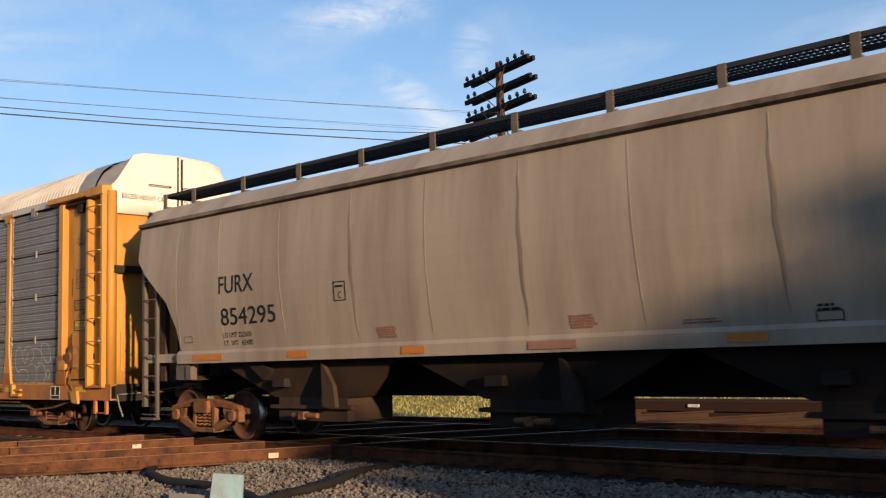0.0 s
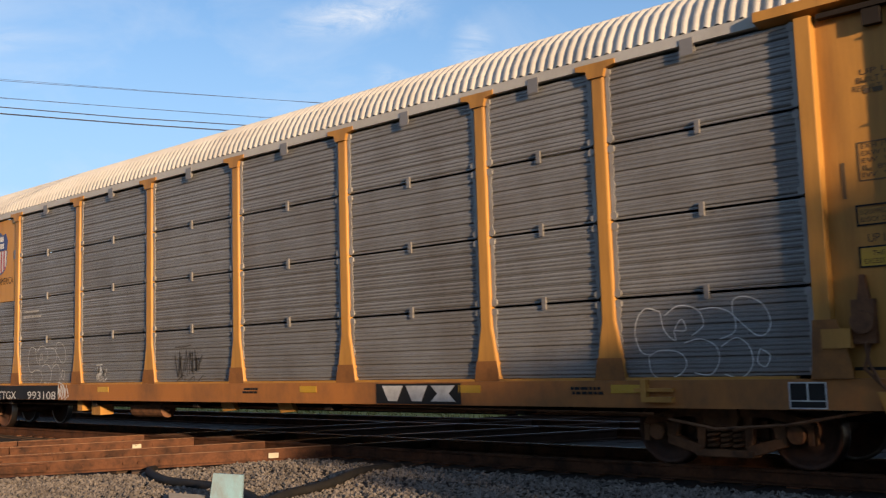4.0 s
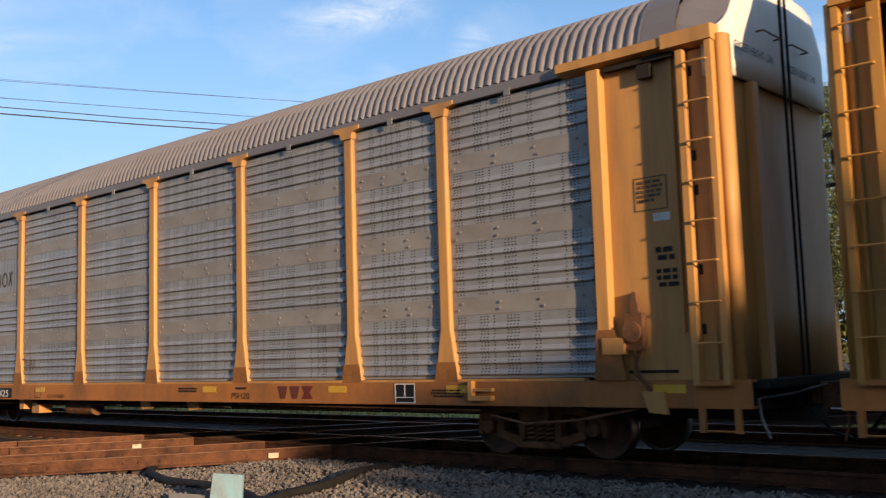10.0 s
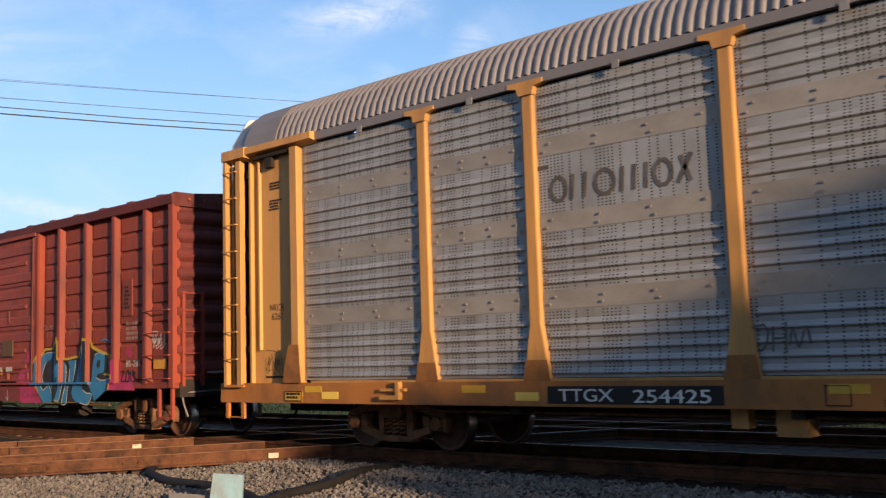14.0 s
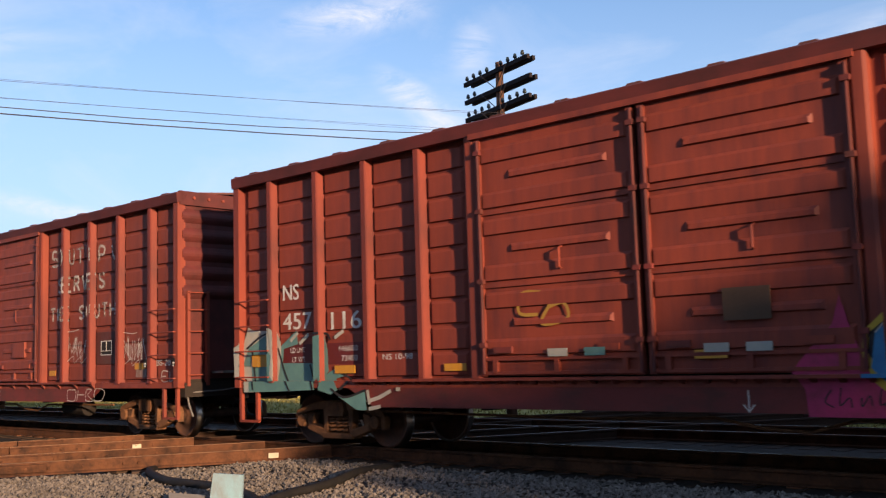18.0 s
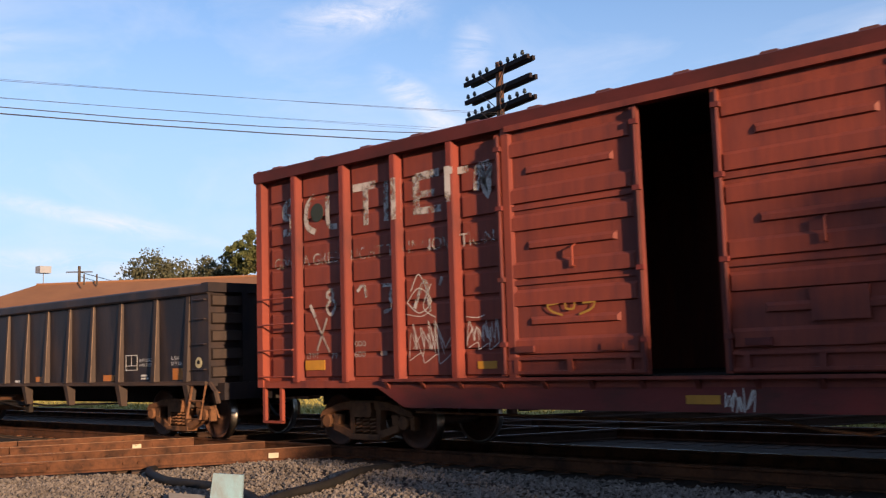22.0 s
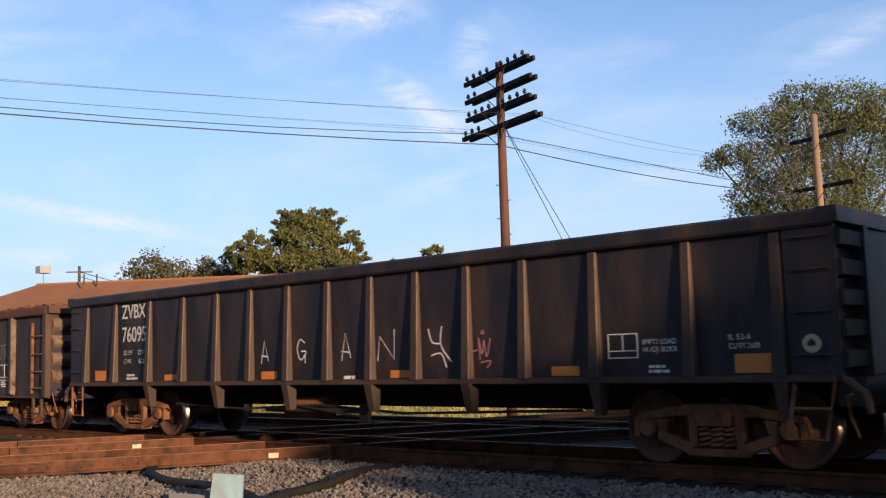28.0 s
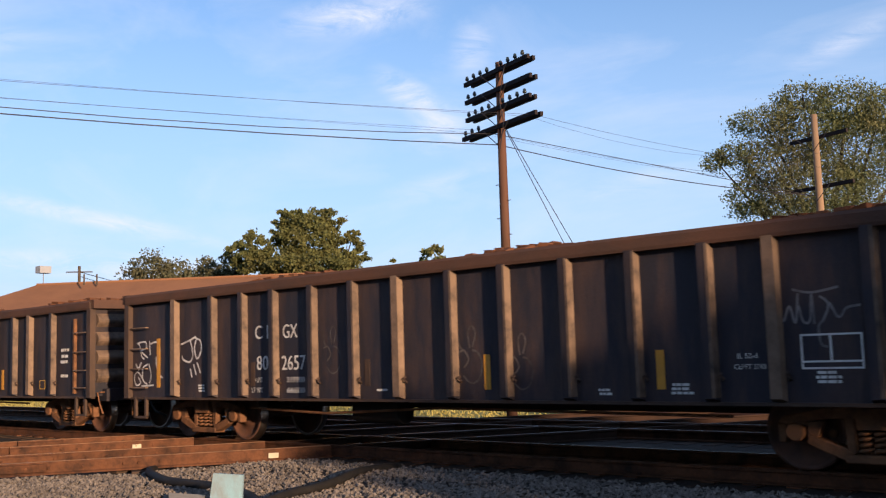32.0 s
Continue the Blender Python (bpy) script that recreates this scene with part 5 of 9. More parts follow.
    sprayed("graffiti_edge", [(2.46, 1.31), (2.49, 1.53), (2.73, 1.74), (2.87, 1.84), (3.23, 1.85), (3.3, 1.97), (3.41, 2.08), (3.58, 2.06), (3.66, 1.95), (3.64, 1.63), (3.89, 1.61), (4.21, 1.65), (4.36, 1.64), (4.46, 1.9), (4.58, 2.0), (4.84, 1.99), (4.94, 1.84), (5.21, 1.75), (5.55, 1.67), (5.78, 1.63), (5.61, 1.6), (5.58, 1.25), (5.85, 1.24), (5.84, 1.15), (5.7, 1.15), (5.69, 0.94), (5.36, 0.88), (5.11, 0.69), (2.95, 0.66), (2.78, 0.83), (2.56, 1.01)], LEMON, c, 2, "yellow graffiti outline")
    sprayed("graffiti_shade", [(2.52, 1.31), (2.55, 1.51), (2.77, 1.68), (2.91, 1.79), (3.25, 1.8), (3.36, 1.96), (3.44, 2.01), (3.54, 1.99), (3.6, 1.91), (3.6, 1.57), (3.89, 1.56), (4.25, 1.6), (4.38, 1.59), (4.51, 1.87), (4.61, 1.94), (4.8, 1.94), (4.9, 1.78), (5.18, 1.7), (5.55, 1.62), (5.58, 1.56), (5.57, 1.28), (5.33, 1.25), (5.7, 1.2), (5.65, 0.94), (5.15, 0.7), (2.99, 0.67), (2.82, 0.87)], INK, c, 3)
    sprayed("graffiti_letter", [(2.55, 1.16), (2.61, 1.51), (2.87, 1.72), (3.34, 1.74), (3.13, 1.58), (2.95, 1.53), (2.77, 1.23), (2.96, 0.94), (3.23, 1.05), (3.35, 0.87), (3.36, 0.68), (2.96, 0.67), (2.74, 0.94)], BLUE, c, 4)
    sprayed_line("graffiti_gleam", [(2.95, 1.53), (2.77, 1.23), (2.96, 0.94), (3.23, 1.05), (3.35, 0.87)], 0.022, CREAM, c, 5)
    sprayed_line("graffiti_gleam", [(2.61, 1.51), (2.87, 1.72), (3.34, 1.74)], 0.016, CREAM, c, 5)
    sprayed("graffiti_letter", [(3.33, 1.65), (3.36, 1.86), (3.45, 1.96), (3.55, 1.92), (3.5, 1.64), (3.44, 1.4), (3.72, 1.53), (3.84, 1.47), (3.84, 1.15), (3.7, 0.77), (3.59, 0.7), (3.47, 0.73), (3.61, 0.94), (3.65, 1.22), (3.45, 1.15), (3.35, 0.94), (3.26, 1.29)], BLUE, c, 4)
    sprayed_line("graffiti_gleam", [(3.84, 1.47), (3.84, 1.15), (3.7, 0.77), (3.59, 0.7), (3.47, 0.73)], 0.022, CREAM, c, 5)
    sprayed_line("graffiti_gleam", [(3.36, 1.86), (3.45, 1.96), (3.55, 1.92)], 0.016, CREAM, c, 5)
    sprayed("graffiti_letter", [(3.93, 1.55), (4.26, 1.56), (4.21, 1.28), (4.05, 0.94), (4.0, 0.67), (3.8, 0.67), (3.94, 1.01), (4.01, 1.38)], BLUE, c, 4)
    sprayed_line("graffiti_gleam", [(4.05, 0.94), (4.0, 0.67), (3.8, 0.67), (3.94, 1.01), (4.01, 1.38)], 0.022, CREAM, c, 5)
    sprayed_line("graffiti_gleam", [(4.26, 1.56), (4.21, 1.28), (4.05, 0.94)], 0.016, CREAM, c, 5)
    sprayed("graffiti_letter", [(4.4, 1.54), (4.53, 1.8), (4.63, 1.89), (4.71, 1.79), (4.66, 1.46), (4.51, 1.17), (4.7, 0.94), (4.84, 0.88), (5.05, 0.85), (4.9, 0.65), (4.57, 0.68), (4.42, 0.69), (4.27, 0.78), (4.22, 0.87), (4.3, 1.14)], BLUE, c, 4)
    sprayed_line("graffiti_gleam", [(4.7, 0.94), (4.84, 0.88), (5.05, 0.85), (4.9, 0.65), (4.57, 0.68)], 0.022, CREAM, c, 5)
    sprayed_line("graffiti_gleam", [(4.53, 1.8), (4.63, 1.89), (4.71, 1.79)], 0.016, CREAM, c, 5)
    sprayed("graffiti_letter", [(4.94, 1.39), (5.03, 1.64), (5.21, 1.69), (5.43, 1.64), (5.41, 1.38), (5.36, 1.28), (5.15, 1.26), (5.09, 1.19), (5.33, 1.13), (5.7, 1.17), (5.69, 1.11), (5.61, 1.08), (5.58, 0.94), (5.43, 0.85), (5.15, 0.72), (5.05, 0.88), (4.89, 1.07)], BLUE, c, 4)
    sprayed_line("graffiti_gleam", [(5.09, 1.19), (5.33, 1.13), (5.7, 1.17), (5.69, 1.11), (5.61, 1.08)], 0.022, CREAM, c, 5)
    sprayed_line("graffiti_gleam", [(5.03, 1.64), (5.21, 1.69), (5.43, 1.64)], 0.016, CREAM, c, 5)
    sprayed("graffiti_hole", [(5.11, 1.44), (5.14, 1.53), (5.27, 1.54), (5.25, 1.41), (5.16, 1.37)], INK, c, 5)
    sprayed_line("graffiti_line", [(5.28, 1.92), (5.45, 1.95), (5.66, 1.88)], 0.03, BLUE, c, 5)
    for line in ([(6.04, 1.28), (6.16, 1.30), (6.05, 1.12), (6.20, 1.11)], [(6.26, 1.30), (6.23, 1.12), (6.34, 1.12), (6.33, 1.30), (6.26, 1.30)], [(6.40, 1.30), (6.42, 1.10)], [(6.46, 1.30), (6.58, 1.26), (6.49, 1.21), (6.62, 1.14), (6.46, 1.09)]):
        sprayed_line("graffiti_year", line, 0.03, INK, c, 3)
    for line in ([(2.12, 0.94), (2.05, 0.82), (2.14, 0.76)], [(2.22, 0.96), (2.2, 0.78), (2.3, 0.86), (2.32, 0.76)], [(2.42, 0.86), (2.42, 0.77), (2.5, 0.88), (2.52, 0.78)], [(2.62, 0.95), (2.6, 0.79), (2.72, 0.86), (2.64, 0.78)]):
        sprayed_line("graffiti_scrawl", line, 0.014, INK, c, 2)
    # teal piece at the rear corner
    sprayed("graffiti_ground", [(-8.01, 1.65), (-7.87, 1.71), (-7.74, 1.99), (-7.6, 1.93), (-7.19, 1.91), (-7.09, 1.96), (-7.02, 1.62), (-6.92, 1.31), (-7.02, 0.91), (-7.77, 0.9), (-7.78, 1.11), (-7.99, 1.15)], CREAM, c, 1, "cream sprayed ground of a graffiti piece")
    sprayed("graffiti_letter", [(-7.72, 1.64), (-7.24, 1.84), (-7.12, 1.62), (-6.93, 1.43), (-6.89, 1.63), (-6.47, 1.88), (-6.43, 1.67), (-6.79, 1.6), (-6.82, 1.37), (-6.08, 1.36), (-6.0, 1.23), (-5.97, 0.94), (-7.04, 0.91), (-7.64, 0.91), (-7.64, 1.33), (-7.89, 1.33)], TEAL, c, 2)
    sprayed("graffiti_letter", [(-5.97, 1.77), (-5.79, 1.8), (-5.72, 1.57), (-5.7, 1.22), (-5.94, 1.07), (-6.04, 1.16)], TEAL, c, 2)
    sprayed("graffiti_letter", [(-5.88, 0.94), (-5.83, 1.15), (-5.48, 1.29), (-5.23, 1.28), (-5.32, 1.15), (-5.53, 1.11), (-5.42, 0.94), (-5.59, 0.87)], TEAL, c, 2)
    sprayed("graffiti_letter", [(-5.42, 0.84), (-5.18, 0.84), (-4.82, 0.94), (-4.78, 0.64), (-4.99, 0.64), (-5.26, 0.77)], TEAL, c, 2)
    sprayed("graffiti_stripe", [(-7.07, 1.95), (-6.97, 1.92), (-6.86, 1.69), (-6.86, 1.46), (-6.95, 1.08), (-7.04, 1.17), (-6.99, 1.54)], CREAM, c, 3)
    for line in ([(-7.77, 1.63), (-7.24, 1.86), (-7.09, 1.53)], [(-6.93, 1.62), (-6.75, 1.2), (-6.56, 0.91)], [(-7.61, 1.59), (-7.52, 0.94)], [(-6.13, 1.34), (-6.0, 0.94)], [(-5.48, 1.23), (-5.18, 1.09), (-5.38, 0.94)], [(-5.57, 0.96), (-5.26, 0.83), (-4.79, 0.94)], [(-5.99, 1.83), (-5.72, 1.81), (-5.64, 1.71)]):
        sprayed_line("graffiti_line", line, 0.035, INK, c, 4)
    for line in ([(-4.75, 0.94), (-4.71, 0.73)], [(-4.71, 0.78), (-4.48, 0.84), (-4.26, 0.93)], [(-4.73, 0.66), (-4.48, 0.7)], [(-4.15, 0.95), (-4.07, 0.95)], [(-6.42, 1.85), (-6.61, 1.72)], [(-6.15, 1.82), (-6.38, 1.67)], [(-5.54, 1.74), (-5.33, 1.84)]):
        sprayed_line("graffiti_drip", line, 0.055, CREAM, c, 4)
    strokes("chalk_arrow", [[(0.08, 0.3), (0.08, 0.02)], [(0, 0.1), (0.08, 0.0), (0.16, 0.1)]], 0.016, CHALK, c, -1.609, 1.15, 0.70, 0.8, "", False)
    letters("NS 457116", 0.35, 3.98, 0.10, STENCIL, c, flip=8.035, width=0.75)
    # second boxcar
    c = box_s
    cots(c, 5.10, 1.63, 0.42, 0.29, -1.540)
    plate("paint_patch", 4.9, 5.75, 1.45, 2.1, mat("brown_patch_paint", (0.15, 0.040, 0.036), 0.6), c, -1.537, 0.002)
    letters("BS-203", 7.14, 1.39, 0.11, STENCIL, c, yp, 0.56)
    for xx in (6.87, 7.82):
        plate("stencil_square", xx, xx + 0.1, 1.38, 1.52, BLACK, c, -1.646)
        bars(xx + 0.02, 1.42, 0.08, 2, 0.03, STENCIL, c, -1.653)
    for x0, x1, z0, z1 in ((6.38, 6.74, 1.33, 1.45), (2.92, 3.20, 1.24, 1.35), (-6.88, -6.42, 1.25, 1.4), (-0.17, 0.25, 0.78, 0.88)):
        plate("reflector", x0, x1, z0, z1, DULLAMBER, c, -1.606 if z0 < 1 else yp, 0.008)
    plate("paint_patch", 6.42, 6.80, 1.18, 1.33, FAINT, c, yp, 0.003)
    # slogan painted by hand, half lost
    glyph = {"S": [[(1, 0.85), (0.6, 1), (0.1, 0.9), (0.05, 0.65), (0.5, 0.5), (0.95, 0.35), (0.9, 0.1), (0.4, 0), (0, 0.15)]], "E": [[(0.95, 1), (0, 1), (0, 0), (0.95, 0)], [(0, 0.52), (0.7, 0.52)]],
             "R": [[(0, 0), (0, 1), (0.8, 0.98), (0.9, 0.7), (0.6, 0.5), (0.05, 0.5)], [(0.5, 0.5), (1, 0)]], "V": [[(0, 1), (0.5, 0), (1, 1)]], "T": [[(0, 1), (1, 1)], [(0.5, 1), (0.5, 0)]],
             "H": [[(0, 1), (0, 0)], [(1, 1), (1, 0)], [(0, 0.5), (1, 0.5)]], "O": [[(0.5, 1), (0.05, 0.75), (0.05, 0.25), (0.5, 0), (0.95, 0.25), (0.95, 0.75), (0.5, 1)]], "U": [[(0, 1), (0, 0.2), (0.5, 0), (1, 0.2), (1, 1)]]}

    def hand(text, x0, x1, z0, h, width, material):
        step = (x1 - x0) / len(text)
        for k, ch in enumerate(text):
            for line in glyph.get(ch, []):
                pts = [(x0 + (k + 0.62 * u) * step, z0 + v * h) for u, v in line]
                for p, q in zip(pts, pts[1:]):
                    d = math.hypot(q[0] - p[0], q[1] - p[1]) or 1
                    nx, nz = -(q[1] - p[1]) / d * width / 2, (q[0] - p[0]) / d * width / 2
                    sprayed("worn_stroke", [(p[0] + nx, p[1] + nz), (q[0] + nx, q[1] + nz), (q[0] - nx, q[1] - nz), (p[0] - nx, p[1] - nz)], material, c, 1)
    hand("SERVES", 3.28, 5.35, 3.01, 0.30, 0.055, WORN)
    hand("THE SOUTH", 2.96, 5.75, 2.41, 0.27, 0.05, WORN)
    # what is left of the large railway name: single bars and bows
    for x0, z0, pts, w in ((3.0, 3.60, [(0.25, 0.30), (0.05, 0.33), (0.02, 0.18), (0.22, 0.14), (0.2, 0.0), (0, 0.02)], 0.055), (3.38, 3.60, [(0.12, 0.33), (0.0, 0.2), (0.06, 0.0), (0.22, 0.05), (0.24, 0.25), (0.12, 0.33)], 0.055),
                           (3.75, 3.59, [(0, 0.32), (0.02, 0.05), (0.18, 0.03), (0.2, 0.32)], 0.05), (4.08, 3.58, [(0, 0.32), (0.28, 0.32)], 0.05), (4.22, 3.58, [(0, 0.3), (0, 0)], 0.05), (4.78, 3.56, [(0, 0.3), (0, 0.02)], 0.05),
                           (5.0, 3.55, [(0, 0), (0, 0.3), (0.2, 0.28), (0.18, 0.15), (0.02, 0.14)], 0.05), (5.5, 3.54, [(0, 0.3), (0.05, 0.1), (0.12, 0.0)], 0.045),
                           (-7.45, 3.45, [(0.3, 0.58), (0.12, 0.5), (0.1, 0.32), (0.28, 0.28), (0.3, 0.08), (0.05, 0.05)], 0.12), (-6.85, 3.42, [(0.25, 0.6), (0.06, 0.45), (0.05, 0.15), (0.25, 0.02)], 0.10), (-6.3, 3.44, [(0.0, 0.55), (0.02, 0.1), (0.22, 0.04)], 0.09),
                           (-5.7, 3.44, [(0, 0.58), (0.5, 0.58)], 0.12), (-5.42, 3.42, [(0, 0.55), (0, 0)], 0.11), (-4.98, 3.42, [(0, 0.62), (0, 0.02)], 0.10), (-4.72, 3.42, [(0, 0.62), (0, 0)], 0.10),
                           (-4.36, 3.46, [(0, 0.56), (0, 0)], 0.13), (-4.36, 4.0, [(0, 0), (0.46, 0.02)], 0.12), (-4.3, 3.74, [(0, 0), (0.3, 0)], 0.10), (-4.3, 3.5, [(0, 0), (0.42, 0)], 0.10),
                           (-3.66, 3.45, [(0, 0.6), (0, 0.1)], 0.12), (-3.6, 3.98, [(0, 0), (0.25, 0)], 0.10), (-3.22, 3.46, [(0, 0.2), (0.05, 0.55), (0.2, 0.1), (0.24, 0.6)], 0.10),
                           (-6.75, 2.08, [(0.0, 0.2), (0.12, 0.0)], 0.06), (-6.35, 2.1, [(0.1, 0.4), (0.0, 0.3), (0.2, 0.18), (0.1, 0.0), (0.0, 0.12), (0.15, 0.3), (0.1, 0.4)], 0.055), (-5.65, 2.12, [(0, 0.3), (0.15, 0.4), (0.2, 0.2)], 0.05),
                           (-5.1, 2.08, [(0, 0.4), (0.2, 0.38), (0.15, 0.2), (0.26, 0.08), (0.02, 0.0)], 0.055), (-4.45, 2.05, [(0.0, 0.05), (0.22, 0.45), (0.3, 0.0)], 0.06), (-3.95, 2.1, [(0.05, 0.42), (0.0, 0.3)], 0.05)):
        sprayed_line("worn_mark", [(x0 + a, z0 + b) for a, b in pts], w, WORN, c, 1)
    letters("GIVES A GREEN LIGHT TO INNOVATION", -7.64, 2.91, 0.18, WISP, c, yp, 4.7, name="worn_slogan")
    for text, x0, x1, z0 in (("LT WT", -6.84, -6.57, 1.43), ("79", -6.27, -6.12, 1.42), ("000", -5.73, -5.49, 1.59), ("600", -5.74, -5.5, 1.43)):
        letters(text, x0, z0, 0.085, GHOST, c, yp, round(x1 - x0, 2))
    bars(-5.19, 1.44, 0.23, 1, 0.07, FAINT, c, yp)
    plate("reflector", -3.29, -2.96, 1.22, 1.32, DULLAMBER, c, yp, 0.008)
    part("round_mark", Geo().lathe([(-1.543, 0.0), (-1.543, 0.15), (-1.536, 0.15)], (-6.55, 0, 3.75), "y", 20), mat("dark_green_mark", (0.04, 0.06, 0.05)), c)
    for xx, zz, sc in ((3.70, 1.60, 0.85), (6.00, 1.50, 0.80), (-4.58, 1.42, 0.85), (-3.45, 1.55, 0.55)):
        strokes("chalk_tag", scribble(int(xx * 10)), 0.012, CHALK, c, yp, xx, zz, sc)
    strokes("chalk_star", [[(0, 0.3), (0.3, 0.55), (0.6, 0.3), (0.3, 0.1), (0, 0.3)], [(0.1, 0.5), (0.3, 0.8), (0.5, 0.5)], [(0.6, 0.6), (0.4, 0.2), (0.7, 0.0)]], 0.018, CHALK, c, yp, -4.6, 1.95, 0.8)
    sprayed_line("graffiti_cross", [(-6.62, 2.05), (-6.45, 1.75), (-6.3, 1.52)], 0.04, GHOST, c, 1)
    sprayed_line("graffiti_cross", [(-6.35, 2.05), (-6.5, 1.75), (-6.6, 1.55)], 0.04, GHOST, c, 1)
    strokes("chalk_word", [[(0, 0), (0.0, 0.2), (0.2, 0.22), (0.35, 0.2), (0.3, 0.0), (0, 0)], [(0.4, 0.0), (0.45, 0.22)], [(0.42, 0.12), (0.7, 0.12)], [(0.75, 0.0), (0.8, 0.22), (1.0, 0.22), (0.85, 0.12), (1.05, 0.0), (0.75, 0.0)],
                           [(1.1, 0.0), (1.15, 0.24), (1.5, 0.2), (1.4, 0.02), (1.1, 0.0)]], 0.016, CHALK, c, -1.609, 3.85, 0.72, 1.0)
    strokes("chalk_word", scribble(9)[:5], 0.016, CHALK, c, -1.609, 0.3, 0.70, 0.45)
    strokes("chalk_word", [[(0.2, 0.2), (0, 0.2), (0, 0), (0.2, 0)], [(0, 0.1), (0.15, 0.1)], [(0.28, 0.2), (0.28, 0), (0.4, 0.02)]], 0.018, CHALK, c, yp - 0.01, 7.35, 1.10, 0.9)
    strokes("faded_symbol", [[(0.25, 0.02), (0.08, 0.08), (0.02, 0.16), (0.08, 0.25), (0.25, 0.31)], [(0.5, 0.02), (0.68, 0.08), (0.73, 0.16), (0.68, 0.25), (0.5, 0.31)], [(0.02, 0.16), (0.2, 0.18)], [(0.3, 0.1), (0.3, 0.22), (0.42, 0.22), (0.42, 0.1), (0.3, 0.1)], [(0.55, 0.16), (0.75, 0.17)]], 0.028, mat("faded_mustard_paint", (0.55, 0.31, 0.06)), c, -1.637, -2.05, 1.85, 1.0)
    part("latch_plate", Geo().box(1.35, 1.95, -1.66, -1.60, 1.66, 2.0), RED_B, c)
    letters("SOU 592347", 0.55, 4.05, 0.10, STENCIL, c, flip=8.035, width=0.8)


box_marks()

# ---- gondola cars
NIGHT = mat("blue_black_paint", (0.022, 0.021, 0.029), 0.5, 0, (0.082, 0.052, 0.042), 0.9, 1.3, 40, 0.12, (1.6, 1, 0.4), 0.2)
RIBRUST = mat("dusty_rust_edge_paint", (0.105, 0.064, 0.046), 0.7, 0, (0.022, 0.02, 0.022), 0.7, 2.0, 40, 0.15, (1, 1, 0.4), 0.15)
RIBDARK = mat("dusty_dark_rib_paint", (0.050, 0.036, 0.032), 0.65, 0, (0.09, 0.058, 0.045), 0.9, 1.6, 40, 0.15, (1, 1, 0.3), 0.15)
BROWNBLACK = mat("brown_black_paint", (0.029, 0.028, 0.040), 0.6, 0, (0.11, 0.066, 0.052), 0.8, 1.7, 26, 0.25, (1.4, 1, 0.35), 0.25)
CREAMDISC = mat("pale_yellow_disc_paint", (0.62, 0.55, 0.34), 0.6, 0, (0.3, 0.24, 0.15), 0.5, 9)
TOPRUST = mat("rusty_rim_steel", (0.15, 0.078, 0.055), 0.8, 0, (0.09, 0.06, 0.05), 0.9, 1.8, 40, 0.3, (0.5, 1, 1), 0.15)
PALEPOST = mat("scraped_pale_post", (0.27, 0.18, 0.125), 0.7, 0, (0.08, 0.055, 0.04), 0.8, 3, 40, 0.2)
PALEBROWN = mat("rubbed_bare_edge", (0.23, 0.155, 0.11), 0.7, 0, (0.05, 0.038, 0.036), 0.9, 4, 40, 0.1)
G_RIBS = (7.40, 6.33, 5.05, 3.95, 2.97, 2.0, 1.05, 0.08, -0.9, -1.9, -2.87, -3.92, -5.05, -6.3, -7.42)


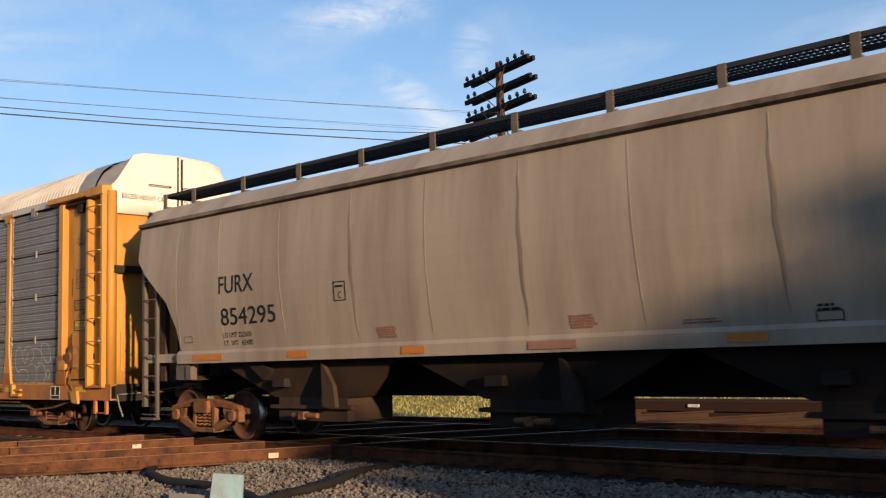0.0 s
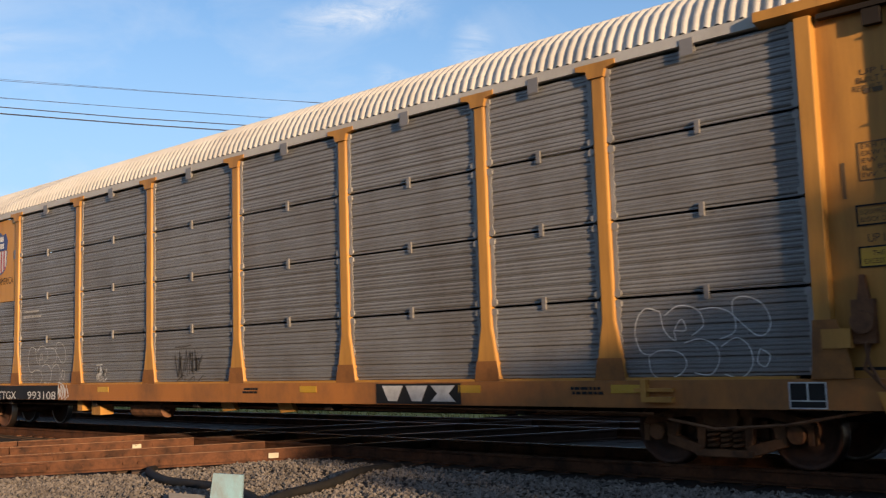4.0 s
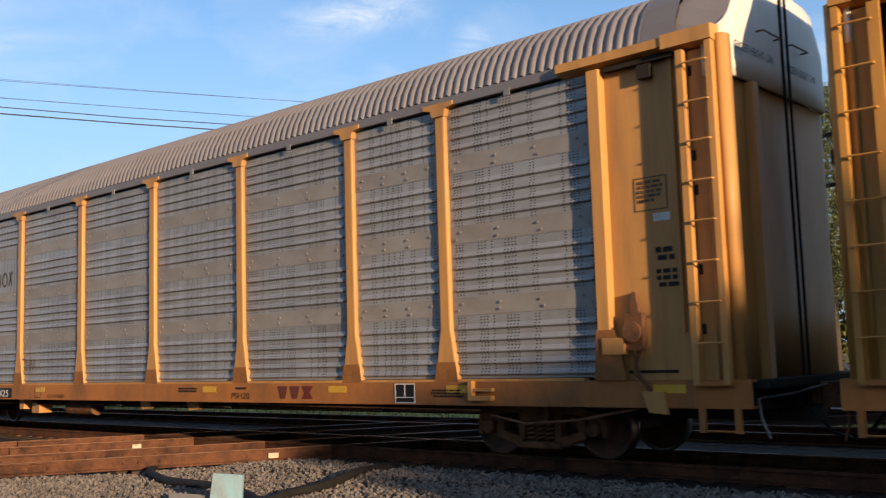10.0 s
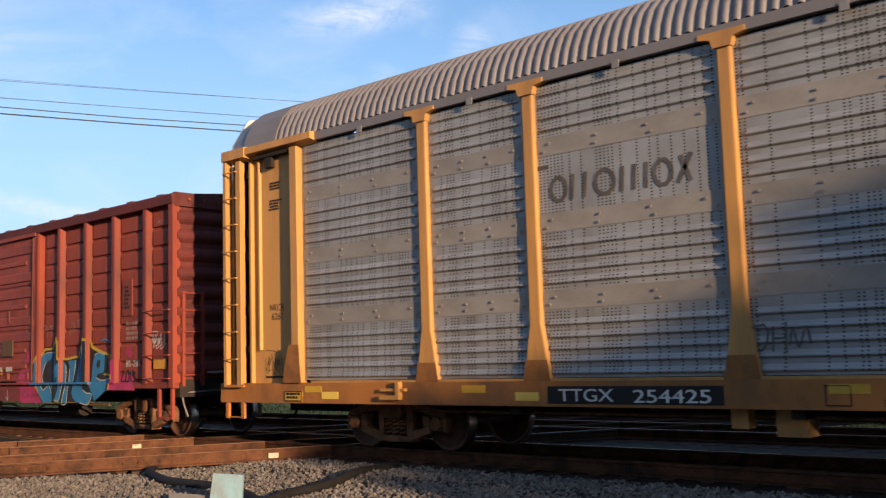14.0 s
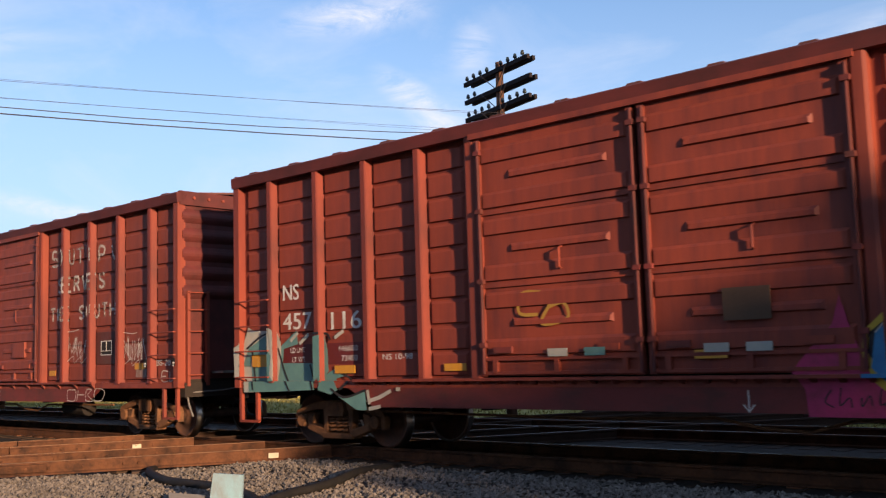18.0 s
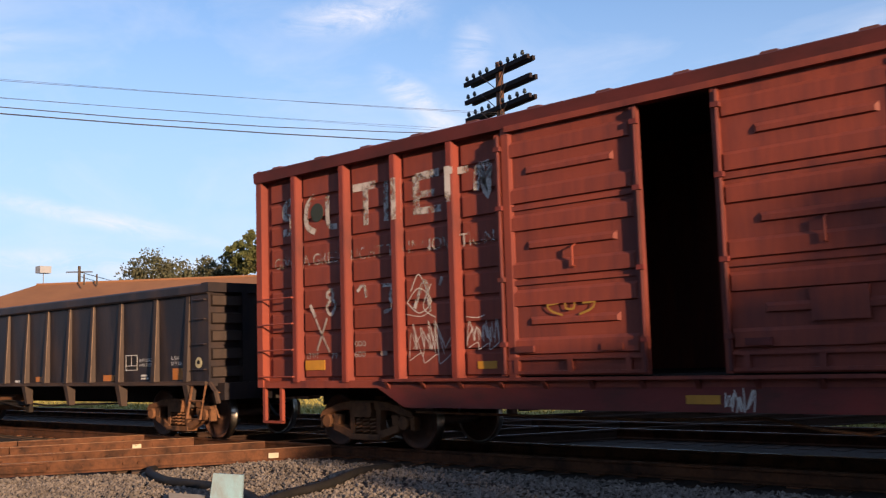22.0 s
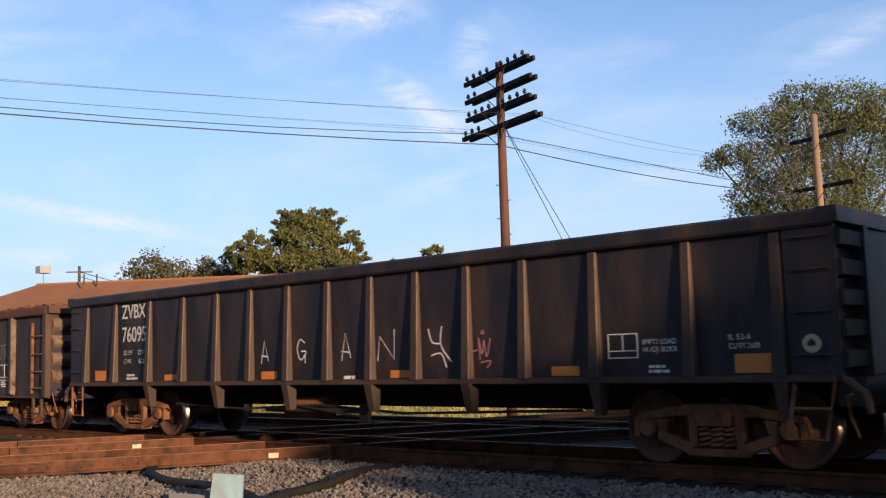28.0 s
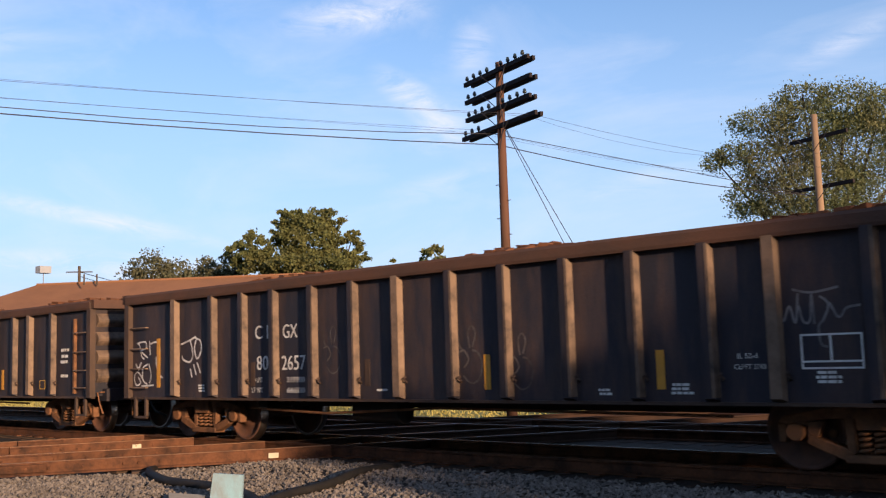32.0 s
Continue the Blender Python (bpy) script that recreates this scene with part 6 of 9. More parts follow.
def gondola_a(x, number, marked, label):
    """A gondola with wedge-shaped ribs that swell towards the sill."""
    car = car_thing("gondola_car", x, label, "freight car", "freight cars of the train")
    h = 8.0
    for s in (-1, 1):
        part("side_wall", Geo().box(-h, h, min(s * 1.45, s * 1.49), max(s * 1.45, s * 1.49), 1.07, 2.70), NIGHT, car)
        part("top_chord", Geo().prism([(s * 1.42, 2.65), (s * 1.56, 2.65), (s * 1.58, 2.68), (s * 1.58, 2.81), (s * 1.55, 2.84), (s * 1.42, 2.84)], -h - 0.05, h + 0.05), NIGHT, car)
    part("side_sill", Geo().box(-h, h, -1.58, -1.45, 1.02, 1.09), RIBRUST, car)
    part("side_sill", Geo().box(-h, h, 1.45, 1.55, 1.02, 1.09), NIGHT, car)
    part("floor", Geo().box(-h, h, -1.45, 1.45, 1.0, 1.08), NIGHT, car)
    rib = stake = edge = None
    for k, xx in enumerate(G_RIBS):
        for turn in ((0, 180)):
            m = pose(xx if not turn else xx, 0, 0, 0, 0, turn)
            if rib is None:
                rib = part("rib", Geo().loft([[(-0.085, -1.47, 1.08), (-0.065, -1.60, 1.08), (0.065, -1.60, 1.08), (0.085, -1.47, 1.08)], [(-0.065, -1.47, 2.66), (-0.05, -1.525, 2.66), (0.05, -1.525, 2.66), (0.065, -1.47, 2.66)]]), RIBDARK, car)
                rib.matrix_basis = m
                stake = part("floor_stake", Geo().loft([[(-0.055, -1.40, 0.62), (-0.05, -1.52, 0.62), (0.05, -1.52, 0.62), (0.055, -1.40, 0.62)], [(-0.10, -1.42, 1.03), (-0.08, -1.60, 1.03), (0.08, -1.60, 1.03), (0.10, -1.42, 1.03)]]), RIBRUST, car)
                stake.matrix_basis = m
            else:
                rib_again = again(rib, car, m)
                # pale strip paints the sunlight along the rib's forward edge
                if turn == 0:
                    edge = part("worn_edge", Geo().loft([[(0.058, -1.605, 1.09), (0.068, -1.605, 1.09), (0.070, -1.585, 1.09), (0.060, -1.585, 1.09)], [(0.044, -1.530, 2.65), (0.053, -1.530, 2.65), (0.055, -1.515, 2.65), (0.046, -1.515, 2.65)]]), PALEBROWN, rib_again) if edge is None else again(edge, rib_again)
                if abs(xx) < 5.2 and k % 2 == 0:
                    again(stake, car, m)
    for s in (-1, 1):
        def xr(a, b):
            return (min(s * a, s * b), max(s * a, s * b))
        part("end_wall", Geo().box(*xr(7.95, 8.0), -1.45, 1.45, 1.07, 2.70), NIGHT, car)
        part("end_cap", Geo().box(*xr(7.9, 8.12), -1.58, 1.58, 2.68, 2.85), NIGHT, car)
        for k in range(5):
            zc = 1.25 + 0.32 * k
            for y0, y1 in ((-1.47, -0.78), (0.78, 1.47)):
                part("end_rib", Geo().prism([(s * 8.0, zc - 0.11), (s * 8.10, zc - 0.08), (s * 8.10, zc + 0.08), (s * 8.0, zc + 0.11)], y0, y1, "y"), RIBDARK, car)
        part("end_panel", Geo().box(*xr(8.0, 8.07), -0.78, 0.78, 1.07, 2.69), NIGHT, car)
        for y in (-0.78, 0.78):
            part("end_post", Geo().box(*xr(8.0, 8.13), y - 0.06, y + 0.06, 1.02, 2.69), NIGHT, car)
        part("corner_sheet", Geo().box(*xr(7.50, 8.05), -1.53, -1.48, 1.08, 2.66), NIGHT, car)
        for zz in (1.30, 1.75, 2.2, 2.55):
            g = Geo()
            rungs(g, s * 7.62, s * 7.98, -1.52, [zz], 0.013, 0.06)
            part("grab_iron", g, NIGHT, car)
        st = Geo().tube([(s * 7.55, -1.53, 1.06), (s * 7.45, -1.58, 0.42), (s * 7.86, -1.58, 0.42), (s * 7.97, -1.53, 1.06)], 0.026, 6).tube([(s * 7.50, -1.555, 0.74), (s * 7.915, -1.555, 0.74)], 0.02, 6)
        part("stirrup_step", st, CAST, car, "rusty two-rung corner step")
        part("end_sill", Geo().box(*xr(7.9, 8.2), -1.3, 1.3, 0.75, 1.05), NIGHT, car)
        part("uncoupling_bracket", Geo().tube([(s * 8.05, -1.5, 1.05), (s * 8.25, -1.52, 0.9), (s * 8.3, -1.5, 0.7)], 0.045, 6), RIBRUST, car)
        coupler(car, s, s * 8.0, 0.86)
        truck(car, s * 6.35, 0.457, 1.78)
    part("centre_sill", Geo().box(-8, 8, -0.32, 0.32, 0.62, 1.0), DARK, car)
    part("air_reservoir", Geo().lathe([(-0.55, 0.02), (-0.5, 0.19), (0.5, 0.19), (0.55, 0.02)], (-1.0, -0.95, 0.62), "x", 18), CAST, car)
    pp = Geo().tube([(-4.6, -1.2, 0.66), (-2.5, -1.25, 0.60), (-0.5, -1.2, 0.68), (1.5, -1.25, 0.58), (4.6, -1.2, 0.66)], 0.022, 6).tube([(-1.2, -1.3, 0.7), (0.6, -1.35, 0.52), (0.9, -1.3, 0.7)], 0.018, 6)
    part("brake_pipe", pp, DARK, car)
    part("slack_adjuster", Geo().box(0.55, 0.72, -1.3, -1.2, 0.42, 0.72).tube([(-1.8, -1.25, 0.6), (0.6, -1.25, 0.6)], 0.04, 8), DARK, car)
    # stencils
    yp = -1.493
    letters("ZVBX", -6.08, 2.33, 0.27, STENCIL, car, yp, 0.86)
    letters(number, -6.06, 1.87, 0.29, STENCIL, car, yp, 0.86)
    letters("LD LMT", -6.0, 1.62, 0.085, STENCIL, car, yp, 0.32)
    letters("223700", -5.50, 1.62, 0.085, STENCIL, car, yp, 0.38)
    letters("LT WT", -6.0, 1.45, 0.085, STENCIL, car, yp, 0.28)
    letters("62300", -5.45, 1.45, 0.085, STENCIL, car, yp, 0.33)
    bars(-5.9, 1.2, 0.4, 2, 0.04, STENCIL, car, yp)
    cots(car, 5.22, 1.31, 0.42, 0.30, yp)
    letters("EMPTY LOAD", 5.70, 1.47, 0.06, STENCIL, car, yp, 0.44)
    letters("1/4 ADJ. BLOCK", 5.70, 1.38, 0.06, STENCIL, car, yp, 0.46)
    bars(5.74, 1.19, 0.36, 2, 0.035, STENCIL, car, yp)
    letters("IL 52-6", 6.80, 1.49, 0.06, STENCIL, car, yp, 0.26)
    letters("CU FT 2680", 6.80, 1.39, 0.06, STENCIL, car, yp, 0.36)
    for s in (1, -1):
        xx = 7.75 if s > 0 else -7.54
        part("round_mark", Geo().lathe([(-1.537, 0.0), (-1.537, 0.10), (-1.530, 0.10)], (xx, 0, 1.42), "y", 20), CREAMDISC if s > 0 else PALEBROWN, car)
        g = Geo().box(xx - 0.045, xx + 0.045, -1.541, -1.5375, 1.395, 1.445).box(xx - 0.02, xx + 0.02, -1.541, -1.5375, 1.445, 1.47)
        part("mark_centre", g, BLACK, car)
    for xx, zz, hh in ((-7.1, 1.12, 0.2), (-4.55, 1.11, 0.11), (-1.62, 1.11, 0.13), (1.45, 1.11, 0.11), (4.36, 1.11, 0.12), (6.86, 1.12, 0.21)):
        plate("reflector", xx, xx + 0.42, zz, zz + hh, ORANGE, car, yp, 0.006)
    bars(0.4, 1.10, 0.3, 1, 0.05, STENCIL, car, yp)
    if marked:
        A = [[(0, 0), (0.22, 1.0), (0.5, 0.1)], [(0.0, 0.35), (0.45, 0.3)]]
        w = 0.022
        strokes("white_graffiti_letter", A, w, STENCIL, car, yp, -1.62, 1.37, 0.38, "", False)
        strokes("white_graffiti_letter", [[(0.6, 0.85), (0.3, 1.0), (0.1, 0.6), (0.3, 0.15), (0.6, 0.35), (0.65, 0.5), (0.35, 0.5)], [(0.6, 0.4), (0.62, 0.0)]], w, STENCIL, car, yp, -0.72, 1.36, 0.38)
        strokes("white_graffiti_letter", A, w, STENCIL, car, yp, 0.38, 1.38, 0.42, "", False)
        strokes("white_graffiti_letter", [[(0, 0), (0.1, 0.8), (0.75, 0.05), (0.78, 1.0)]], w, STENCIL, car, yp, 1.18, 1.36, 0.46, "", False)
        strokes("white_graffiti_letter", [[(0.0, 1.0), (0.15, 0.6), (0.45, 0.55)], [(0.55, 1.05), (0.5, 0.5), (0.9, 0.0)], [(0.1, 0.2), (0.5, 0.25), (0.7, -0.15)]], w, STENCIL, car, yp, 2.22, 1.32, 0.48)
        strokes("white_graffiti_letter", [[(0, 0.3), (0.3, 0.35)], [(0.4, 0.0), (0.35, 0.8), (0.5, 0.2), (0.6, 0.7), (0.7, 0.1), (0.9, 0.75)], [(0.4, -0.1), (0.9, -0.05), (0.7, -0.3)], [(0.45, 0.95), (0.55, 1.05), (0.6, 0.92), (0.45, 0.95)]],
                0.02, mat("pink_chalk_line", (0.5, 0.22, 0.24)), car, yp, 3.02, 1.34, 0.38)
    return car


gondola_a(-50.35, "76077", False, "dark blue-black gondola car with wedge ribs and white lettering")
gondola_a(-67.48, "76095", True, "dark blue-black gondola car with white hand-sprayed letters")
C_RIBS = (6.25, 5.2, 4.43, 3.47, 2.5, 1.5, 0.55, -0.5, -1.45, -2.4, -3.38, -4.22, -5.1, -6.28)
PALE = (5.2, -0.5, -6.28)


def gondola_b(x, marked, label, load):
    """A straight-sided older gondola with narrow posts, loaded to the rim."""
    car = car_thing("gondola_car", x, label, "freight car", "freight cars of the train")
    h = 7.93
    for s in (-1, 1):
        part("side_wall", Geo().box(-h, h, min(s * 1.46, s * 1.50), max(s * 1.46, s * 1.50), 0.78, 2.64), BROWNBLACK, car)
        part("top_chord", Geo().prism([(s * 1.44, 2.58), (s * 1.60, 2.58), (s * 1.61, 2.62), (s * 1.61, 2.73), (s * 1.58, 2.77), (s * 1.44, 2.77)], -h, h), BROWNBLACK if s > 0 else TOPRUST, car)
    part("bottom_angle", Geo().box(-h, h, -1.54, -1.46, 0.76, 0.80), RIBRUST, car)
    part("floor", Geo().box(-h, h, -1.46, 1.46, 1.0, 1.08), BROWNBLACK, car)
    made = {}
    for xx in C_RIBS:
        m = PALEPOST if xx in PALE else BROWNBLACK
        for turn in (0, 180):
            if m.name not in made:
                made[m.name] = part("post", Geo().loft([[(-0.085, -1.49, 0.80), (-0.065, -1.605, 0.84), (0.065, -1.605, 0.84), (0.085, -1.49, 0.80)], [(-0.085, -1.49, 2.60), (-0.065, -1.605, 2.60), (0.065, -1.605, 2.60), (0.085, -1.49, 2.60)]]), m, car)
                made[m.name].matrix_basis = pose(xx, 0, 0, 0, 0, turn)
            else:
                again(made[m.name], car, pose(xx if not turn else xx, 0, 0, 0, 0, turn))
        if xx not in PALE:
            # sunlight on the post's forward flank, laid on as a paler strip
            lit_strip = Geo().prism([(xx + 0.030, -1.6055), (xx + 0.030, -1.609), (xx + 0.068, -1.609), (xx + 0.089, -1.49), (xx + 0.085, -1.49), (xx + 0.066, -1.6055)], 0.85, 2.59, "z")
            part("rubbed_edge", lit_strip, PALEBROWN, car, "pale sunlit edge of the post")
        part("tie_loop", Geo().tube([(xx + 0.10, -1.50, 1.12), (xx + 0.12, -1.57, 1.10), (xx + 0.16, -1.56, 1.06), (xx + 0.12, -1.50, 1.04)], 0.016, 5), RIBRUST, car)
    for s in (-1, 1):
        def xr(a, b):
            return (min(s * a, s * b), max(s * a, s * b))
        part("end_wall", Geo().box(*xr(h - 0.05, h), -1.46, 1.46, 0.80, 2.70), BROWNBLACK, car)
        part("corner_post", Geo().box(*xr(h - 0.12, h + 0.03), -1.60, -1.48, 0.78, 2.74), RIBRUST, car)
        part("end_cap", Geo().box(*xr(h - 0.1, h + 0.14), -1.58, 1.58, 2.60, 2.78), TOPRUST, car)
        for k in range(4):
            zc = 1.22 + 0.38 * k
            prof = [(s * (h + 0.11 * math.sin(math.pi * j / 6)), zc - 0.14 + 0.28 * j / 6) for j in range(7)]
            # end ribs in the paler brown, as the sun lights them
            part("end_rib", Geo().prism(prof, -1.45, 1.45, "y"), PALEBROWN, car)
        for zz in (0.98, 1.34, 1.72, 2.12):
            g = Geo()
            rungs(g, s * 7.22, s * 7.74, -1.53, [zz], 0.014, 0.05)
            part("grab_iron", g, PALEPOST, car)
        for xx in ((7.20, 7.76) if s > 0 else ()):
            part("ladder_stile", Geo().box(*xr(xx - 0.03, xx + 0.03), -1.56, -1.50, 0.86, 2.42), CAST if xx < 7.5 else RIBRUST, car)
        st = Geo().box(*xr(7.25, 7.31), -1.55, -1.50, 0.42, 0.80).box(*xr(7.62, 7.68), -1.55, -1.50, 0.42, 0.80).box(*xr(7.25, 7.68), -1.55, -1.50, 0.40, 0.44)
        part("stirrup_step", st, RIBRUST, car)
        part("end_sill", Geo().box(*xr(7.8, 8.1), -1.3, 1.3, 0.70, 0.95), BROWNBLACK, car)
        coupler(car, s, s * 7.95, 0.86)
        truck(car, s * 6.05, 0.457, 1.78)
    part("centre_sill", Geo().box(-7.9, 7.9, -0.32, 0.32, 0.60, 1.0), DARK, car)
    part("brake_pipe", Geo().tube([(-4.5, -1.2, 0.62), (-2.5, -1.2, 0.55), (0, -1.2, 0.66), (4.5, -1.2, 0.62)], 0.022, 6), CAST, car)
    part("air_reservoir", Geo().lathe([(-0.55, 0.02), (-0.5, 0.19), (0.5, 0.19), (0.55, 0.02)], (-1.5, -0.9, 0.58), "x", 18), DARK, car)
    yp = -1.503
    if marked:
        letters("C I", -3.93, 1.79, 0.22, STENCIL, car, yp, 0.35)
        letters("GX", -3.19, 1.78, 0.22, STENCIL, car, yp, 0.37)
        letters("80", -3.89, 1.27, 0.23, STENCIL, car, yp, 0.30)
        letters("2657", -3.23, 1.26, 0.23, STENCIL, car, yp, 0.60)
        for k, (a, b) in enumerate((("LD LMT", "219900"), ("LT WT", "66600"))):
            letters(a, -4.03, 1.06 - 0.17 * k, 0.085, STENCIL, car, yp, 0.30)
            letters(b, -3.10, 1.06 - 0.17 * k, 0.085, STENCIL, car, yp, 0.45)
        letters("IL 52-6", 4.74, 1.28, 0.055, STENCIL, car, yp, 0.24)
        letters("CU FT 2743", 4.70, 1.16, 0.055, STENCIL, car, yp, 0.36)
        ring_box("stencil_box", 5.46, 6.11, 1.15, 1.52, 0.02, STENCIL, car, yp)
        part("panel_lines", Geo().box(5.48, 6.09, yp - 0.004, yp, 1.22, 1.24).box(5.77, 5.79, yp - 0.004, yp, 1.24, 1.50), STENCIL, car)
        for a, b, w, r in ((5.6, 1.10, 0.3, 3), (3.90, 0.98, 0.3, 3), (2.9, 0.92, 0.2, 2), (-1.0, 0.92, 0.25, 1), (-5.6, 1.0, 0.25, 3)):
            bars(a, b, w, r, 0.03, STENCIL, car, yp)
        dull = mat("dull_white_marker", (0.95, 0.92, 0.90), 0.7, 0, (0.15, 0.12, 0.12), 0.8, 5)
        chalky = mat("greyed_chalk_line", (0.30, 0.28, 0.28), 0.8, 0, (0.08, 0.07, 0.08), 0.9, 4)
        haze = mat("rubbed_chalk_line", (0.16, 0.14, 0.14), 0.8, 0, (0.05, 0.04, 0.04), 0.9, 4)
        tag_a = [[(0.10, 0.98), (0.16, 0.92), (0.2, 0.70), (0.27, 0.62)], [(0.10, 0.98), (0.30, 1.0), (0.32, 0.86), (0.2, 0.80), (0.36, 0.64)], [(0.40, 1.02), (0.42, 0.70)], [(0.42, 0.95), (0.58, 0.98), (0.66, 0.80), (0.56, 0.60), (0.62, 0.30), (0.72, 0.20)],
                 [(0.06, 0.52), (0.12, 0.42), (0.20, 0.55), (0.12, 0.36)], [(0.22, 0.20), (0.10, 0.34), (0.02, 0.20), (0.08, 0.04), (0.18, 0.10), (0.12, 0.22)], [(0.36, 0.50), (0.24, 0.42), (0.24, 0.16), (0.34, 0.06)], [(0.38, 0.52), (0.44, 0.26), (0.40, 0.08)], [(0.20, 0.02), (0.5, 0.04)]]
        tag_b = [[(0.0, 0.92), (0.2, 1.0), (0.36, 1.08)], [(0.22, 1.0), (0.28, 0.70), (0.22, 0.52), (0.06, 0.56), (0.02, 0.66)], [(0.34, 1.04), (0.46, 0.98), (0.48, 0.76), (0.38, 0.58), (0.32, 0.80), (0.36, 1.0)], [(0.22, 0.36), (0.26, 0.16)], [(0.30, 0.46), (0.36, 0.22)], [(0.38, 0.50), (0.46, 0.26)]]
        tag_c = [[(0.0, 0.55), (0.06, 0.40), (0.16, 0.62), (0.24, 0.36), (0.30, 0.80)], [(0.22, 0.86), (0.5, 0.80), (0.9, 0.86)], [(0.30, 0.62), (0.36, 0.38), (0.46, 0.40), (0.50, 0.78), (0.52, 0.34)], [(0.62, 0.74), (0.74, 0.62), (0.66, 0.40), (0.58, 0.30), (0.60, 0.05), (0.7, 0.0)], [(0.76, 0.64), (0.88, 0.42), (1.0, 0.55), (1.2, 0.58)]]
        tag_d = [[(0.30, 0.70), (0.26, 0.98), (0.36, 1.10), (0.44, 0.96), (0.36, 0.72)], [(0.02, 0.62), (0.16, 0.66), (0.26, 0.48), (0.14, 0.34)], [(0.36, 0.66), (0.50, 0.60), (0.58, 0.40), (0.50, 0.14), (0.30, 0.06), (0.12, 0.20)], [(0.0, 1.1), (0.04, 0.8), (0.12, 0.64)]]
        for lines, xx, zz, sc, w, m in ((tag_a, -7.78, 0.99, 0.86, 0.030, dull), (tag_b, -6.14, 1.03, 0.80, 0.034, dull), (tag_d, -2.2, 1.15, 0.7, 0.022, haze), (tag_d, 0.62, 0.98, 0.75, 0.028, haze), (tag_d, 1.5, 0.9, 0.7, 0.024, haze), (tag_c, 5.25, 1.38, 0.72, 0.026, chalky)):
            wide = 1.65 if m is dull else 1.0
            strokes("chalk_tag", [[(wide * u, v) for u, v in line] for line in lines], w, m, car, yp, xx, zz, sc)
    else:
        for z in (1.75, 1.62, 1.50, 1.2):
            bars(6.55, z, 0.35, 1, 0.06, STENCIL, car, yp)
        ring_box("stencil_box", 5.6, 5.85, 0.95, 1.15, 0.015, AMBER, car, yp)
    for xx, z0, z1 in ((1.09, 0.94, 1.41), (3.72, 0.94, 1.40), (-6.95, 0.98, 1.90), (-1.25, 1.0, 1.4), (-4.05, 1.0, 1.4)):
        plate("reflector", xx, xx + 0.11, z0, z1, DULLAMBER if xx > 0 or xx < -6 else RIBRUST, car, yp, 0.006)
    # scrap load: uneven rusty lumps along the rim
    rnd, g = random.Random(int(load)), Geo()
    for k in range(1100):
        a, b = rnd.uniform(-7.6, 7.6), rnd.uniform(-1.35, 1.35)
        r = rnd.uniform(0.03, 0.11)
        zc = 2.70 + 0.06 * math.sin(a * 1.3) + 0.14 * (1 - (b / 1.4) ** 2) - 0.08 * (abs(a) > 6.5)
        pts = []
        for q in range(8):
            sx, sy, sz = (1 if q & 1 else -1), (1 if q & 2 else -1), (1 if q & 4 else -1)
            pts.append((a + sx * r * rnd.uniform(0.5, 1.2), b + sy * r * rnd.uniform(0.5, 1.2), zc + sz * r * rnd.uniform(0.3, 0.8)))
        g.add(pts, [(0, 2, 3, 1), (4, 5, 7, 6), (0, 1, 5, 4), (1, 3, 7, 5), (3, 2, 6, 7), (2, 0, 4, 6)])
    tagged(part("scrap_load", g, mat("rusty_scrap", (0.20, 0.085, 0.045), 0.85, 0, (0.07, 0.04, 0.03), 0.8, 3), car, "rusty scrap heaped to the rim"), kind="stuff")
    return car


gondola_b(-84.5, True, "old brown-black gondola car heaped with rusty scrap", 3)
gondola_b(-101.75, False, "brown-black gondola car with small white stencils", 4)

# ---- covered hopper
HGREY = mat("dusty_beige_grey_paint", (0.50, 0.42, 0.335), 0.55, 0, (0.25, 0.19, 0.145), 0.65, 0.9, 30, 0.04, (1.8, 1, 0.22), 0.06)
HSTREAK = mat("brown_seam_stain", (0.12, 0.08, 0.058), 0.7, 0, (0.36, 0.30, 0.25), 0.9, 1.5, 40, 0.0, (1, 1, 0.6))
HFAINT = mat("faint_weld_line", (0.33, 0.28, 0.235), 0.6, 0, (0.25, 0.19, 0.145), 0.6, 1.5, 40, 0.0)
HRUN = mat("washed_rust_run", (0.26, 0.195, 0.15), 0.7, 0, (0.40, 0.33, 0.27), 1.0, 2.2, 40, 0.0, (1, 1, 0.5))
# grey lowered to hold the shade over the hopper's ends; other fittings share it
HSHADED = mat("sooty_grey_sill_paint", (0.13, 0.11, 0.095), 0.5, 0, (0.3, 0.24, 0.2), 0.5, 1.2)
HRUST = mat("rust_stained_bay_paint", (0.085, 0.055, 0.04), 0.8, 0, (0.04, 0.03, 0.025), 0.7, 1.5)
GRATE = mat("dark_grating_steel", (0.035, 0.04, 0.05), 0.6, 0.4)


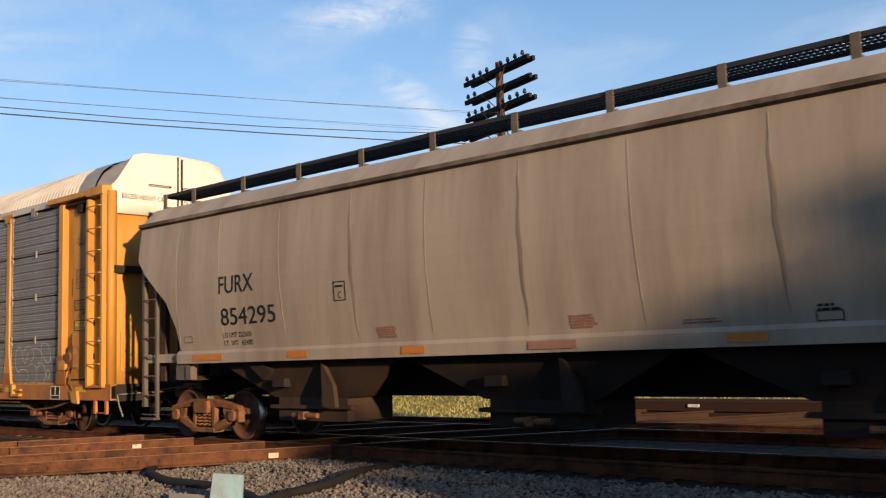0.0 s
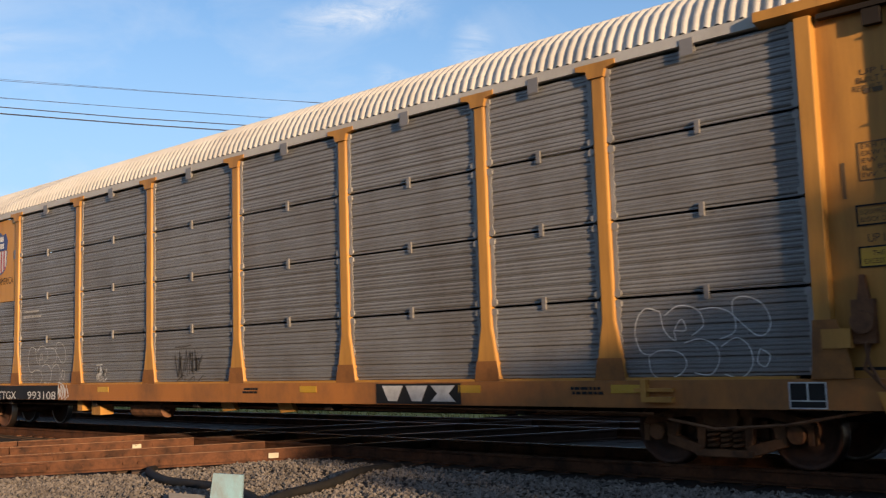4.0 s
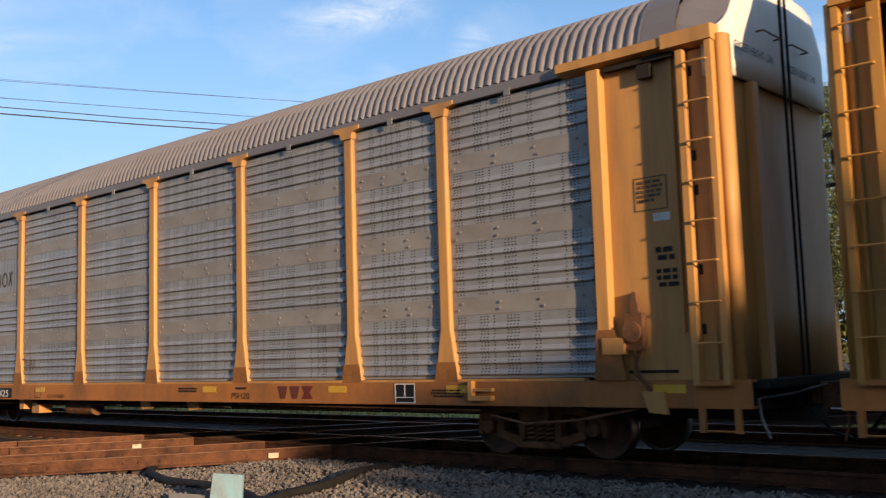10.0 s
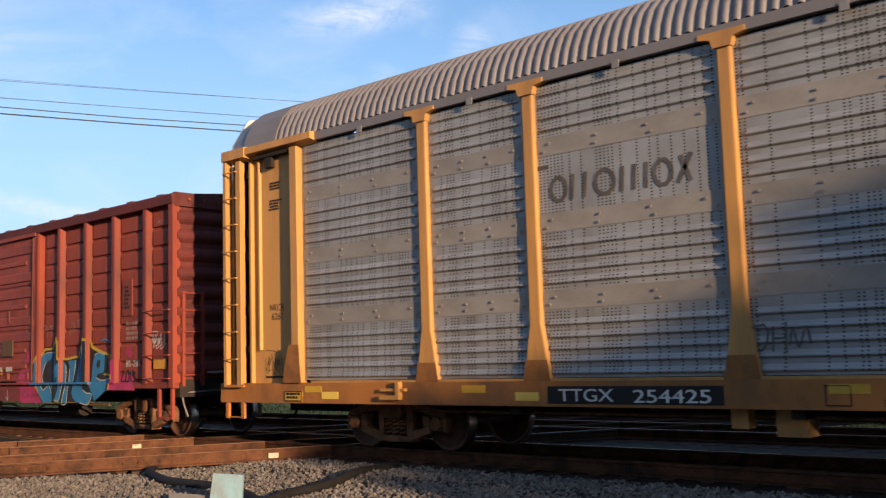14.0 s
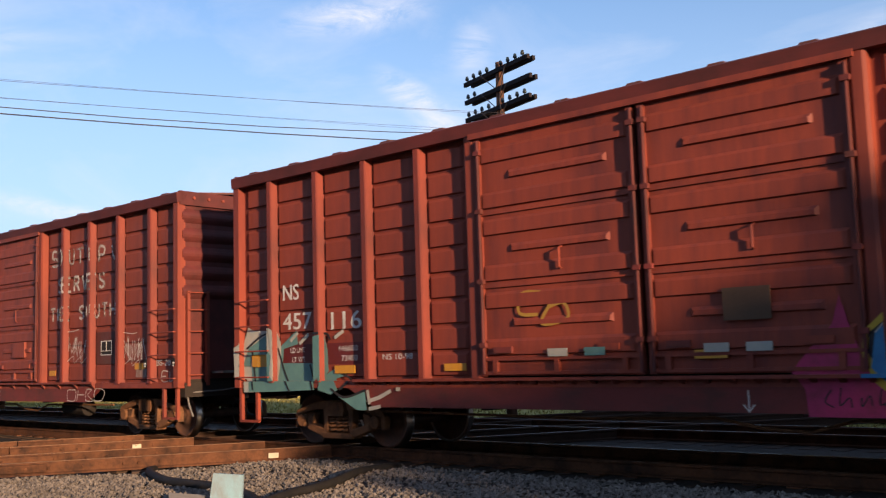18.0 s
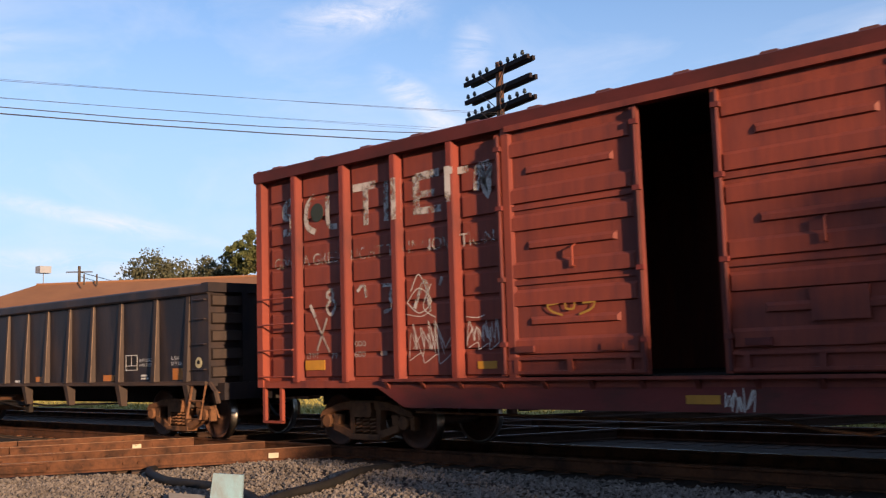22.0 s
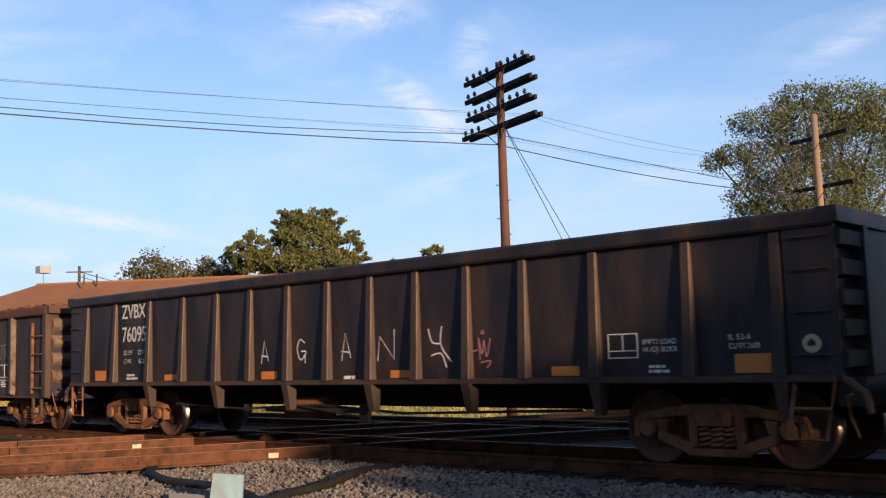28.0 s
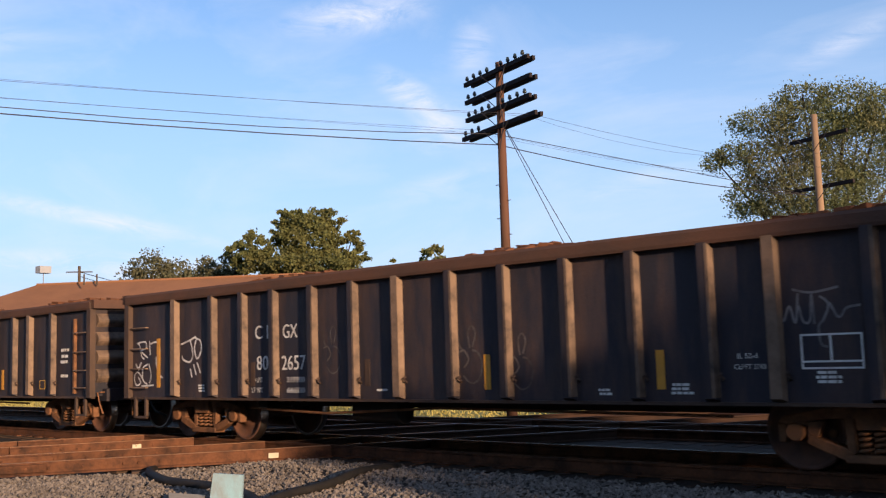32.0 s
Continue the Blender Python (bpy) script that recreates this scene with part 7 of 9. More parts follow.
def covered_hopper(x):
    car = car_thing("covered_hopper", x, "beige-grey covered hopper car with a roof walkway and black lettering", "freight car", "freight cars of the train")
    h = 9.6

    def out(z):
        return 1.56 + 0.11 * math.sin(math.pi * min(max((z - 1.6) / 2.46, 0), 1))

    def left(z):
        for (z0, x0), (z1, x1) in zip(CUT, CUT[1:]):
            if z1 <= z <= z0:
                return x0 + (x1 - x0) * (z0 - z) / (z0 - z1)
        return CUT[-1][1]
    CUT = [(4.06, 0.0), (3.40, 0.0), (3.10, 0.28), (2.55, 0.98), (2.05, 1.26), (1.72, 1.32), (1.40, 1.36)]
    rings = []
    for z in (1.60, 1.72, 1.9, 2.05, 2.3, 2.55, 2.8, 3.10, 3.25, 3.40, 3.6, 3.8, 3.95, 4.06):
        e, y = h - left(z), out(z)
        rings.append([(-e, -y, z), (e, -y, z), (e, y, z), (-e, y, z)])
    body = part("body", Geo().loft(rings), HGREY, car)
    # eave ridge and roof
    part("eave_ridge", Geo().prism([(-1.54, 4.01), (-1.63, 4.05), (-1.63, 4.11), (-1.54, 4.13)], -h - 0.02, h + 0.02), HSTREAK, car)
    part("eave_ridge", Geo().prism([(1.56, 3.98), (1.64, 4.02), (1.64, 4.08), (1.56, 4.10)], -h - 0.02, h + 0.02), HSTREAK, car)
    part("roof", Geo().prism([(-1.60, 4.07), (-1.26, 4.42), (-0.9, 4.52), (0, 4.56), (0.9, 4.52), (1.26, 4.42), (1.60, 4.07)], -h, h), HGREY, car)
    part("roof_hatch", Geo().box(-h + 0.8, h - 0.8, -0.25, 0.25, 4.56, 4.66), HGREY, car)
    # walkway of open grating on brackets
    walkway = part("walkway", Geo().box(-h - 0.05, h + 0.05, -1.02, -0.985, 4.715, 4.775).box(-h - 0.05, h + 0.05, -0.42, -0.39, 4.715, 4.775), GRATE, car, "dark steel roof walkway")
    g = Geo()
    for k in range(255):
        a = -h + 0.02 + k * 0.0755
        g.box(a, a + 0.016, -0.985, -0.42, 4.735, 4.770)
    for y in (-0.88, -0.76, -0.64, -0.52):
        g.box(-h, h, y - 0.006, y + 0.006, 4.732, 4.755)
    tagged(part("grating", g, GRATE, walkway), kind="stuff")
    first = None
    for k in range(13):
        xx = -8.62 + k * 1.566 - 0.02
        if first is None:
            first = part("walkway_bracket", Geo().box(-0.055, 0.055, -1.045, -1.022, 4.48, 4.775).prism([(-0.05, -1.02), (0.05, -1.02), (0.05, -0.9), (-0.05, -0.9)], 4.50, 4.53, "z"), HSHADED, car)
            first.location = (xx, 0, 0)
        else:
            again(first, car, pose(xx, 0, 0))
    for xx in (-9.62,):
        again(first, car, pose(xx, 0, 0))
    part("walkway_bracket", Geo().box(-h - 0.06, -h - 0.02, -1.04, -0.40, 4.70, 4.78), GRATE, car)
    # weld seams with rusty runs
    for x0, lean in ((-8.30, 0.05), (-7.02, 0.12), (-5.36, 0.14), (-3.62, 0.12), (-2.05, 0.08), (-0.36, 0.08), (1.30, 0.14), (3.08, 0.12), (4.8, 0.1), (6.4, 0.1)):
        pts = [(x0 + lean * (1 - k / 8), -out(1.75 + 2.2 * k / 8) - 0.001, 1.75 + 2.2 * k / 8) for k in range(9)]
        part("weld_seam", Geo().tube(pts, 0.005, 5), HFAINT, body)
        if round(x0, 2) in (-3.62, -0.36, 3.08):       # rust has run down some of the welds
            q = [(x0 + lean * (1 - k / 8) + 0.012 * math.sin(k * 2.1 + x0), -out(1.75 + 2.0 * k / 8) - 0.004, 1.75 + 2.0 * k / 8) for k in range(9)]
            part("rust_run", Geo().loft([[(a - 0.030 * math.sin(math.pi * (k + 0.5) / 9.5), y, z), (a + 0.030 * math.sin(math.pi * (k + 0.5) / 9.5), y, z), (a, y + 0.003, z)] for k, (a, y, z) in enumerate(q)]), HRUN, body)
    # sill, bays and outlets
    part("side_sill", Geo().prism([(-1.60, 1.41), (-1.50, 1.41), (-1.50, 1.64), (-1.56, 1.64), (-1.61, 1.58)], -8.35, 8.35), HGREY, car)
    part("side_sill", Geo().prism([(1.60, 1.41), (1.50, 1.41), (1.50, 1.64), (1.61, 1.58)], -8.35, 8.35), HSHADED, car)
    for xc in (-5.05, -0.45, 4.15):
        # only the rear bay keeps the lit brown; the others are coloured dark for shade
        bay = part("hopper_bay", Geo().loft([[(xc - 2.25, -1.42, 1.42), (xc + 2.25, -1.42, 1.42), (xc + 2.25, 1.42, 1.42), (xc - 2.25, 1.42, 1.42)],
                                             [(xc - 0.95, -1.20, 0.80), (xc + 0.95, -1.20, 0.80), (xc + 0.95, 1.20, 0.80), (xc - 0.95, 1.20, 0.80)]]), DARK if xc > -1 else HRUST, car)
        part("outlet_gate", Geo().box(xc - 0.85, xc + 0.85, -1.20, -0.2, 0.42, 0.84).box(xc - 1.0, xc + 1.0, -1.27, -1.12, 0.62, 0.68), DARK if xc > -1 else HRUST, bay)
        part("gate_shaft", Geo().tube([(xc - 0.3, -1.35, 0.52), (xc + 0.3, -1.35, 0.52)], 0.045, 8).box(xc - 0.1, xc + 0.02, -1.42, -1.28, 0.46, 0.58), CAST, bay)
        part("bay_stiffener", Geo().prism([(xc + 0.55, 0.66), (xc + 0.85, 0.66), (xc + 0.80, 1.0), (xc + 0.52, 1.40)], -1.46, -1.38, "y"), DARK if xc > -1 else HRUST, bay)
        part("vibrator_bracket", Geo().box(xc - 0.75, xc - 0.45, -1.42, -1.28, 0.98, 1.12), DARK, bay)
    part("centre_sill", Geo().box(-9.5, 9.5, -0.3, 0.3, 0.79, 1.40), DARK, car)
    for s in (-1, 1):
        def xr(a, b):
            return (min(s * a, s * b), max(s * a, s * b))
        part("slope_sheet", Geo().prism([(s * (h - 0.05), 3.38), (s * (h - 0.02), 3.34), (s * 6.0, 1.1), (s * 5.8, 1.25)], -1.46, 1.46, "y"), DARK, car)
        part("end_sill", Geo().box(*xr(8.36, 9.55), -1.52, -1.36, 1.44, 1.60), HGREY, car)
        part("end_deck", Geo().box(*xr(8.2, 9.6), -1.36, 1.36, 1.10, 1.18), DARK, car)
        part("bolster_plate", Geo().box(*xr(8.06, 8.45), -1.55, -1.45, 1.12, 1.44).box(*xr(7.95, 8.1), -1.58, -1.44, 1.12, 1.36), HSHADED, car)
        for y in (-0.55, 0.55):
            part("end_post", Geo().box(*xr(8.95, 9.1), y - 0.08, y + 0.08, 1.1, 3.2), DARK, car)
        part("end_post", Geo().box(*xr(9.05, 9.22), -1.40, -1.30, 1.1, 3.1), HRUST, car)
        lad = part("ladder", Geo().box(*xr(9.48, 9.56), -1.58, -1.50, 0.62, 3.40), HSHADED, car)
        part("ladder_stile", Geo().box(*xr(9.06, 9.12), -1.58, -1.52, 0.40, 3.05), HSHADED, lad)
        for k in range(8):
            g = Geo().tube([(s * 9.52, -1.60, 0.48 + k * 0.36), (s * 9.09, -1.60, 0.48 + k * 0.36)], 0.013, 6)
            part("rung", g, HSHADED, lad)
        part("corner_step", Geo().box(*xr(9.1, 9.55), -1.62, -1.48, 0.38, 0.42), HSHADED, lad)
        coupler(car, s, s * 9.5, 0.86)
        truck(car, s * 8.31, 0.457, 1.78)
    part("jack_pad", Geo().box(-8.2, -7.7, -1.50, -1.40, 1.62, 1.74), HRUST, car)
    # stencils follow the bulging side
    def hug(ob, lift=0.004):
        low = max(v.co.y for v in ob.data.vertices) + ob.location.y
        for v in ob.data.vertices:
            z = v.co.z + ob.location.z
            front = v.co.y + ob.location.y < low - 0.001
            v.co.y = -out(z) - lift - (0.003 if front else 0) - ob.location.y
        return ob

    hug(letters("FURX", -6.96, 2.60, 0.30, BLACK, car, -1.685, 0.97))
    hug(letters("854295", -6.94, 2.05, 0.29, BLACK, car, -1.672, 1.50))
    hug(letters("LD LMT 222600", -6.92, 1.84, 0.085, BLACK, car, -1.612, 0.80))
    hug(letters("LT  WT   63400", -6.90, 1.70, 0.085, BLACK, car, -1.590, 0.80))
    hug(ring_box("stencil_box", -3.97, -3.70, 2.30, 2.60, 0.014, BLACK, car, -1.676))
    hug(letters("C", -3.87, 2.34, 0.10, BLACK, car, -1.679))
    hug(bars(-3.93, 2.51, 0.2, 1, 0.03, BLACK, car, -1.678))
    redink = mat("faded_red_stencil", (0.36, 0.16, 0.12), 0.6, 0, (0.4, 0.3, 0.25), 0.5)
    for xx, w in ((-3.1, 0.48), (0.35, 0.47), (4.9, 0.5)):
        hug(bars(xx, 1.84, w, 5, 0.026, redink, car, -1.612, gap=1.35))
    for x0, x1, m in ((-7.83, -6.93, ORANGE), (-5.16, -4.67, ORANGE), (-2.58, -2.12, ORANGE), (-0.29, 0.46, redink), (2.46, 2.94, ORANGE), (6.0, 6.5, ORANGE)):
        plate("reflector", x0, x1, 1.455, 1.56, m, car, -1.611, 0.005)
    hug(ring_box("stencil_box", 3.46, 3.75, 1.65, 1.76, 0.010, BLACK, car, -1.610))
    hug(bars(3.46, 1.80, 0.28, 2, 0.028, BLACK, car, -1.612))
    hug(bars(1.91, 1.72, 0.5, 2, 0.02, HSTREAK, car, -1.600))
    hug(ring_box("routing_box", -8.12, -7.85, 1.78, 1.90, 0.014, HSTREAK, car, -1.607))
    return car


covered_hopper(60.25)

# ---- ground, tracks and the crossing
SOIL = mat("dry_trackside_soil", (0.16, 0.125, 0.095), 0.95, 0, (0.09, 0.075, 0.06), 0.7, 0.25, 6, 0.5, (1, 1, 1), 0.2, depth=0.05)
STONE = mat("grey_ballast_stone", (0.24, 0.205, 0.178), 0.9, 0, (0.11, 0.095, 0.085), 0.6, 1.5, 40, 0.4, (1, 1, 1), 0.15)
BED = mat("fine_dark_ballast", (0.065, 0.054, 0.048), 0.95, 0, (0.04, 0.033, 0.03), 0.7, 0.6, 22, 0.8, (1, 1, 1), 0.25, depth=0.04)
RAILRUST = mat("orange_rail_rust", (0.165, 0.070, 0.036), 0.85, 0, (0.035, 0.022, 0.018), 1.0, 3.4, 30, 0.8, (1, 1, 1), 0.34)
LITTOP = mat("rubbed_orange_rail_top", (0.36, 0.18, 0.085), 0.6, 0, (0.12, 0.06, 0.035), 0.9, 3.0, 40, 0.3, (1, 1, 1), 0.2)
DARKRAIL = mat("blackened_rail_rust", (0.06, 0.032, 0.022), 0.85, 0, (0.03, 0.02, 0.016), 0.8, 2.2)
RAILTOP = mat("polished_rail_head", (0.42, 0.41, 0.40), 0.22, 1.0, (0.3, 0.24, 0.2), 0.35, 3)
TIMBER = mat("creosoted_timber", (0.075, 0.050, 0.038), 0.9, 0, (0.12, 0.08, 0.055), 0.7, 1.5, 30, 0.4, (0.3, 1, 1), 0.2)
GRASS = mat("dry_yellow_grass", (0.52, 0.44, 0.14), 0.95, 0, (0.36, 0.34, 0.10), 0.7, 0.12, 9, 0.6, (1, 1, 1), 0.25, depth=0.05)


def per_island(m, low=0.65, high=1.35):
    """Lets every joined piece of a mesh differ a little in brightness."""
    nt = m.node_tree
    hsv = [n for n in nt.nodes if n.bl_idname == "ShaderNodeHueSaturation"][0]
    geo, mr = nt.nodes.new("ShaderNodeNewGeometry"), nt.nodes.new("ShaderNodeMapRange")
    mr.inputs["To Min"].default_value, mr.inputs["To Max"].default_value = low, high
    nt.links.new(geo.outputs["Random Per Island"], mr.inputs["Value"])
    nt.links.new(mr.outputs["Result"], hsv.inputs["Value"])
    return m


per_island(STONE)


def ground():
    nx = 60
    g = Geo()
    xs = [-1800, -600, -250, -120] + [-80 + 2.5 * k for k in range(52)] + [80, 150, 400, 1200]
    ys = [-1200, -400, -120, -50] + [-20 + 2.0 * k for k in range(36)] + [60, 80, 120, 250, 600, 1800]

    def level(x, y):
        z = -0.30 + 0.04 * noise.noise(Vector((x * 0.15, y * 0.15, 0)))
        if y < 5:
            z -= 0.02 * min(5 - y, 8)
        if y > 22:
            z += 0.30 * min((y - 22) / 10, 1)
        return z
    v = [(x, y, level(x, y)) for y in ys for x in xs]
    n = len(xs)
    g.add(v, [(r * n + c, r * n + c + 1, (r + 1) * n + c + 1, (r + 1) * n + c) for r in range(len(ys) - 1) for c in range(n - 1)])
    ob = part("ground", g, SOIL, None, "", True)
    tagged(ob, "bare dry ground around the railway tracks", "ground", kind="structure")
    grass = Geo().prism([(19.4, -0.28), (24, -0.12), (27, 0.03), (46, 0.06), (46, -0.3), (19.4, -0.45)], -150, 90)
    tagged(part("lawn", grass, GRASS), "dry yellow-green grass strip beyond the tracks", "grass", kind="structure")
    # standing dry blades along the near edge of the strip
    rnd = np.random.RandomState(11)
    n = 26000
    x, y, h = rnd.uniform(-60, 2, n), 19.6 + 9.5 * rnd.rand(n) ** 1.3, rnd.uniform(0.05, 0.14, n)
    z = np.interp(y, [19.4, 24, 27, 46], [-0.30, -0.14, 0.01, 0.04])
    ang, lean = rnd.uniform(0, math.pi, n), rnd.normal(0, 0.07, (n, 2))
    wx, wy = np.cos(ang) * 0.035, np.sin(ang) * 0.035
    v = np.stack([np.stack([x - wx, y - wy, z], -1), np.stack([x + wx, y + wy, z], -1), np.stack([x + lean[:, 0], y + lean[:, 1], z + h], -1)], 1).reshape(-1, 3)
    me = bpy.data.meshes.new("grass_blades")
    me.from_pydata(v.tolist(), [], (np.array([0, 1, 2])[None] + 3 * np.arange(n)[:, None]).tolist())
    me.materials.append(GRASS)
    tagged(new("grass_blades", me), "standing dry yellow grass blades beside the tracks", "grass", kind="stuff")
    bed = Geo().prism([(8.6, -0.33), (9.6, -0.20), (14.0, -0.19), (18.2, -0.20), (19.4, -0.36)], -240, 120)
    tagged(part("track_bed", bed, BED), "dark gravel bed under the parallel tracks", "track bed", kind="structure")


ground()


def rail_shape(h=0.18):
    return [(-0.07, -h), (0.07, -h), (0.07, -h + 0.015), (0.012, -h + 0.035), (0.012, -0.045), (0.036, -0.035), (0.036, -0.006), (0.028, 0.0), (-0.028, 0.0), (-0.036, -0.006), (-0.036, -0.035), (-0.012, -0.045), (-0.012, -h + 0.035), (-0.07, -h + 0.015)]


def lay_rail(name, origin, way, a, b, parent, bright=True, section=None, metal=None):
    """A rail along way from distance a to b; its worn top is a separate strip."""
    side = (-way[1], way[0])
    rings = [[(origin[0] + way[0] * d + side[0] * u, origin[1] + way[1] * d + side[1] * u, v) for u, v in (section or rail_shape())] for d in (a, b)]
    r = part(name, Geo().loft(rings), metal or RAILRUST, parent)
    if bright:
        t = [[(origin[0] + way[0] * d + side[0] * u, origin[1] + way[1] * d + side[1] * u, v) for u, v in ((-0.013, 0.0005), (0.013, 0.0005), (0.011, 0.003), (-0.011, 0.003))] for d in (a, b)]
        part("rail_top", Geo().loft(t), RAILTOP, r)
    return r


def parallel_track(y, label, ties):
    tr = tagged(new("railway_track"), label, "railway track", "railway tracks")
    for s in (-1, 1):
        lay_rail("rail", (0, y + s * 0.752), (1, 0), -230, 110, tr, y > 13 or s > 0)
    tie = None
    for k in range(ties):
        x = -46 + k * 0.53
        m = pose(x, y, 0, 0, 0, random.uniform(-1.2, 1.2))
        if tie is None:
            tie = part("tie", Geo().box(-0.115, 0.115, -1.32, 1.32, -0.36, -0.185), TIMBER, tr)
            tie.matrix_basis = m
        else:
            again(tie, tr, m)
        if y < 13 and -24 < x < -1:
            part("tie_plate", Geo().box(x - 0.09, x + 0.09, y - 0.93, y - 0.58, -0.187, -0.168), RAILRUST, tr)
    return tr


parallel_track(TRACK_Y, "rusty steel railway track on dark timber ties", 104)
parallel_track(16.45, "steel railway track with polished rails beyond the train", 104)

CROSS = (0.5, 0.866)                       # direction of the tracks that cross the main line
NORMAL = (0.866, -0.5)


def crossing():
    """Heavy crossing rails with filler bars, joint bars, bolts and marks."""
    sect = [(-0.10, -0.19), (0.10, -0.19), (0.10, -0.17), (0.072, -0.15), (0.072, -0.01), (0.065, 0.0), (0.015, 0.0), (0.012, -0.045), (-0.012, -0.045), (-0.015, 0.0), (-0.065, 0.0), (-0.072, -0.01), (-0.072, -0.15), (-0.10, -0.17)]
    for n, (near, far) in enumerate(((-16.35, -17.86), (-19.75, -21.26))):
        tr = tagged(new("crossing_track"), "orange-rusted heavy rails of a diamond crossing", "railway track", "railway tracks")
        for off in (near, far):
            o = (NORMAL[0] * off, NORMAL[1] * off)
            y0 = o[1]
            cuts = [-9.0, -4.6, -1.9, (TRACK_Y - 0.84 - y0) / CROSS[1]]
            for a, b in zip(cuts, cuts[1:]):
                r = lay_rail("crossing_rail", o, CROSS, a + 0.008, b - 0.008, tr, False, sect)
                for u0, u1 in ((0.018, 0.062), (-0.062, -0.018)):       # wheel-worn tops, coloured paler for the light on them
                    strip = [[(o[0] + CROSS[0] * e + NORMAL[0] * u, o[1] + CROSS[1] * e + NORMAL[1] * u, v) for u, v in ((u0, 0.0005), (u1, 0.0005), (u1, 0.004), (u0, 0.004))] for e in (a + 0.01, b - 0.01)]
                    part("rail_top", Geo().loft(strip), LITTOP, r)
            # beyond the main line: inside its gauge, between the tracks, and on;
            # the rust is a darker copy that holds the shade round the train
            for ya, yb in ((TRACK_Y - 0.66, TRACK_Y + 0.66), (TRACK_Y + 0.86, 16.45 - 0.86), (16.45 - 0.64, 16.45 + 0.64), (16.45 + 0.88, 60)):
                lay_rail("crossing_rail", o, CROSS, (ya - y0) / CROSS[1], (yb - y0) / CROSS[1], tr, ya < 13, None, DARKRAIL)
            g = Geo()
            for k in range(26):
                d = -6.2 + k * 0.27 + (0.05 if k % 3 else 0)
                if d > cuts[-1] - 0.1:
                    break
                cx, cy = o[0] + CROSS[0] * d + NORMAL[0] * 0.074, o[1] + CROSS[1] * d + NORMAL[1] * 0.074
                part("bolt", Geo().tube([(cx, cy, -0.085), (cx + NORMAL[0] * 0.035, cy + NORMAL[1] * 0.035, -0.085)], 0.022, 6), RAILRUST, tr)
            for d in (-4.6, -1.9):
                cx, cy = o[0] + CROSS[0] * d, o[1] + CROSS[1] * d
                bar = [(0.072, -0.15), (0.095, -0.14), (0.095, -0.03), (0.072, -0.02)]
                rings = [[(cx + CROSS[0] * e + NORMAL[0] * u, cy + CROSS[1] * e + NORMAL[1] * u, v) for u, v in bar] for e in (0.02, 0.85)]
                part("joint_bar", Geo().loft(rings), RAILRUST, tr)
            for d in (-7.4, -6.3, -5.2, -4.1, -3.0, -1.9, -0.8, 0.3):
                cx, cy = o[0] + CROSS[0] * d, o[1] + CROSS[1] * d
                rings = [[(cx + CROSS[0] * e + NORMAL[0] * u, cy + CROSS[1] * e + NORMAL[1] * u, v) for u, v in ((-0.28, -0.34), (0.30, -0.34), (0.30, -0.20), (-0.28, -0.20))] for e in (-0.13, 0.13)]
                part("crossing_tie", Geo().loft(rings), TIMBER, tr)
            d = 2.35 if n == 0 else 0.3
            cx, cy = o[0] + CROSS[0] * d + NORMAL[0] * 0.105, o[1] + CROSS[1] * d + NORMAL[1] * 0.105
            if (n, off == near) in ((0, True), (1, True)):
                rings = [[(cx + CROSS[0] * e + NORMAL[0] * u, cy + CROSS[1] * e + NORMAL[1] * u, v) for u, v in ((-0.03, -0.14), (0.004, -0.14), (0.004, -0.06), (-0.03, -0.06))] for e in (-0.08, 0.08)]
                part("white_marker", Geo().loft(rings), mat("chalk_white_marker", (0.72, 0.62, 0.46)), tr, "small pale marker block")


crossing()


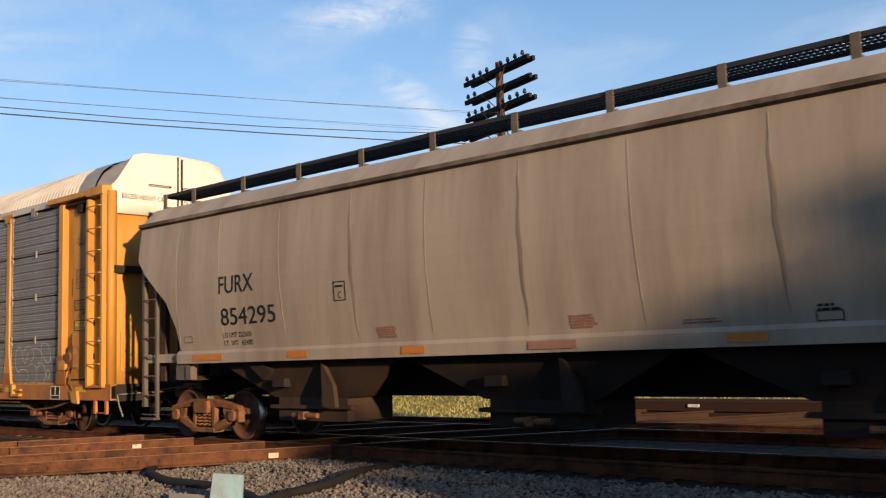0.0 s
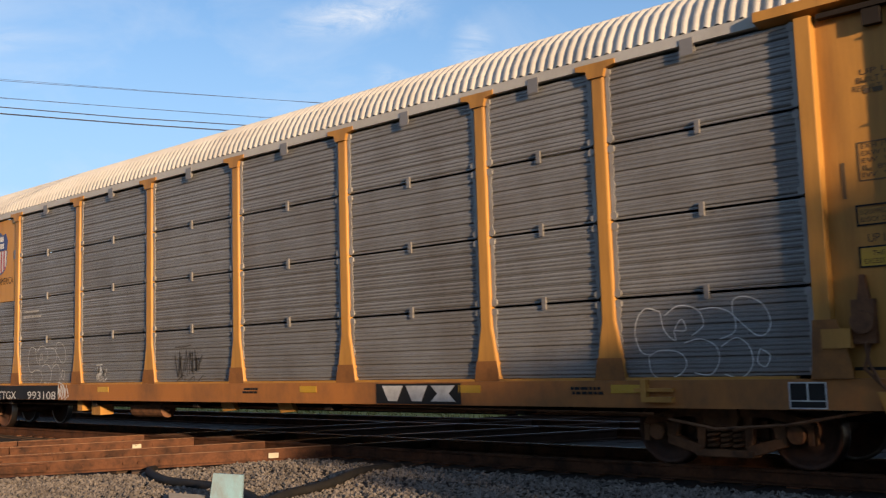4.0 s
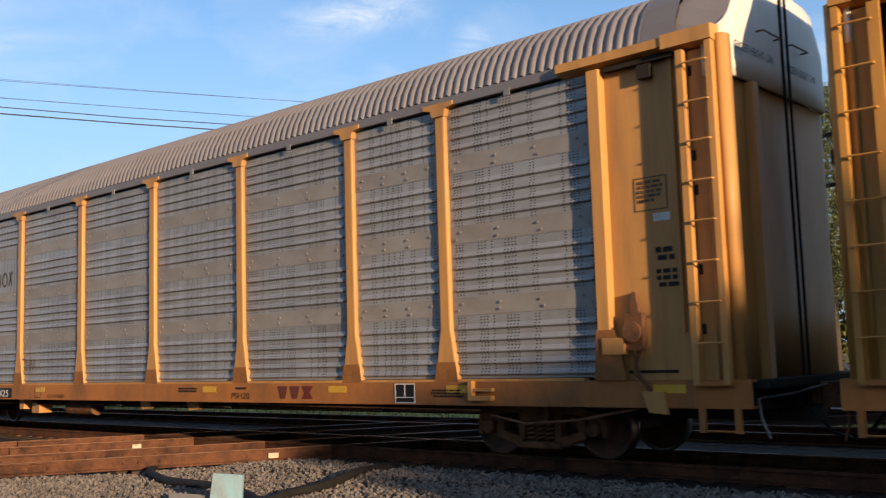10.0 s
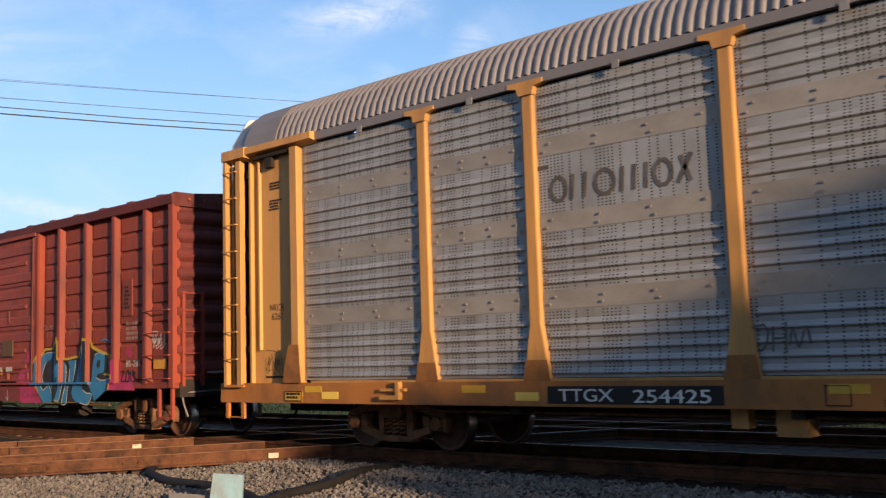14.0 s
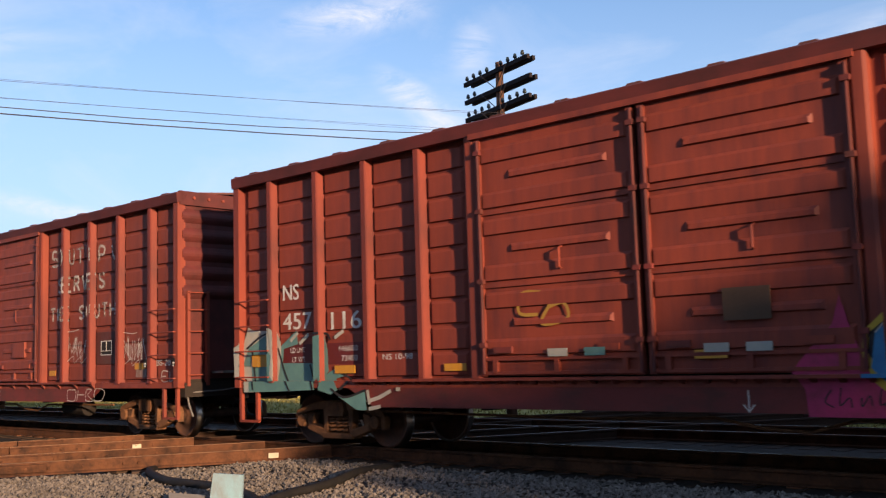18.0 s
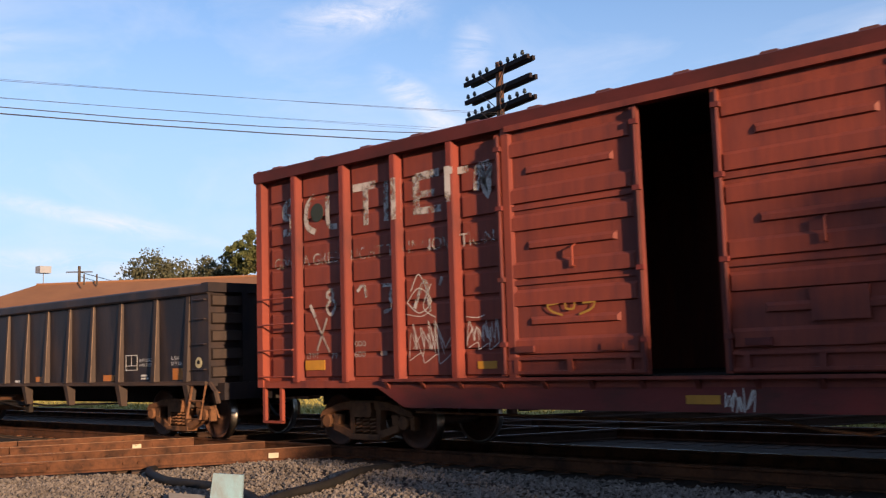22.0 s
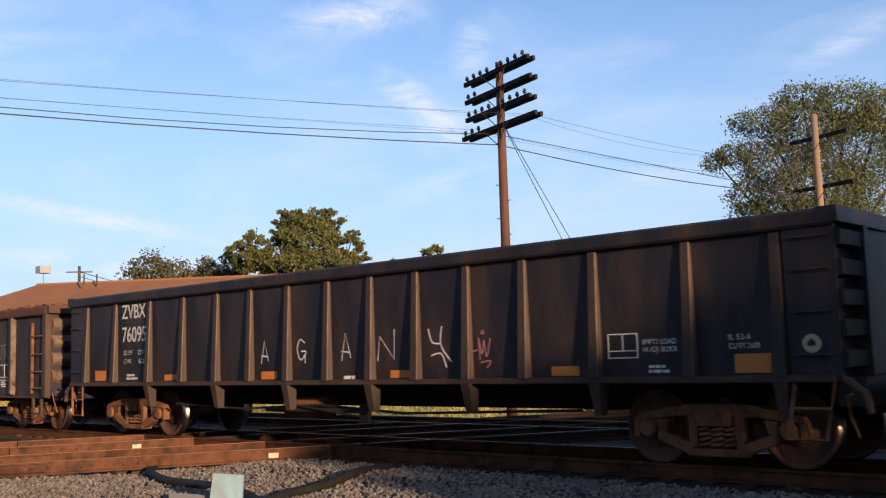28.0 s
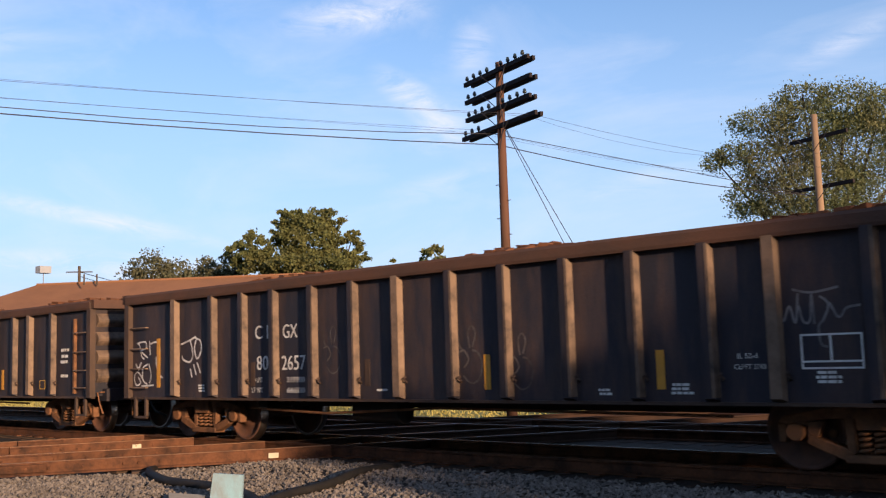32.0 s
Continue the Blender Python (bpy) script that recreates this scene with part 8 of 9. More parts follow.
def foreground():
    # ballast stones as one field
    rnd = np.random.RandomState(7)
    n = 42000
    x, y = rnd.uniform(-19, -2.0, n), rnd.uniform(5.4, 10.6, n)
    off = x * NORMAL[0] + y * NORMAL[1]
    keep = np.ones(n, bool)
    for o in (-16.35, -17.86, -19.75, -21.26):
        keep &= np.abs(off - o) > 0.12
    keep &= (y < 10.35) | (rnd.rand(n) < 0.5)
    keep &= -y * 2.3 - 2 < x
    x, y, off = x[keep], y[keep], off[keep]
    n = len(x)
    r = rnd.uniform(0.018, 0.044, n)
    z = np.array([-0.235 + 0.035 * noise.noise(Vector((a * 0.8, b * 0.8, 3.0))) for a, b in zip(x, y)]) + rnd.uniform(-0.015, 0.02, n)
    z = np.where(off < -16.3, z - 0.06, z)
    z = np.where(off < -16.3, z, np.maximum(z, np.interp(y, [8.6, 9.6, 10.6], [-0.33, -0.195, -0.19]) + rnd.uniform(-0.02, 0.015, n)))
    base = np.array([(1, 0, 0), (-1, 0, 0), (0, 1, 0), (0, -1, 0), (0, 0, 1), (0, 0, -1)], float)
    ang = rnd.uniform(0, 2 * math.pi, n)
    verts = np.empty((n, 6, 3))
    jit = rnd.uniform(0.6, 1.35, (n, 6))
    for k in range(6):
        b = base[k]
        vx = (b[0] * np.cos(ang) - b[1] * np.sin(ang)) * r * jit[:, k]
        vy = (b[0] * np.sin(ang) + b[1] * np.cos(ang)) * r * jit[:, k]
        verts[:, k] = np.stack([x + vx, y + vy, z + b[2] * r * jit[:, k] * 0.75 + (rnd.uniform(-0.3, 0.3, n) * r if k < 4 else 0)], -1)
    tri = np.array([(0, 2, 4), (2, 1, 4), (1, 3, 4), (3, 0, 4), (2, 0, 5), (1, 2, 5), (3, 1, 5), (0, 3, 5)])
    faces = (tri[None] + 6 * np.arange(n)[:, None, None]).reshape(-1, 3)
    me = bpy.data.meshes.new("ballast")
    me.from_pydata(verts.reshape(-1, 3).tolist(), [], faces.tolist())
    me.materials.append(STONE)
    tagged(new("ballast", me), "loose grey-brown ballast stones beside the crossing rails", "ballast", kind="stuff")
    tagged(part("ballast_bed", Geo().prism([(4.0, -0.45), (5.2, -0.26), (9.0, -0.25), (10.4, -0.22), (10.6, -0.40)], -22, 6), BED), "gravel shoulder in front of the track", "gravel", kind="structure")
    # blue marker plate on a stub
    pl = tagged(new("marker_plate"), "small light blue painted steel plate, rust streaked, on the gravel", "marker")
    bluepaint = mat("chipped_light_blue_paint", (0.27, 0.46, 0.56), 0.6, 0, (0.22, 0.12, 0.07), 0.5, 5, 40, 0.1, (1, 1, 0.5))
    cx, cy = -9.70, 6.95
    side = (0.75, 0.66)
    o = part("plate", Geo().add([(cx - side[0] * 0.20, cy - side[1] * 0.20, -0.20), (cx + side[0] * 0.18, cy + side[1] * 0.18, -0.20), (cx + side[0] * 0.20, cy + side[1] * 0.20, 0.11), (cx - side[0] * 0.15, cy - side[1] * 0.15, 0.14),
                             (cx - side[0] * 0.20 - 0.02, cy - side[1] * 0.20 + 0.03, -0.20), (cx + side[0] * 0.18 - 0.02, cy + side[1] * 0.18 + 0.03, -0.20), (cx + side[0] * 0.20 - 0.02, cy + side[1] * 0.20 + 0.03, 0.11),
                             (cx - side[0] * 0.15 - 0.02, cy - side[1] * 0.15 + 0.03, 0.14)],
                            [(0, 1, 2, 3), (7, 6, 5, 4), (0, 4, 5, 1), (1, 5, 6, 2), (2, 6, 7, 3), (3, 7, 4, 0)]), bluepaint, pl)
    part("stub", Geo().tube([(cx - 0.02, cy + 0.05, -0.40), (cx - 0.02, cy + 0.05, -0.12)], 0.03, 8), CAST, pl)
    # black cable hose winding between the rails and the plate
    def hose(pts, r, label):
        q = []
        for i in range(len(pts) - 1):
            for k in range(6):
                t = k / 6
                p = [Vector(pts[max(i - 1, 0)]), Vector(pts[i]), Vector(pts[i + 1]), Vector(pts[min(i + 2, len(pts) - 1)])]
                q.append(0.5 * (2 * p[1] + (p[2] - p[0]) * t + (2 * p[0] - 5 * p[1] + 4 * p[2] - p[3]) * t * t + (3 * p[1] - p[0] - 3 * p[2] + p[3]) * t ** 3))
        q.append(Vector(pts[-1]))
        tagged(part("cable_hose", Geo().tube(q, r, 10), mat("dusty_black_hose", (0.016, 0.015, 0.015), 0.7, 0, (0.045, 0.036, 0.03), 0.6, 6), None, "", True), label, "hose")
    hose([(-14.1, 8.95, -0.24), (-13.6, 8.35, -0.19), (-12.6, 7.86, -0.18), (-11.9, 7.66, -0.18), (-11.1, 7.66, -0.18), (-10.25, 7.50, -0.18), (-9.8, 7.36, -0.19), (-9.35, 7.18, -0.22)], 0.064, "thick black cable hose lying on the gravel")
    hose([(-9.1, 6.7, -0.22), (-9.3, 7.25, -0.19), (-9.55, 7.82, -0.18), (-9.65, 8.24, -0.18), (-9.9, 8.85, -0.17), (-10.3, 9.65, -0.15), (-10.4, 10.5, -0.18)], 0.056, "black cable hose running to the track")
    tagged(part("plank", Geo().loft([[(-10.75, 6.86, z), (-10.15, 6.98, z), (-9.70, 6.60, z), (-10.12, 6.46, z)] for z in (-0.24, -0.145)]), mat("bleached_plank", (0.75, 0.60, 0.42), 0.85, 0, (0.2, 0.14, 0.1), 0.6, 4, 30, 0.3, (0.2, 1, 1))), "short bleached wooden plank lying on gravel", "plank")
    for p in ((-14.6, 8.3), (-13.6, 9.1)):
        tagged(bevel(part("tie_end", Geo().box(p[0] - 0.35, p[0] + 0.35, p[1] - 0.13, p[1] + 0.13, -0.36, -0.205), TIMBER), 0.01), "weathered timber tie end beside the rail", "timber")


foreground()


# ---- beyond the tracks
def timber_stack():
    tm = mat("red_brown_old_timber", (0.06, 0.030, 0.024), 0.9, 0, (0.035, 0.022, 0.018), 0.7, 1.5, 30, 0.4, (0.3, 1, 1), 0.2)
    st = tagged(new("timber_stack"), "low stack of long red-brown timbers on the ground", "timber stack")
    for k, (y, z) in enumerate(((21.0, -0.30), (21.35, -0.30), (21.7, -0.30), (21.1, -0.04), (21.5, -0.02))):
        a = -14.2 + 0.5 * (k % 3)
        p = part("timber", Geo().box(a, a + 12.5 - 0.6 * (k % 2), y - 0.15, y + 0.15, z, z + 0.24), tm, st)
        bevel(p, 0.015, 1)
    for xx in (-11.3, -8.0):
        part("white_tag", Geo().box(xx, xx + 0.28, 20.92, 20.945, 0.06, 0.13), STENCIL, st)


timber_stack()


def leaf_material(name, color, brown):
    m = mat(name, color, 0.7, 0, brown, 0.6, 0.35, 20, 0.0)
    nt = m.node_tree
    b, out = nt.nodes["Principled BSDF"], nt.nodes["Material Output"]
    tl, mx = nt.nodes.new("ShaderNodeBsdfTranslucent"), nt.nodes.new("ShaderNodeMixShader")
    mx.inputs[0].default_value = 0.42
    nt.links.new(b.inputs["Base Color"].links[0].from_socket, tl.inputs["Color"])
    nt.links.new(b.outputs[0], mx.inputs[1])
    nt.links.new(tl.outputs[0], mx.inputs[2])
    nt.links.new(mx.outputs[0], out.inputs["Surface"])
    return per_island(m, 0.6, 1.3)


LEAF = leaf_material("dark_green_leaves", (0.20, 0.215, 0.075), (0.29, 0.25, 0.09))
LEAF_DRY = leaf_material("pale_olive_leaves", (0.175, 0.18, 0.10), (0.22, 0.19, 0.11))
LEAF_OLIVE = leaf_material("olive_leaves", (0.215, 0.25, 0.11), (0.33, 0.27, 0.15))
BARK = mat("grey_brown_bark", (0.11, 0.085, 0.065), 0.9, 0, (0.06, 0.05, 0.04), 0.6, 3, 30, 0.6)


def tree(name, x, y, height, lobes, leaf, count, material, label, seed, trunk=0.25, base=-0.3, loose=0.35, clump=45):
    """Tapered trunk and limbs, and a crown of single leaves gathered in clumps round the lobes.
    lobes: (dx, dy, z, radius x, radius y, radius z)."""
    t = tagged(new(name), label, "tree")
    rnd = np.random.RandomState(seed)
    part("trunk", Geo().tube([(x, y, base), (x + 0.1, y, height * 0.3), (x - 0.1, y + 0.1, height * 0.62)], trunk, 9, trunk * 0.45), BARK, t, "", True)
    for dx, dy, z, rx, ry, rz in lobes:
        s = height * rnd.uniform(0.22, 0.42)
        part("limb", Geo().tube([(x, y, s), (x + dx * 0.5, y + dy * 0.5, (s + z) * 0.52), (x + dx, y + dy, z + rz * 0.3)], trunk * 0.4, 6, trunk * 0.08), BARK, t, "", True)
    vol = np.array([l[3] * l[4] * l[5] for l in lobes]) ** 0.67
    pts = []
    for l, share in zip(lobes, vol / vol.sum()):
        nc = max(6, int(count * share / clump))
        u = rnd.normal(size=(nc, 3))
        u /= np.linalg.norm(u, axis=1)[:, None]
        rad = rnd.uniform(0.45, 1.0, nc) ** 0.6
        c = np.array([x + l[0], y + l[1], l[2]]) + u * rad[:, None] * np.array(l[3:6])
        size = loose * rnd.uniform(0.5, 1.3, nc) * (l[3] + l[5]) * 0.32
        per = int(count * share / nc) + 1
        d = rnd.normal(size=(nc, per, 3)) * 0.5
        pts.append((c[:, None] + d * size[:, None, None] * np.array([1, 1, 0.7])).reshape(-1, 3))
    p = np.concatenate(pts)[:count]
    n = len(p)
    a = rnd.normal(size=(n, 3))
    a /= np.linalg.norm(a, axis=1)[:, None]
    b = np.cross(a, rnd.normal(size=(n, 3)))
    b /= np.linalg.norm(b, axis=1)[:, None]
    s = leaf * rnd.uniform(0.6, 1.3, (n, 1))
    v = np.stack([p - a * s * 0.6, p + b * s * 0.35, p + a * s * 0.6, p - b * s * 0.35], 1).reshape(-1, 3)
    f = (np.array([0, 1, 2, 3])[None] + 4 * np.arange(n)[:, None])
    me = bpy.data.meshes.new("crown")
    me.from_pydata(v.tolist(), [], f.tolist())
    me.materials.append(material)
    o = new("crown", me)
    o.parent = t
    return t


def at(direction, d, z=None):
    return (direction[0] * d, direction[1] * d, 1.405 + direction[2] * d if z is None else z)


def greenery():
    # broad tree beyond the depot roof
    x, y, _ = at((-0.752, 0.659, 0), 74)
    tree("broadleaf_tree", x, y, 12.4, [(-0.8, -0.9, 10.3, 2.5, 2.5, 1.9), (-1.6, -1.8, 11.9, 1.3, 1.3, 0.8), (0.0, -0.1, 11.8, 1.6, 1.6, 0.9), (-3.4, -3.8, 10.0, 1.4, 1.4, 1.0), (-4.3, -4.9, 9.6, 0.8, 0.8, 0.5), (-3.2, -3.7, 8.7, 1.9, 1.9, 0.9),
                                        (1.5, 1.7, 10.7, 0.5, 0.5, 0.5), (1.2, 1.3, 9.6, 1.2, 1.2, 1.1), (1.7, 1.9, 8.9, 0.9, 0.9, 0.7), (-0.9, -1.0, 8.4, 4.0, 4.0, 1.1), (-2.2, -2.4, 10.9, 0.9, 0.9, 0.8)], 0.20, 46000, LEAF,
         "broad dark green tree beyond the depot roof", 3, 0.35, loose=0.34, clump=60)
    for k, (dx, dy, d, h, w) in enumerate(((-0.852, 0.523, 78, 10.1, 1.5), (-0.838, 0.545, 80, 9.7, 1.2), (-0.823, 0.568, 80, 9.9, 0.9), (-0.810, 0.586, 78, 10.2, 0.8))):
        x, y = dx * d, dy * d
        tree("shrub_tree", x, y, h, [(0, 0, h - 1.6, w, w, 1.5), (1.0, 0.6, h - 2.8, w * 0.9, w, 1.6), (-1.2, -0.6, h - 2.6, w * 0.9, w, 1.6)], 0.20, 4200, LEAF_DRY, "sparse olive-green tree behind the depot", 20 + k, 0.16, loose=0.55, clump=18)
    x, y = -0.700 * 82, 0.714 * 82
    tree("conifer_tree", x, y, 10.2, [(0, 0, 8.6, 0.9, 0.9, 1.7), (0.2, 0, 6.4, 1.6, 1.6, 1.8)], 0.28, 1600, LEAF, "small pointed green tree behind the tracks", 31, 0.14)
    x, y = -0.676 * 82, 0.737 * 82
    tree("conifer_tree", x, y, 10.8, [(0, 0, 9.4, 1.2, 1.2, 1.2), (0.6, 0.5, 8.2, 1.8, 1.6, 1.2)], 0.30, 1500, LEAF, "small ragged green tree behind the tracks", 32, 0.14, loose=0.5)
    # tall tree beside the second pole
    x, y = -0.352 * 40, 0.936 * 40
    tree("maple_tree", x, y, 11.6, [(-0.4, -0.2, 10.9, 1.04, 1.04, 0.52), (-1.8, -0.7, 10.1, 1.39, 1.39, 0.46), (-3.6, -1.4, 8.7, 0.52, 0.58, 0.41), (-2.9, -1.1, 8.9, 0.7, 0.81, 0.46), (-2.5, -1.0, 7.3, 0.7, 0.93, 0.7), (-1.6, -0.6, 8.5, 1.39, 1.51, 1.04),
                                    (-0.3, -0.1, 9.6, 1.62, 1.62, 1.04), (1.1, 0.4, 10.4, 1.39, 1.39, 0.81), (2.2, 0.8, 10.0, 1.04, 1.16, 0.81), (1.3, 0.5, 8.6, 1.86, 1.86, 1.39), (-0.1, 0.0, 7.3, 2.09, 2.09, 1.04), (-2.2, -0.9, 6.7, 0.93, 1.04, 0.35),
                                    (3.6, 1.3, 9.0, 1.62, 1.62, 1.39), (0.0, -0.4, 5.4, 2.32, 2.32, 1.62), (1.8, 0.0, 5.0, 3.48, 2.32, 2.32)], 0.085, 92000, LEAF_OLIVE,
         "tall tree with browning leaves beyond the tracks", 5, 0.30, loose=0.74, clump=20)
    x, y = -0.352 * 44 + 7, 0.936 * 44 + 2
    tree("maple_tree", x, y, 10.4, [(0, 0, 8.2, 3, 3, 2.2), (-2, 0, 6.0, 2.6, 2.6, 2.4), (2.5, 0, 6.4, 3, 3, 2.6), (0, 0, 4.0, 3.6, 3, 2.2)], 0.20, 9000, LEAF, "green tree behind the tracks", 6, 0.28)
    # unseen row of trees behind the viewer, added to dim the skylight
    for k in range(15):
        x, y, h, w = -62 + k * 7.6, -15 - 2.5 * (k % 3), 8.5 + 1.1 * (k % 4), 4.4
        tree("roadside_tree", x, y, h, [(0, 0, h - 2.6, w, w, 2.6), (1.2, 1.0, h - 4.6, w, w, 2.6), (-1.2, -1.0, 2.6, w, w, 2.6)], 0.75, 2200, LEAF, "unseen leafy tree behind the viewer, blocking skylight", 70 + k, 0.25)
    # unseen trees, placed to cast the shade on the near end of the train
    for k, (x, y, h, w) in enumerate(((33, -14.5, 5.2, 3.4), (32, -9.0, 5.2, 3.0), (10.1, 4.7, 4.35, 1.35), (14.4, 5.6, 6.2, 1.45), (19.6, 6.5, 7.7, 1.6))):
        tree("roadside_tree", x, y, h, [(0, 0, h - 1.5, w, w, 1.5), (0.3, 0.5, h - 2.8, w, w * 0.9, 1.6), (-0.3, -0.5, h - 2.6, w, w * 0.9, 1.6), (0, 0, 1.4, w, w, 1.5)], 0.20, 9000, LEAF, "unseen leafy tree casting shade on the train", 50 + k, 0.14)
    # low woods beyond the lawn
    for k, (dx, dy, d, h, w) in enumerate(((-0.60, 0.80, 50, 4.2, 2.6), (-0.53, 0.848, 48, 4.8, 2.8), (-0.46, 0.888, 46, 5.0, 2.8), (-0.39, 0.921, 46, 5.4, 3.0), (-0.31, 0.951, 45, 5.6, 3.2), (-0.22, 0.975, 45, 5.6, 3.2))):
        tree("hedge_tree", dx * d, dy * d, h, [(0, 0, h - 1.6, w, w, 1.5), (1.0, 0.4, h - 2.9, w, w * 0.9, 1.5), (-1.0, -0.4, 1.4, w, w * 0.9, 1.5)], 0.22, 5000, LEAF, "dense green hedge tree beyond the grass strip", 90 + k, 0.16, loose=0.4)


greenery()


def depot():
    """Long low building with a brown hip roof."""
    roofm = mat("salmon_brown_shingles", (0.33, 0.16, 0.085), 0.85, 0, (0.22, 0.11, 0.065), 0.6, 0.5, 10, 0.3, (1, 1, 1), 0.12)
    wallm = mat("tan_stucco_wall", (0.42, 0.32, 0.22), 0.85, 0, (0.3, 0.23, 0.16), 0.5, 0.4)
    b = tagged(new("depot_building"), "long low depot with a salmon-brown hip roof", "building")
    p1, p2 = Vector((-0.901 * 65, 0.434 * 65, 6.47)), Vector((-0.779 * 59.2, 0.627 * 59.2, 6.47))
    way = (p2 - p1)
    way.z = 0
    way.normalize()
    side = Vector((way.y, -way.x, 0))
    p2 = p1 + way * 38
    half, eave = 6.2, 3.6
    e = [p1 - way * 5.6 + side * half, p2 + way * 5.6 + side * half, p2 + way * 5.6 - side * half, p1 - way * 5.6 - side * half]
    for q in e:
        q.z = eave
    lower = [Vector((q.x, q.y, eave - 0.2)) for q in e]
    v = [tuple(q) for q in e + [p1, p2] + lower]
    roof = part("roof", Geo().add(v, [(0, 1, 5, 4), (1, 2, 5), (2, 3, 4, 5), (3, 0, 4), (0, 6, 7, 1), (1, 7, 8, 2), (2, 8, 9, 3), (3, 9, 6, 0), (6, 9, 8, 7)]), roofm, b)
    part("ridge_cap", Geo().tube([p1, p2], 0.10, 6), roofm, roof)
    ins = [p1 - way * 4.9 + side * (half - 0.7), p2 + way * 4.9 + side * (half - 0.7), p2 + way * 4.9 - side * (half - 0.7), p1 - way * 4.9 - side * (half - 0.7)]
    part("wall", Geo().loft([[(q.x, q.y, -0.3) for q in ins], [(q.x, q.y, eave - 0.1) for q in ins]]), wallm, b)
    for k in range(9):
        c = ins[0] + way * (3 + k * 4.6)
        g = Geo().loft([[(c.x + way.x * u + side.x * w, c.y + way.y * u + side.y * w, z) for u, w in ((0, -0.05), (1.3, -0.05), (1.3, 0.03), (0, 0.03))] for z in (1.0, 2.5)])
        win = part("window", g, mat("dark_window_glass", (0.02, 0.025, 0.03), 0.1), b)
        g = Geo().loft([[(c.x + way.x * u + side.x * w, c.y + way.y * u + side.y * w, z) for u, w in ((-0.1, 0.0), (1.4, 0.0), (1.4, 0.08), (-0.1, 0.08))] for z in (0.88, 1.0)])
        part("sill", g, STENCIL, win)
    for d, h in ((4.2, 1.0), (3.8, 0.9)):
        q = p1 + way * d - Vector((0, 0, 0.25)) + side * (0.8 if h > 0.95 else 1.6)
        part("roof_vent", Geo().tube([q, q + Vector((0, 0, h * 0.7))], 0.05, 8), BARK, roof)
    # flat aerial dish on the hip, power mast behind
    an = tagged(new("roof_aerial"), "small pale square aerial on a thin roof mast", "aerial")
    q = p1 + way * 0.4 - Vector((0, 0, 0.1))
    part("mast", Geo().tube([q, q + Vector((0, 0, 1.15))], 0.03, 6), CLIP, an)
    part("panel", Geo().box(q.x - 0.30, q.x + 0.30, q.y - 0.36, q.y + 0.36, q.z + 0.80, q.z + 1.22), mat("pale_aerial_panel", (0.42, 0.44, 0.48)), an)
    ms = tagged(new("power_mast"), "short wooden service mast with drooping wires behind the roof", "pole")
    q = Vector((-0.884 * 72, 0.467 * 72, -0.3))
    part("post", Geo().tube([q, q + Vector((0, 0, 8.6))], 0.10, 8), BARK, ms)
    part("crossarm", Geo().tube([q + Vector((-0.5, -0.7, 8.2)), q + Vector((0.5, 0.7, 8.2))], 0.045, 6), BARK, ms)
    for zz, k in ((8.2, 0), (7.9, 1)):
        e2 = Vector((-0.850 * 78, 0.526 * 78, 7.6 - 0.5 * k))
        part("wire", Geo().tube([q + Vector((0, 0, zz)), (q + e2) / 2 + Vector((0, 0, zz / 2 - 0.5 + 0.15)), e2], 0.025, 5), BLACK, ms)


depot()


# ---- poles and wires
POLEWOOD = mat("red_brown_pole_wood", (0.15, 0.075, 0.05), 0.85, 0, (0.07, 0.045, 0.035), 0.7, 2, 30, 0.3, (1, 1, 0.2))
ARMWOOD = mat("blackened_crossarm_wood", (0.030, 0.025, 0.028), 0.85, 0, (0.06, 0.045, 0.04), 0.5, 2, 30, 0.2)
INSUL = mat("dark_glass_insulator", (0.03, 0.05, 0.06), 0.2)
WIRE = mat("weathered_line_wire", (0.03, 0.03, 0.04), 0.6)
MAIN_POLE = Vector((-14.87, 18.90, 0))
ARM = Vector((-0.955, 0.297, 0)).normalized()
LINE = Vector((0.259, 0.966, 0)).normalized()


def line_pole(base, top, arms, label, lean=0.0, double=True, wood=POLEWOOD):
    p = tagged(new("utility_pole"), label, "pole", "line poles")
    part("post", Geo().tube([base + Vector((lean, 0, -0.4)), base + Vector((0, 0, top * 0.5)), base + Vector((0, 0, top))], 0.135, 12, 0.095), wood, p, "", True)
    for z, left, right, pins in arms:
        for off in ((-0.10, 0.10) if double else (0.14,)):
            o = base + LINE * off + Vector((0, 0, z))
            sh = 0.0 if off < 0 else 0.05
            g = Geo()
            a, b = o + ARM * (left - sh), o - ARM * (right - sh)
            up, s = Vector((0, 0, 0.055)), LINE * 0.04
            g.loft([[e - s - up, e + s - up, e + s + up, e - s + up] for e in (a, b)])
            arm = part("crossarm", g, ARMWOOD, p)
            for k in range(pins if off < 0 else 0):
                d = left - 0.12 - k * 0.31
                if abs(d) < 0.2 or d < -right + 0.05:
                    continue
                q = o + ARM * d
                part("insulator", Geo().lathe([(0.05, 0.015), (0.10, 0.015), (0.10, 0.045), (0.15, 0.05), (0.17, 0.035), (0.19, 0.04), (0.21, 0.02)], tuple(q), "z", 8), INSUL, arm, "", True)
        part("arm_brace", Geo().tube([base + ARM * 0.55 - LINE * 0.2 + Vector((0, 0, z)), base - LINE * 0.14 + Vector((0, 0, z - 0.45)), base - ARM * 0.55 - LINE * 0.2 + Vector((0, 0, z))], 0.014, 5), WIRE, p)
    return p


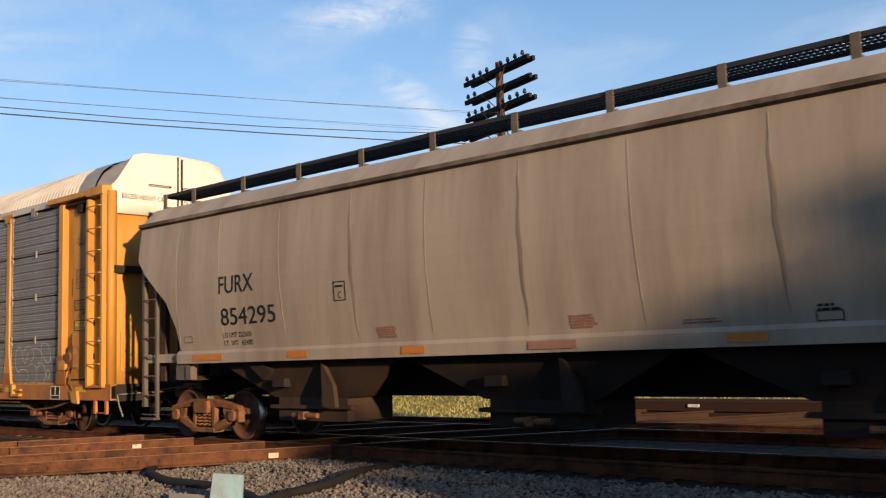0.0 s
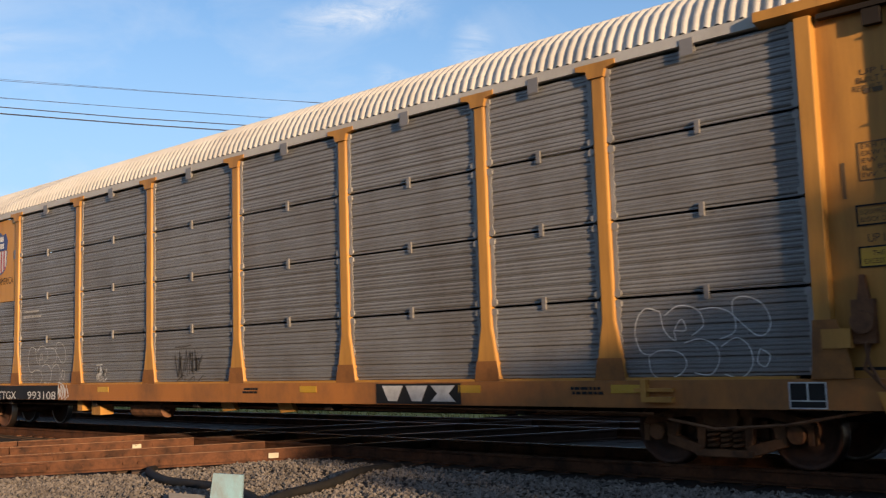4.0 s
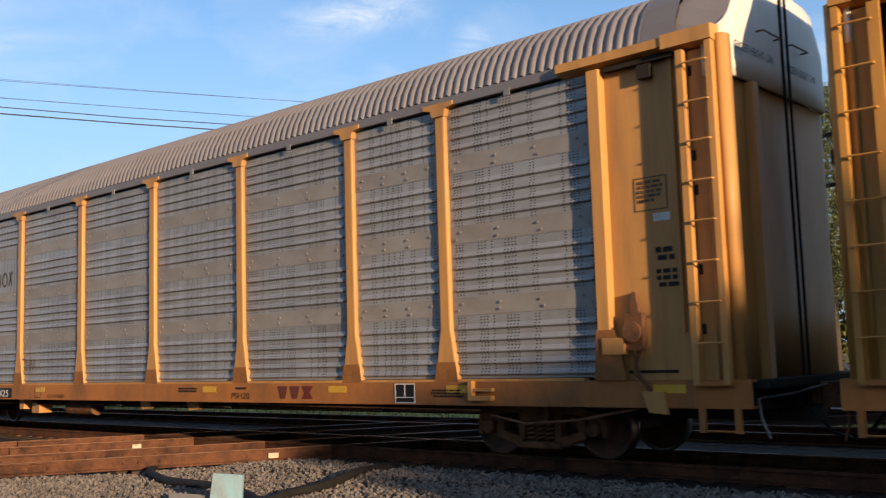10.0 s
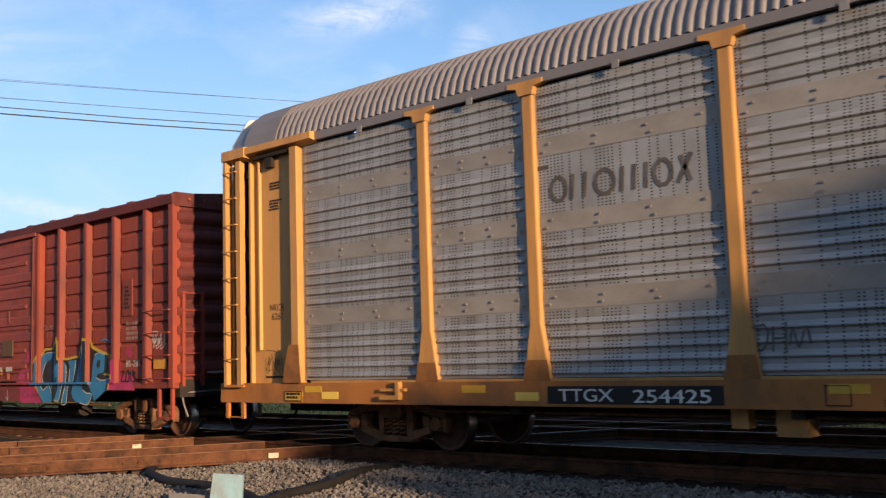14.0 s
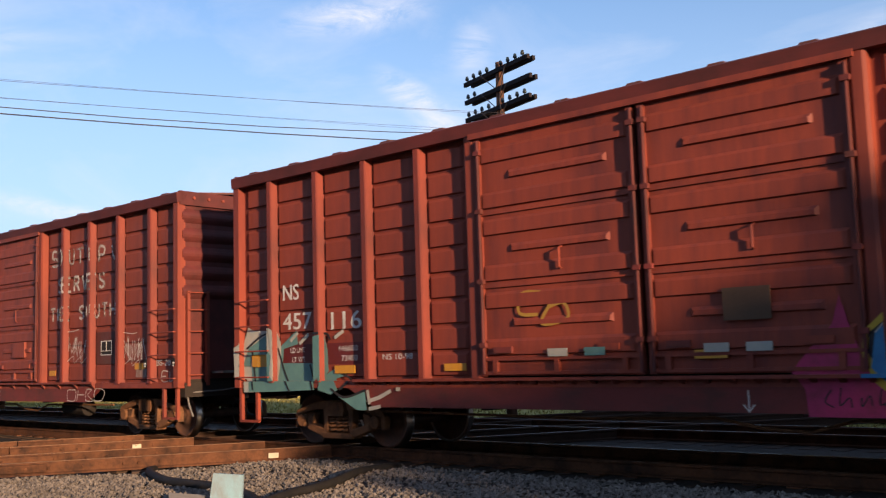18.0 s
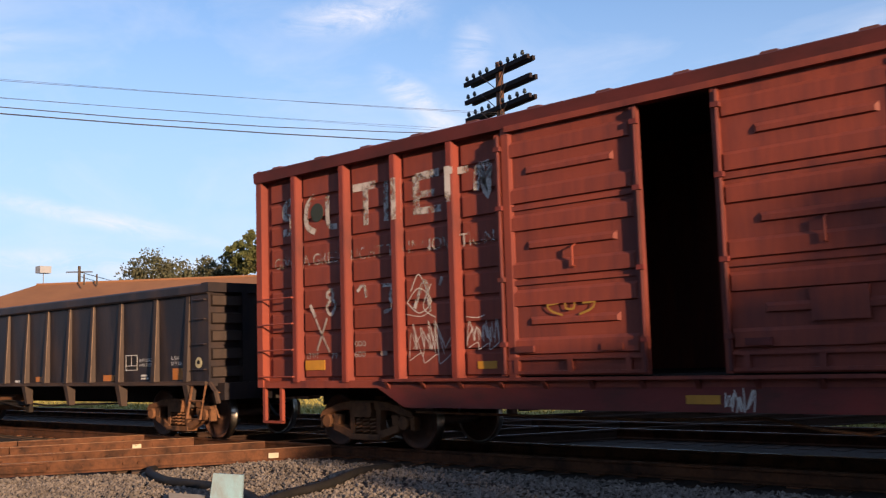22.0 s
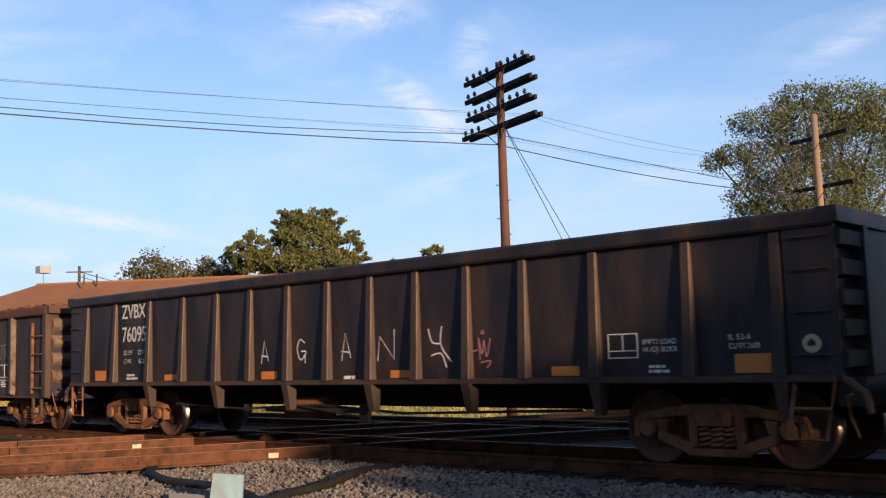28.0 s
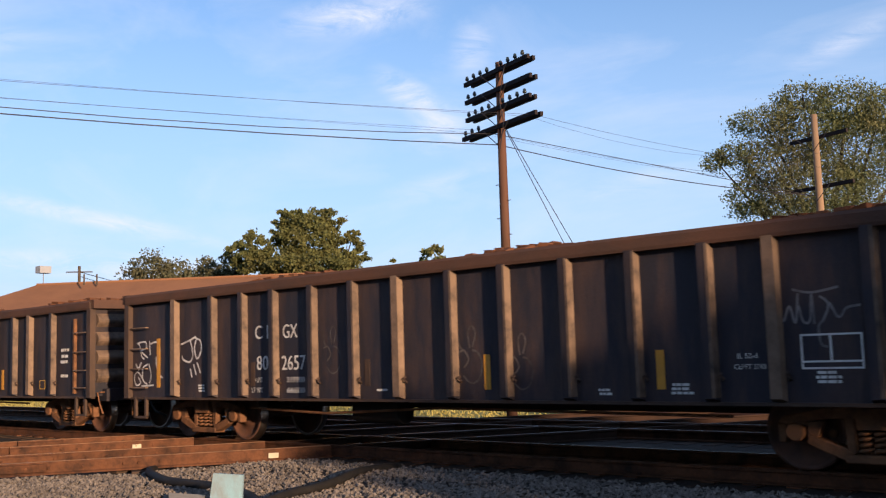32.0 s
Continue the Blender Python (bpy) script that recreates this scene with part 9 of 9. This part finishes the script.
pole_1 = line_pole(MAIN_POLE, 8.63, [(8.40, 1.46, 1.38, 10), (7.92, 1.44, 1.45, 2), (7.45, 1.43, 1.40, 10), (6.99, 1.62, 1.60, 3)], "tall red-brown telegraph pole with four double crossarms")
for k in range(9):
    z = 2.2 + k * 0.42
    s = 1 if k % 2 else -1
    part("climbing_step", Geo().tube([MAIN_POLE + Vector((s * 0.09, 0, z)), MAIN_POLE + Vector((s * 0.22, -0.02, z))], 0.012, 5), CAST, pole_1)
part("down_cable", Geo().tube([MAIN_POLE + ARM * -0.45 + Vector((0, -0.2, 8.4)), MAIN_POLE + ARM * -0.2 + Vector((0, -0.22, 7.6)), MAIN_POLE + ARM * -0.35 + Vector((0, -0.22, 7.0)), MAIN_POLE + Vector((0.05, -0.2, 6.2))], 0.012, 5), WIRE, pole_1)
SECOND = Vector((-0.354 * 31, 0.935 * 31, 0))
line_pole(SECOND, 8.22, [(7.55, 1.05, 1.05, 3), (6.05, 1.15, 1.15, 2)], "shorter wooden line pole with two dark crossarms", double=False, wood=mat("bleached_pole_wood", (0.34, 0.23, 0.15), 0.85, 0, (0.2, 0.13, 0.09), 0.6, 2, 30, 0.3, (1, 1, 0.2)))
THIRD = MAIN_POLE - LINE * 42
line_pole(THIRD, 8.4, [(8.0, 1.4, 1.4, 6), (6.9, 1.5, 1.5, 3)], "wooden line pole beside the road", double=False)


def wires():
    def span(a, b, sag, r, n=14):
        pts = [a + (b - a) * (k / n) - Vector((0, 0, 4 * sag * (k / n) * (1 - k / n))) for k in range(n + 1)]
        tagged(part("line_wire", Geo().tube(pts, r, 5), WIRE), "thin dark line wire strung between poles", "wire", "line wires")

    def tip(base, d, z):
        return base + ARM * d + Vector((0, 0, z))
    for d, z0, z1, sag, z2, sag2, r in ((-1.35, 7.0, 6.0, 0.5, 6.4, 0.2, 0.004), (-1.15, 7.0, 6.0, 0.4, 7.0, 0.55, 0.003), (1.2, 7.18, 6.8, 0.5, 6.4, 0.2, 0.0035), (0.9, 7.02, 5.6, 0.05, 6.2, 0.15, 0.003),
                                         (0.3, 6.88, 9.0, 1.5, 5.8, 0.0, 0.010), (0.14, 6.57, 7.2, 0.8, 5.8, 0.2, 0.013)):
        span(tip(MAIN_POLE, d, z0), tip(THIRD, d, z1), sag, r)
        span(tip(MAIN_POLE, d, z0), tip(SECOND, d * 0.7, z2), sag2, r)
    # guys with strain insulators
    for d, zz, end in ((0.1, 6.90, (-12.72, 21.75, -0.2)), (0.05, 6.95, (-12.30, 22.0, -0.2))):
        a, b = MAIN_POLE + Vector((0.1, 0.05, zz)), Vector(end)
        g = tagged(new("guy_wire"), "thin steel guy wire with strain insulators", "wire", "line wires")
        part("strand", Geo().tube([a, b], 0.010, 5), WIRE, g)
        for f in (0.50, 0.555):
            c = a + (b - a) * f
            c2 = a + (b - a) * (f + 0.02)
            part("strain_insulator", Geo().tube([c, (c + c2) / 2, c2], 0.045, 7), INSUL, g)


wires()



def motions():
    """The train rolls along the track; its wheels turn with it."""
    for car, x in CARS:
        walk(car, [(t, pose(x + run(t), TRACK_Y, 0)) for t in range(0, 33)])
    times = [k * 0.1 for k in range(321)]
    for wheelset, mount, r in SPINNERS:
        walk(wheelset, [(t, pose(mount, 0, r) @ Matrix.Rotation(run(t) / r, 4, "Y")) for t in times])


motions()
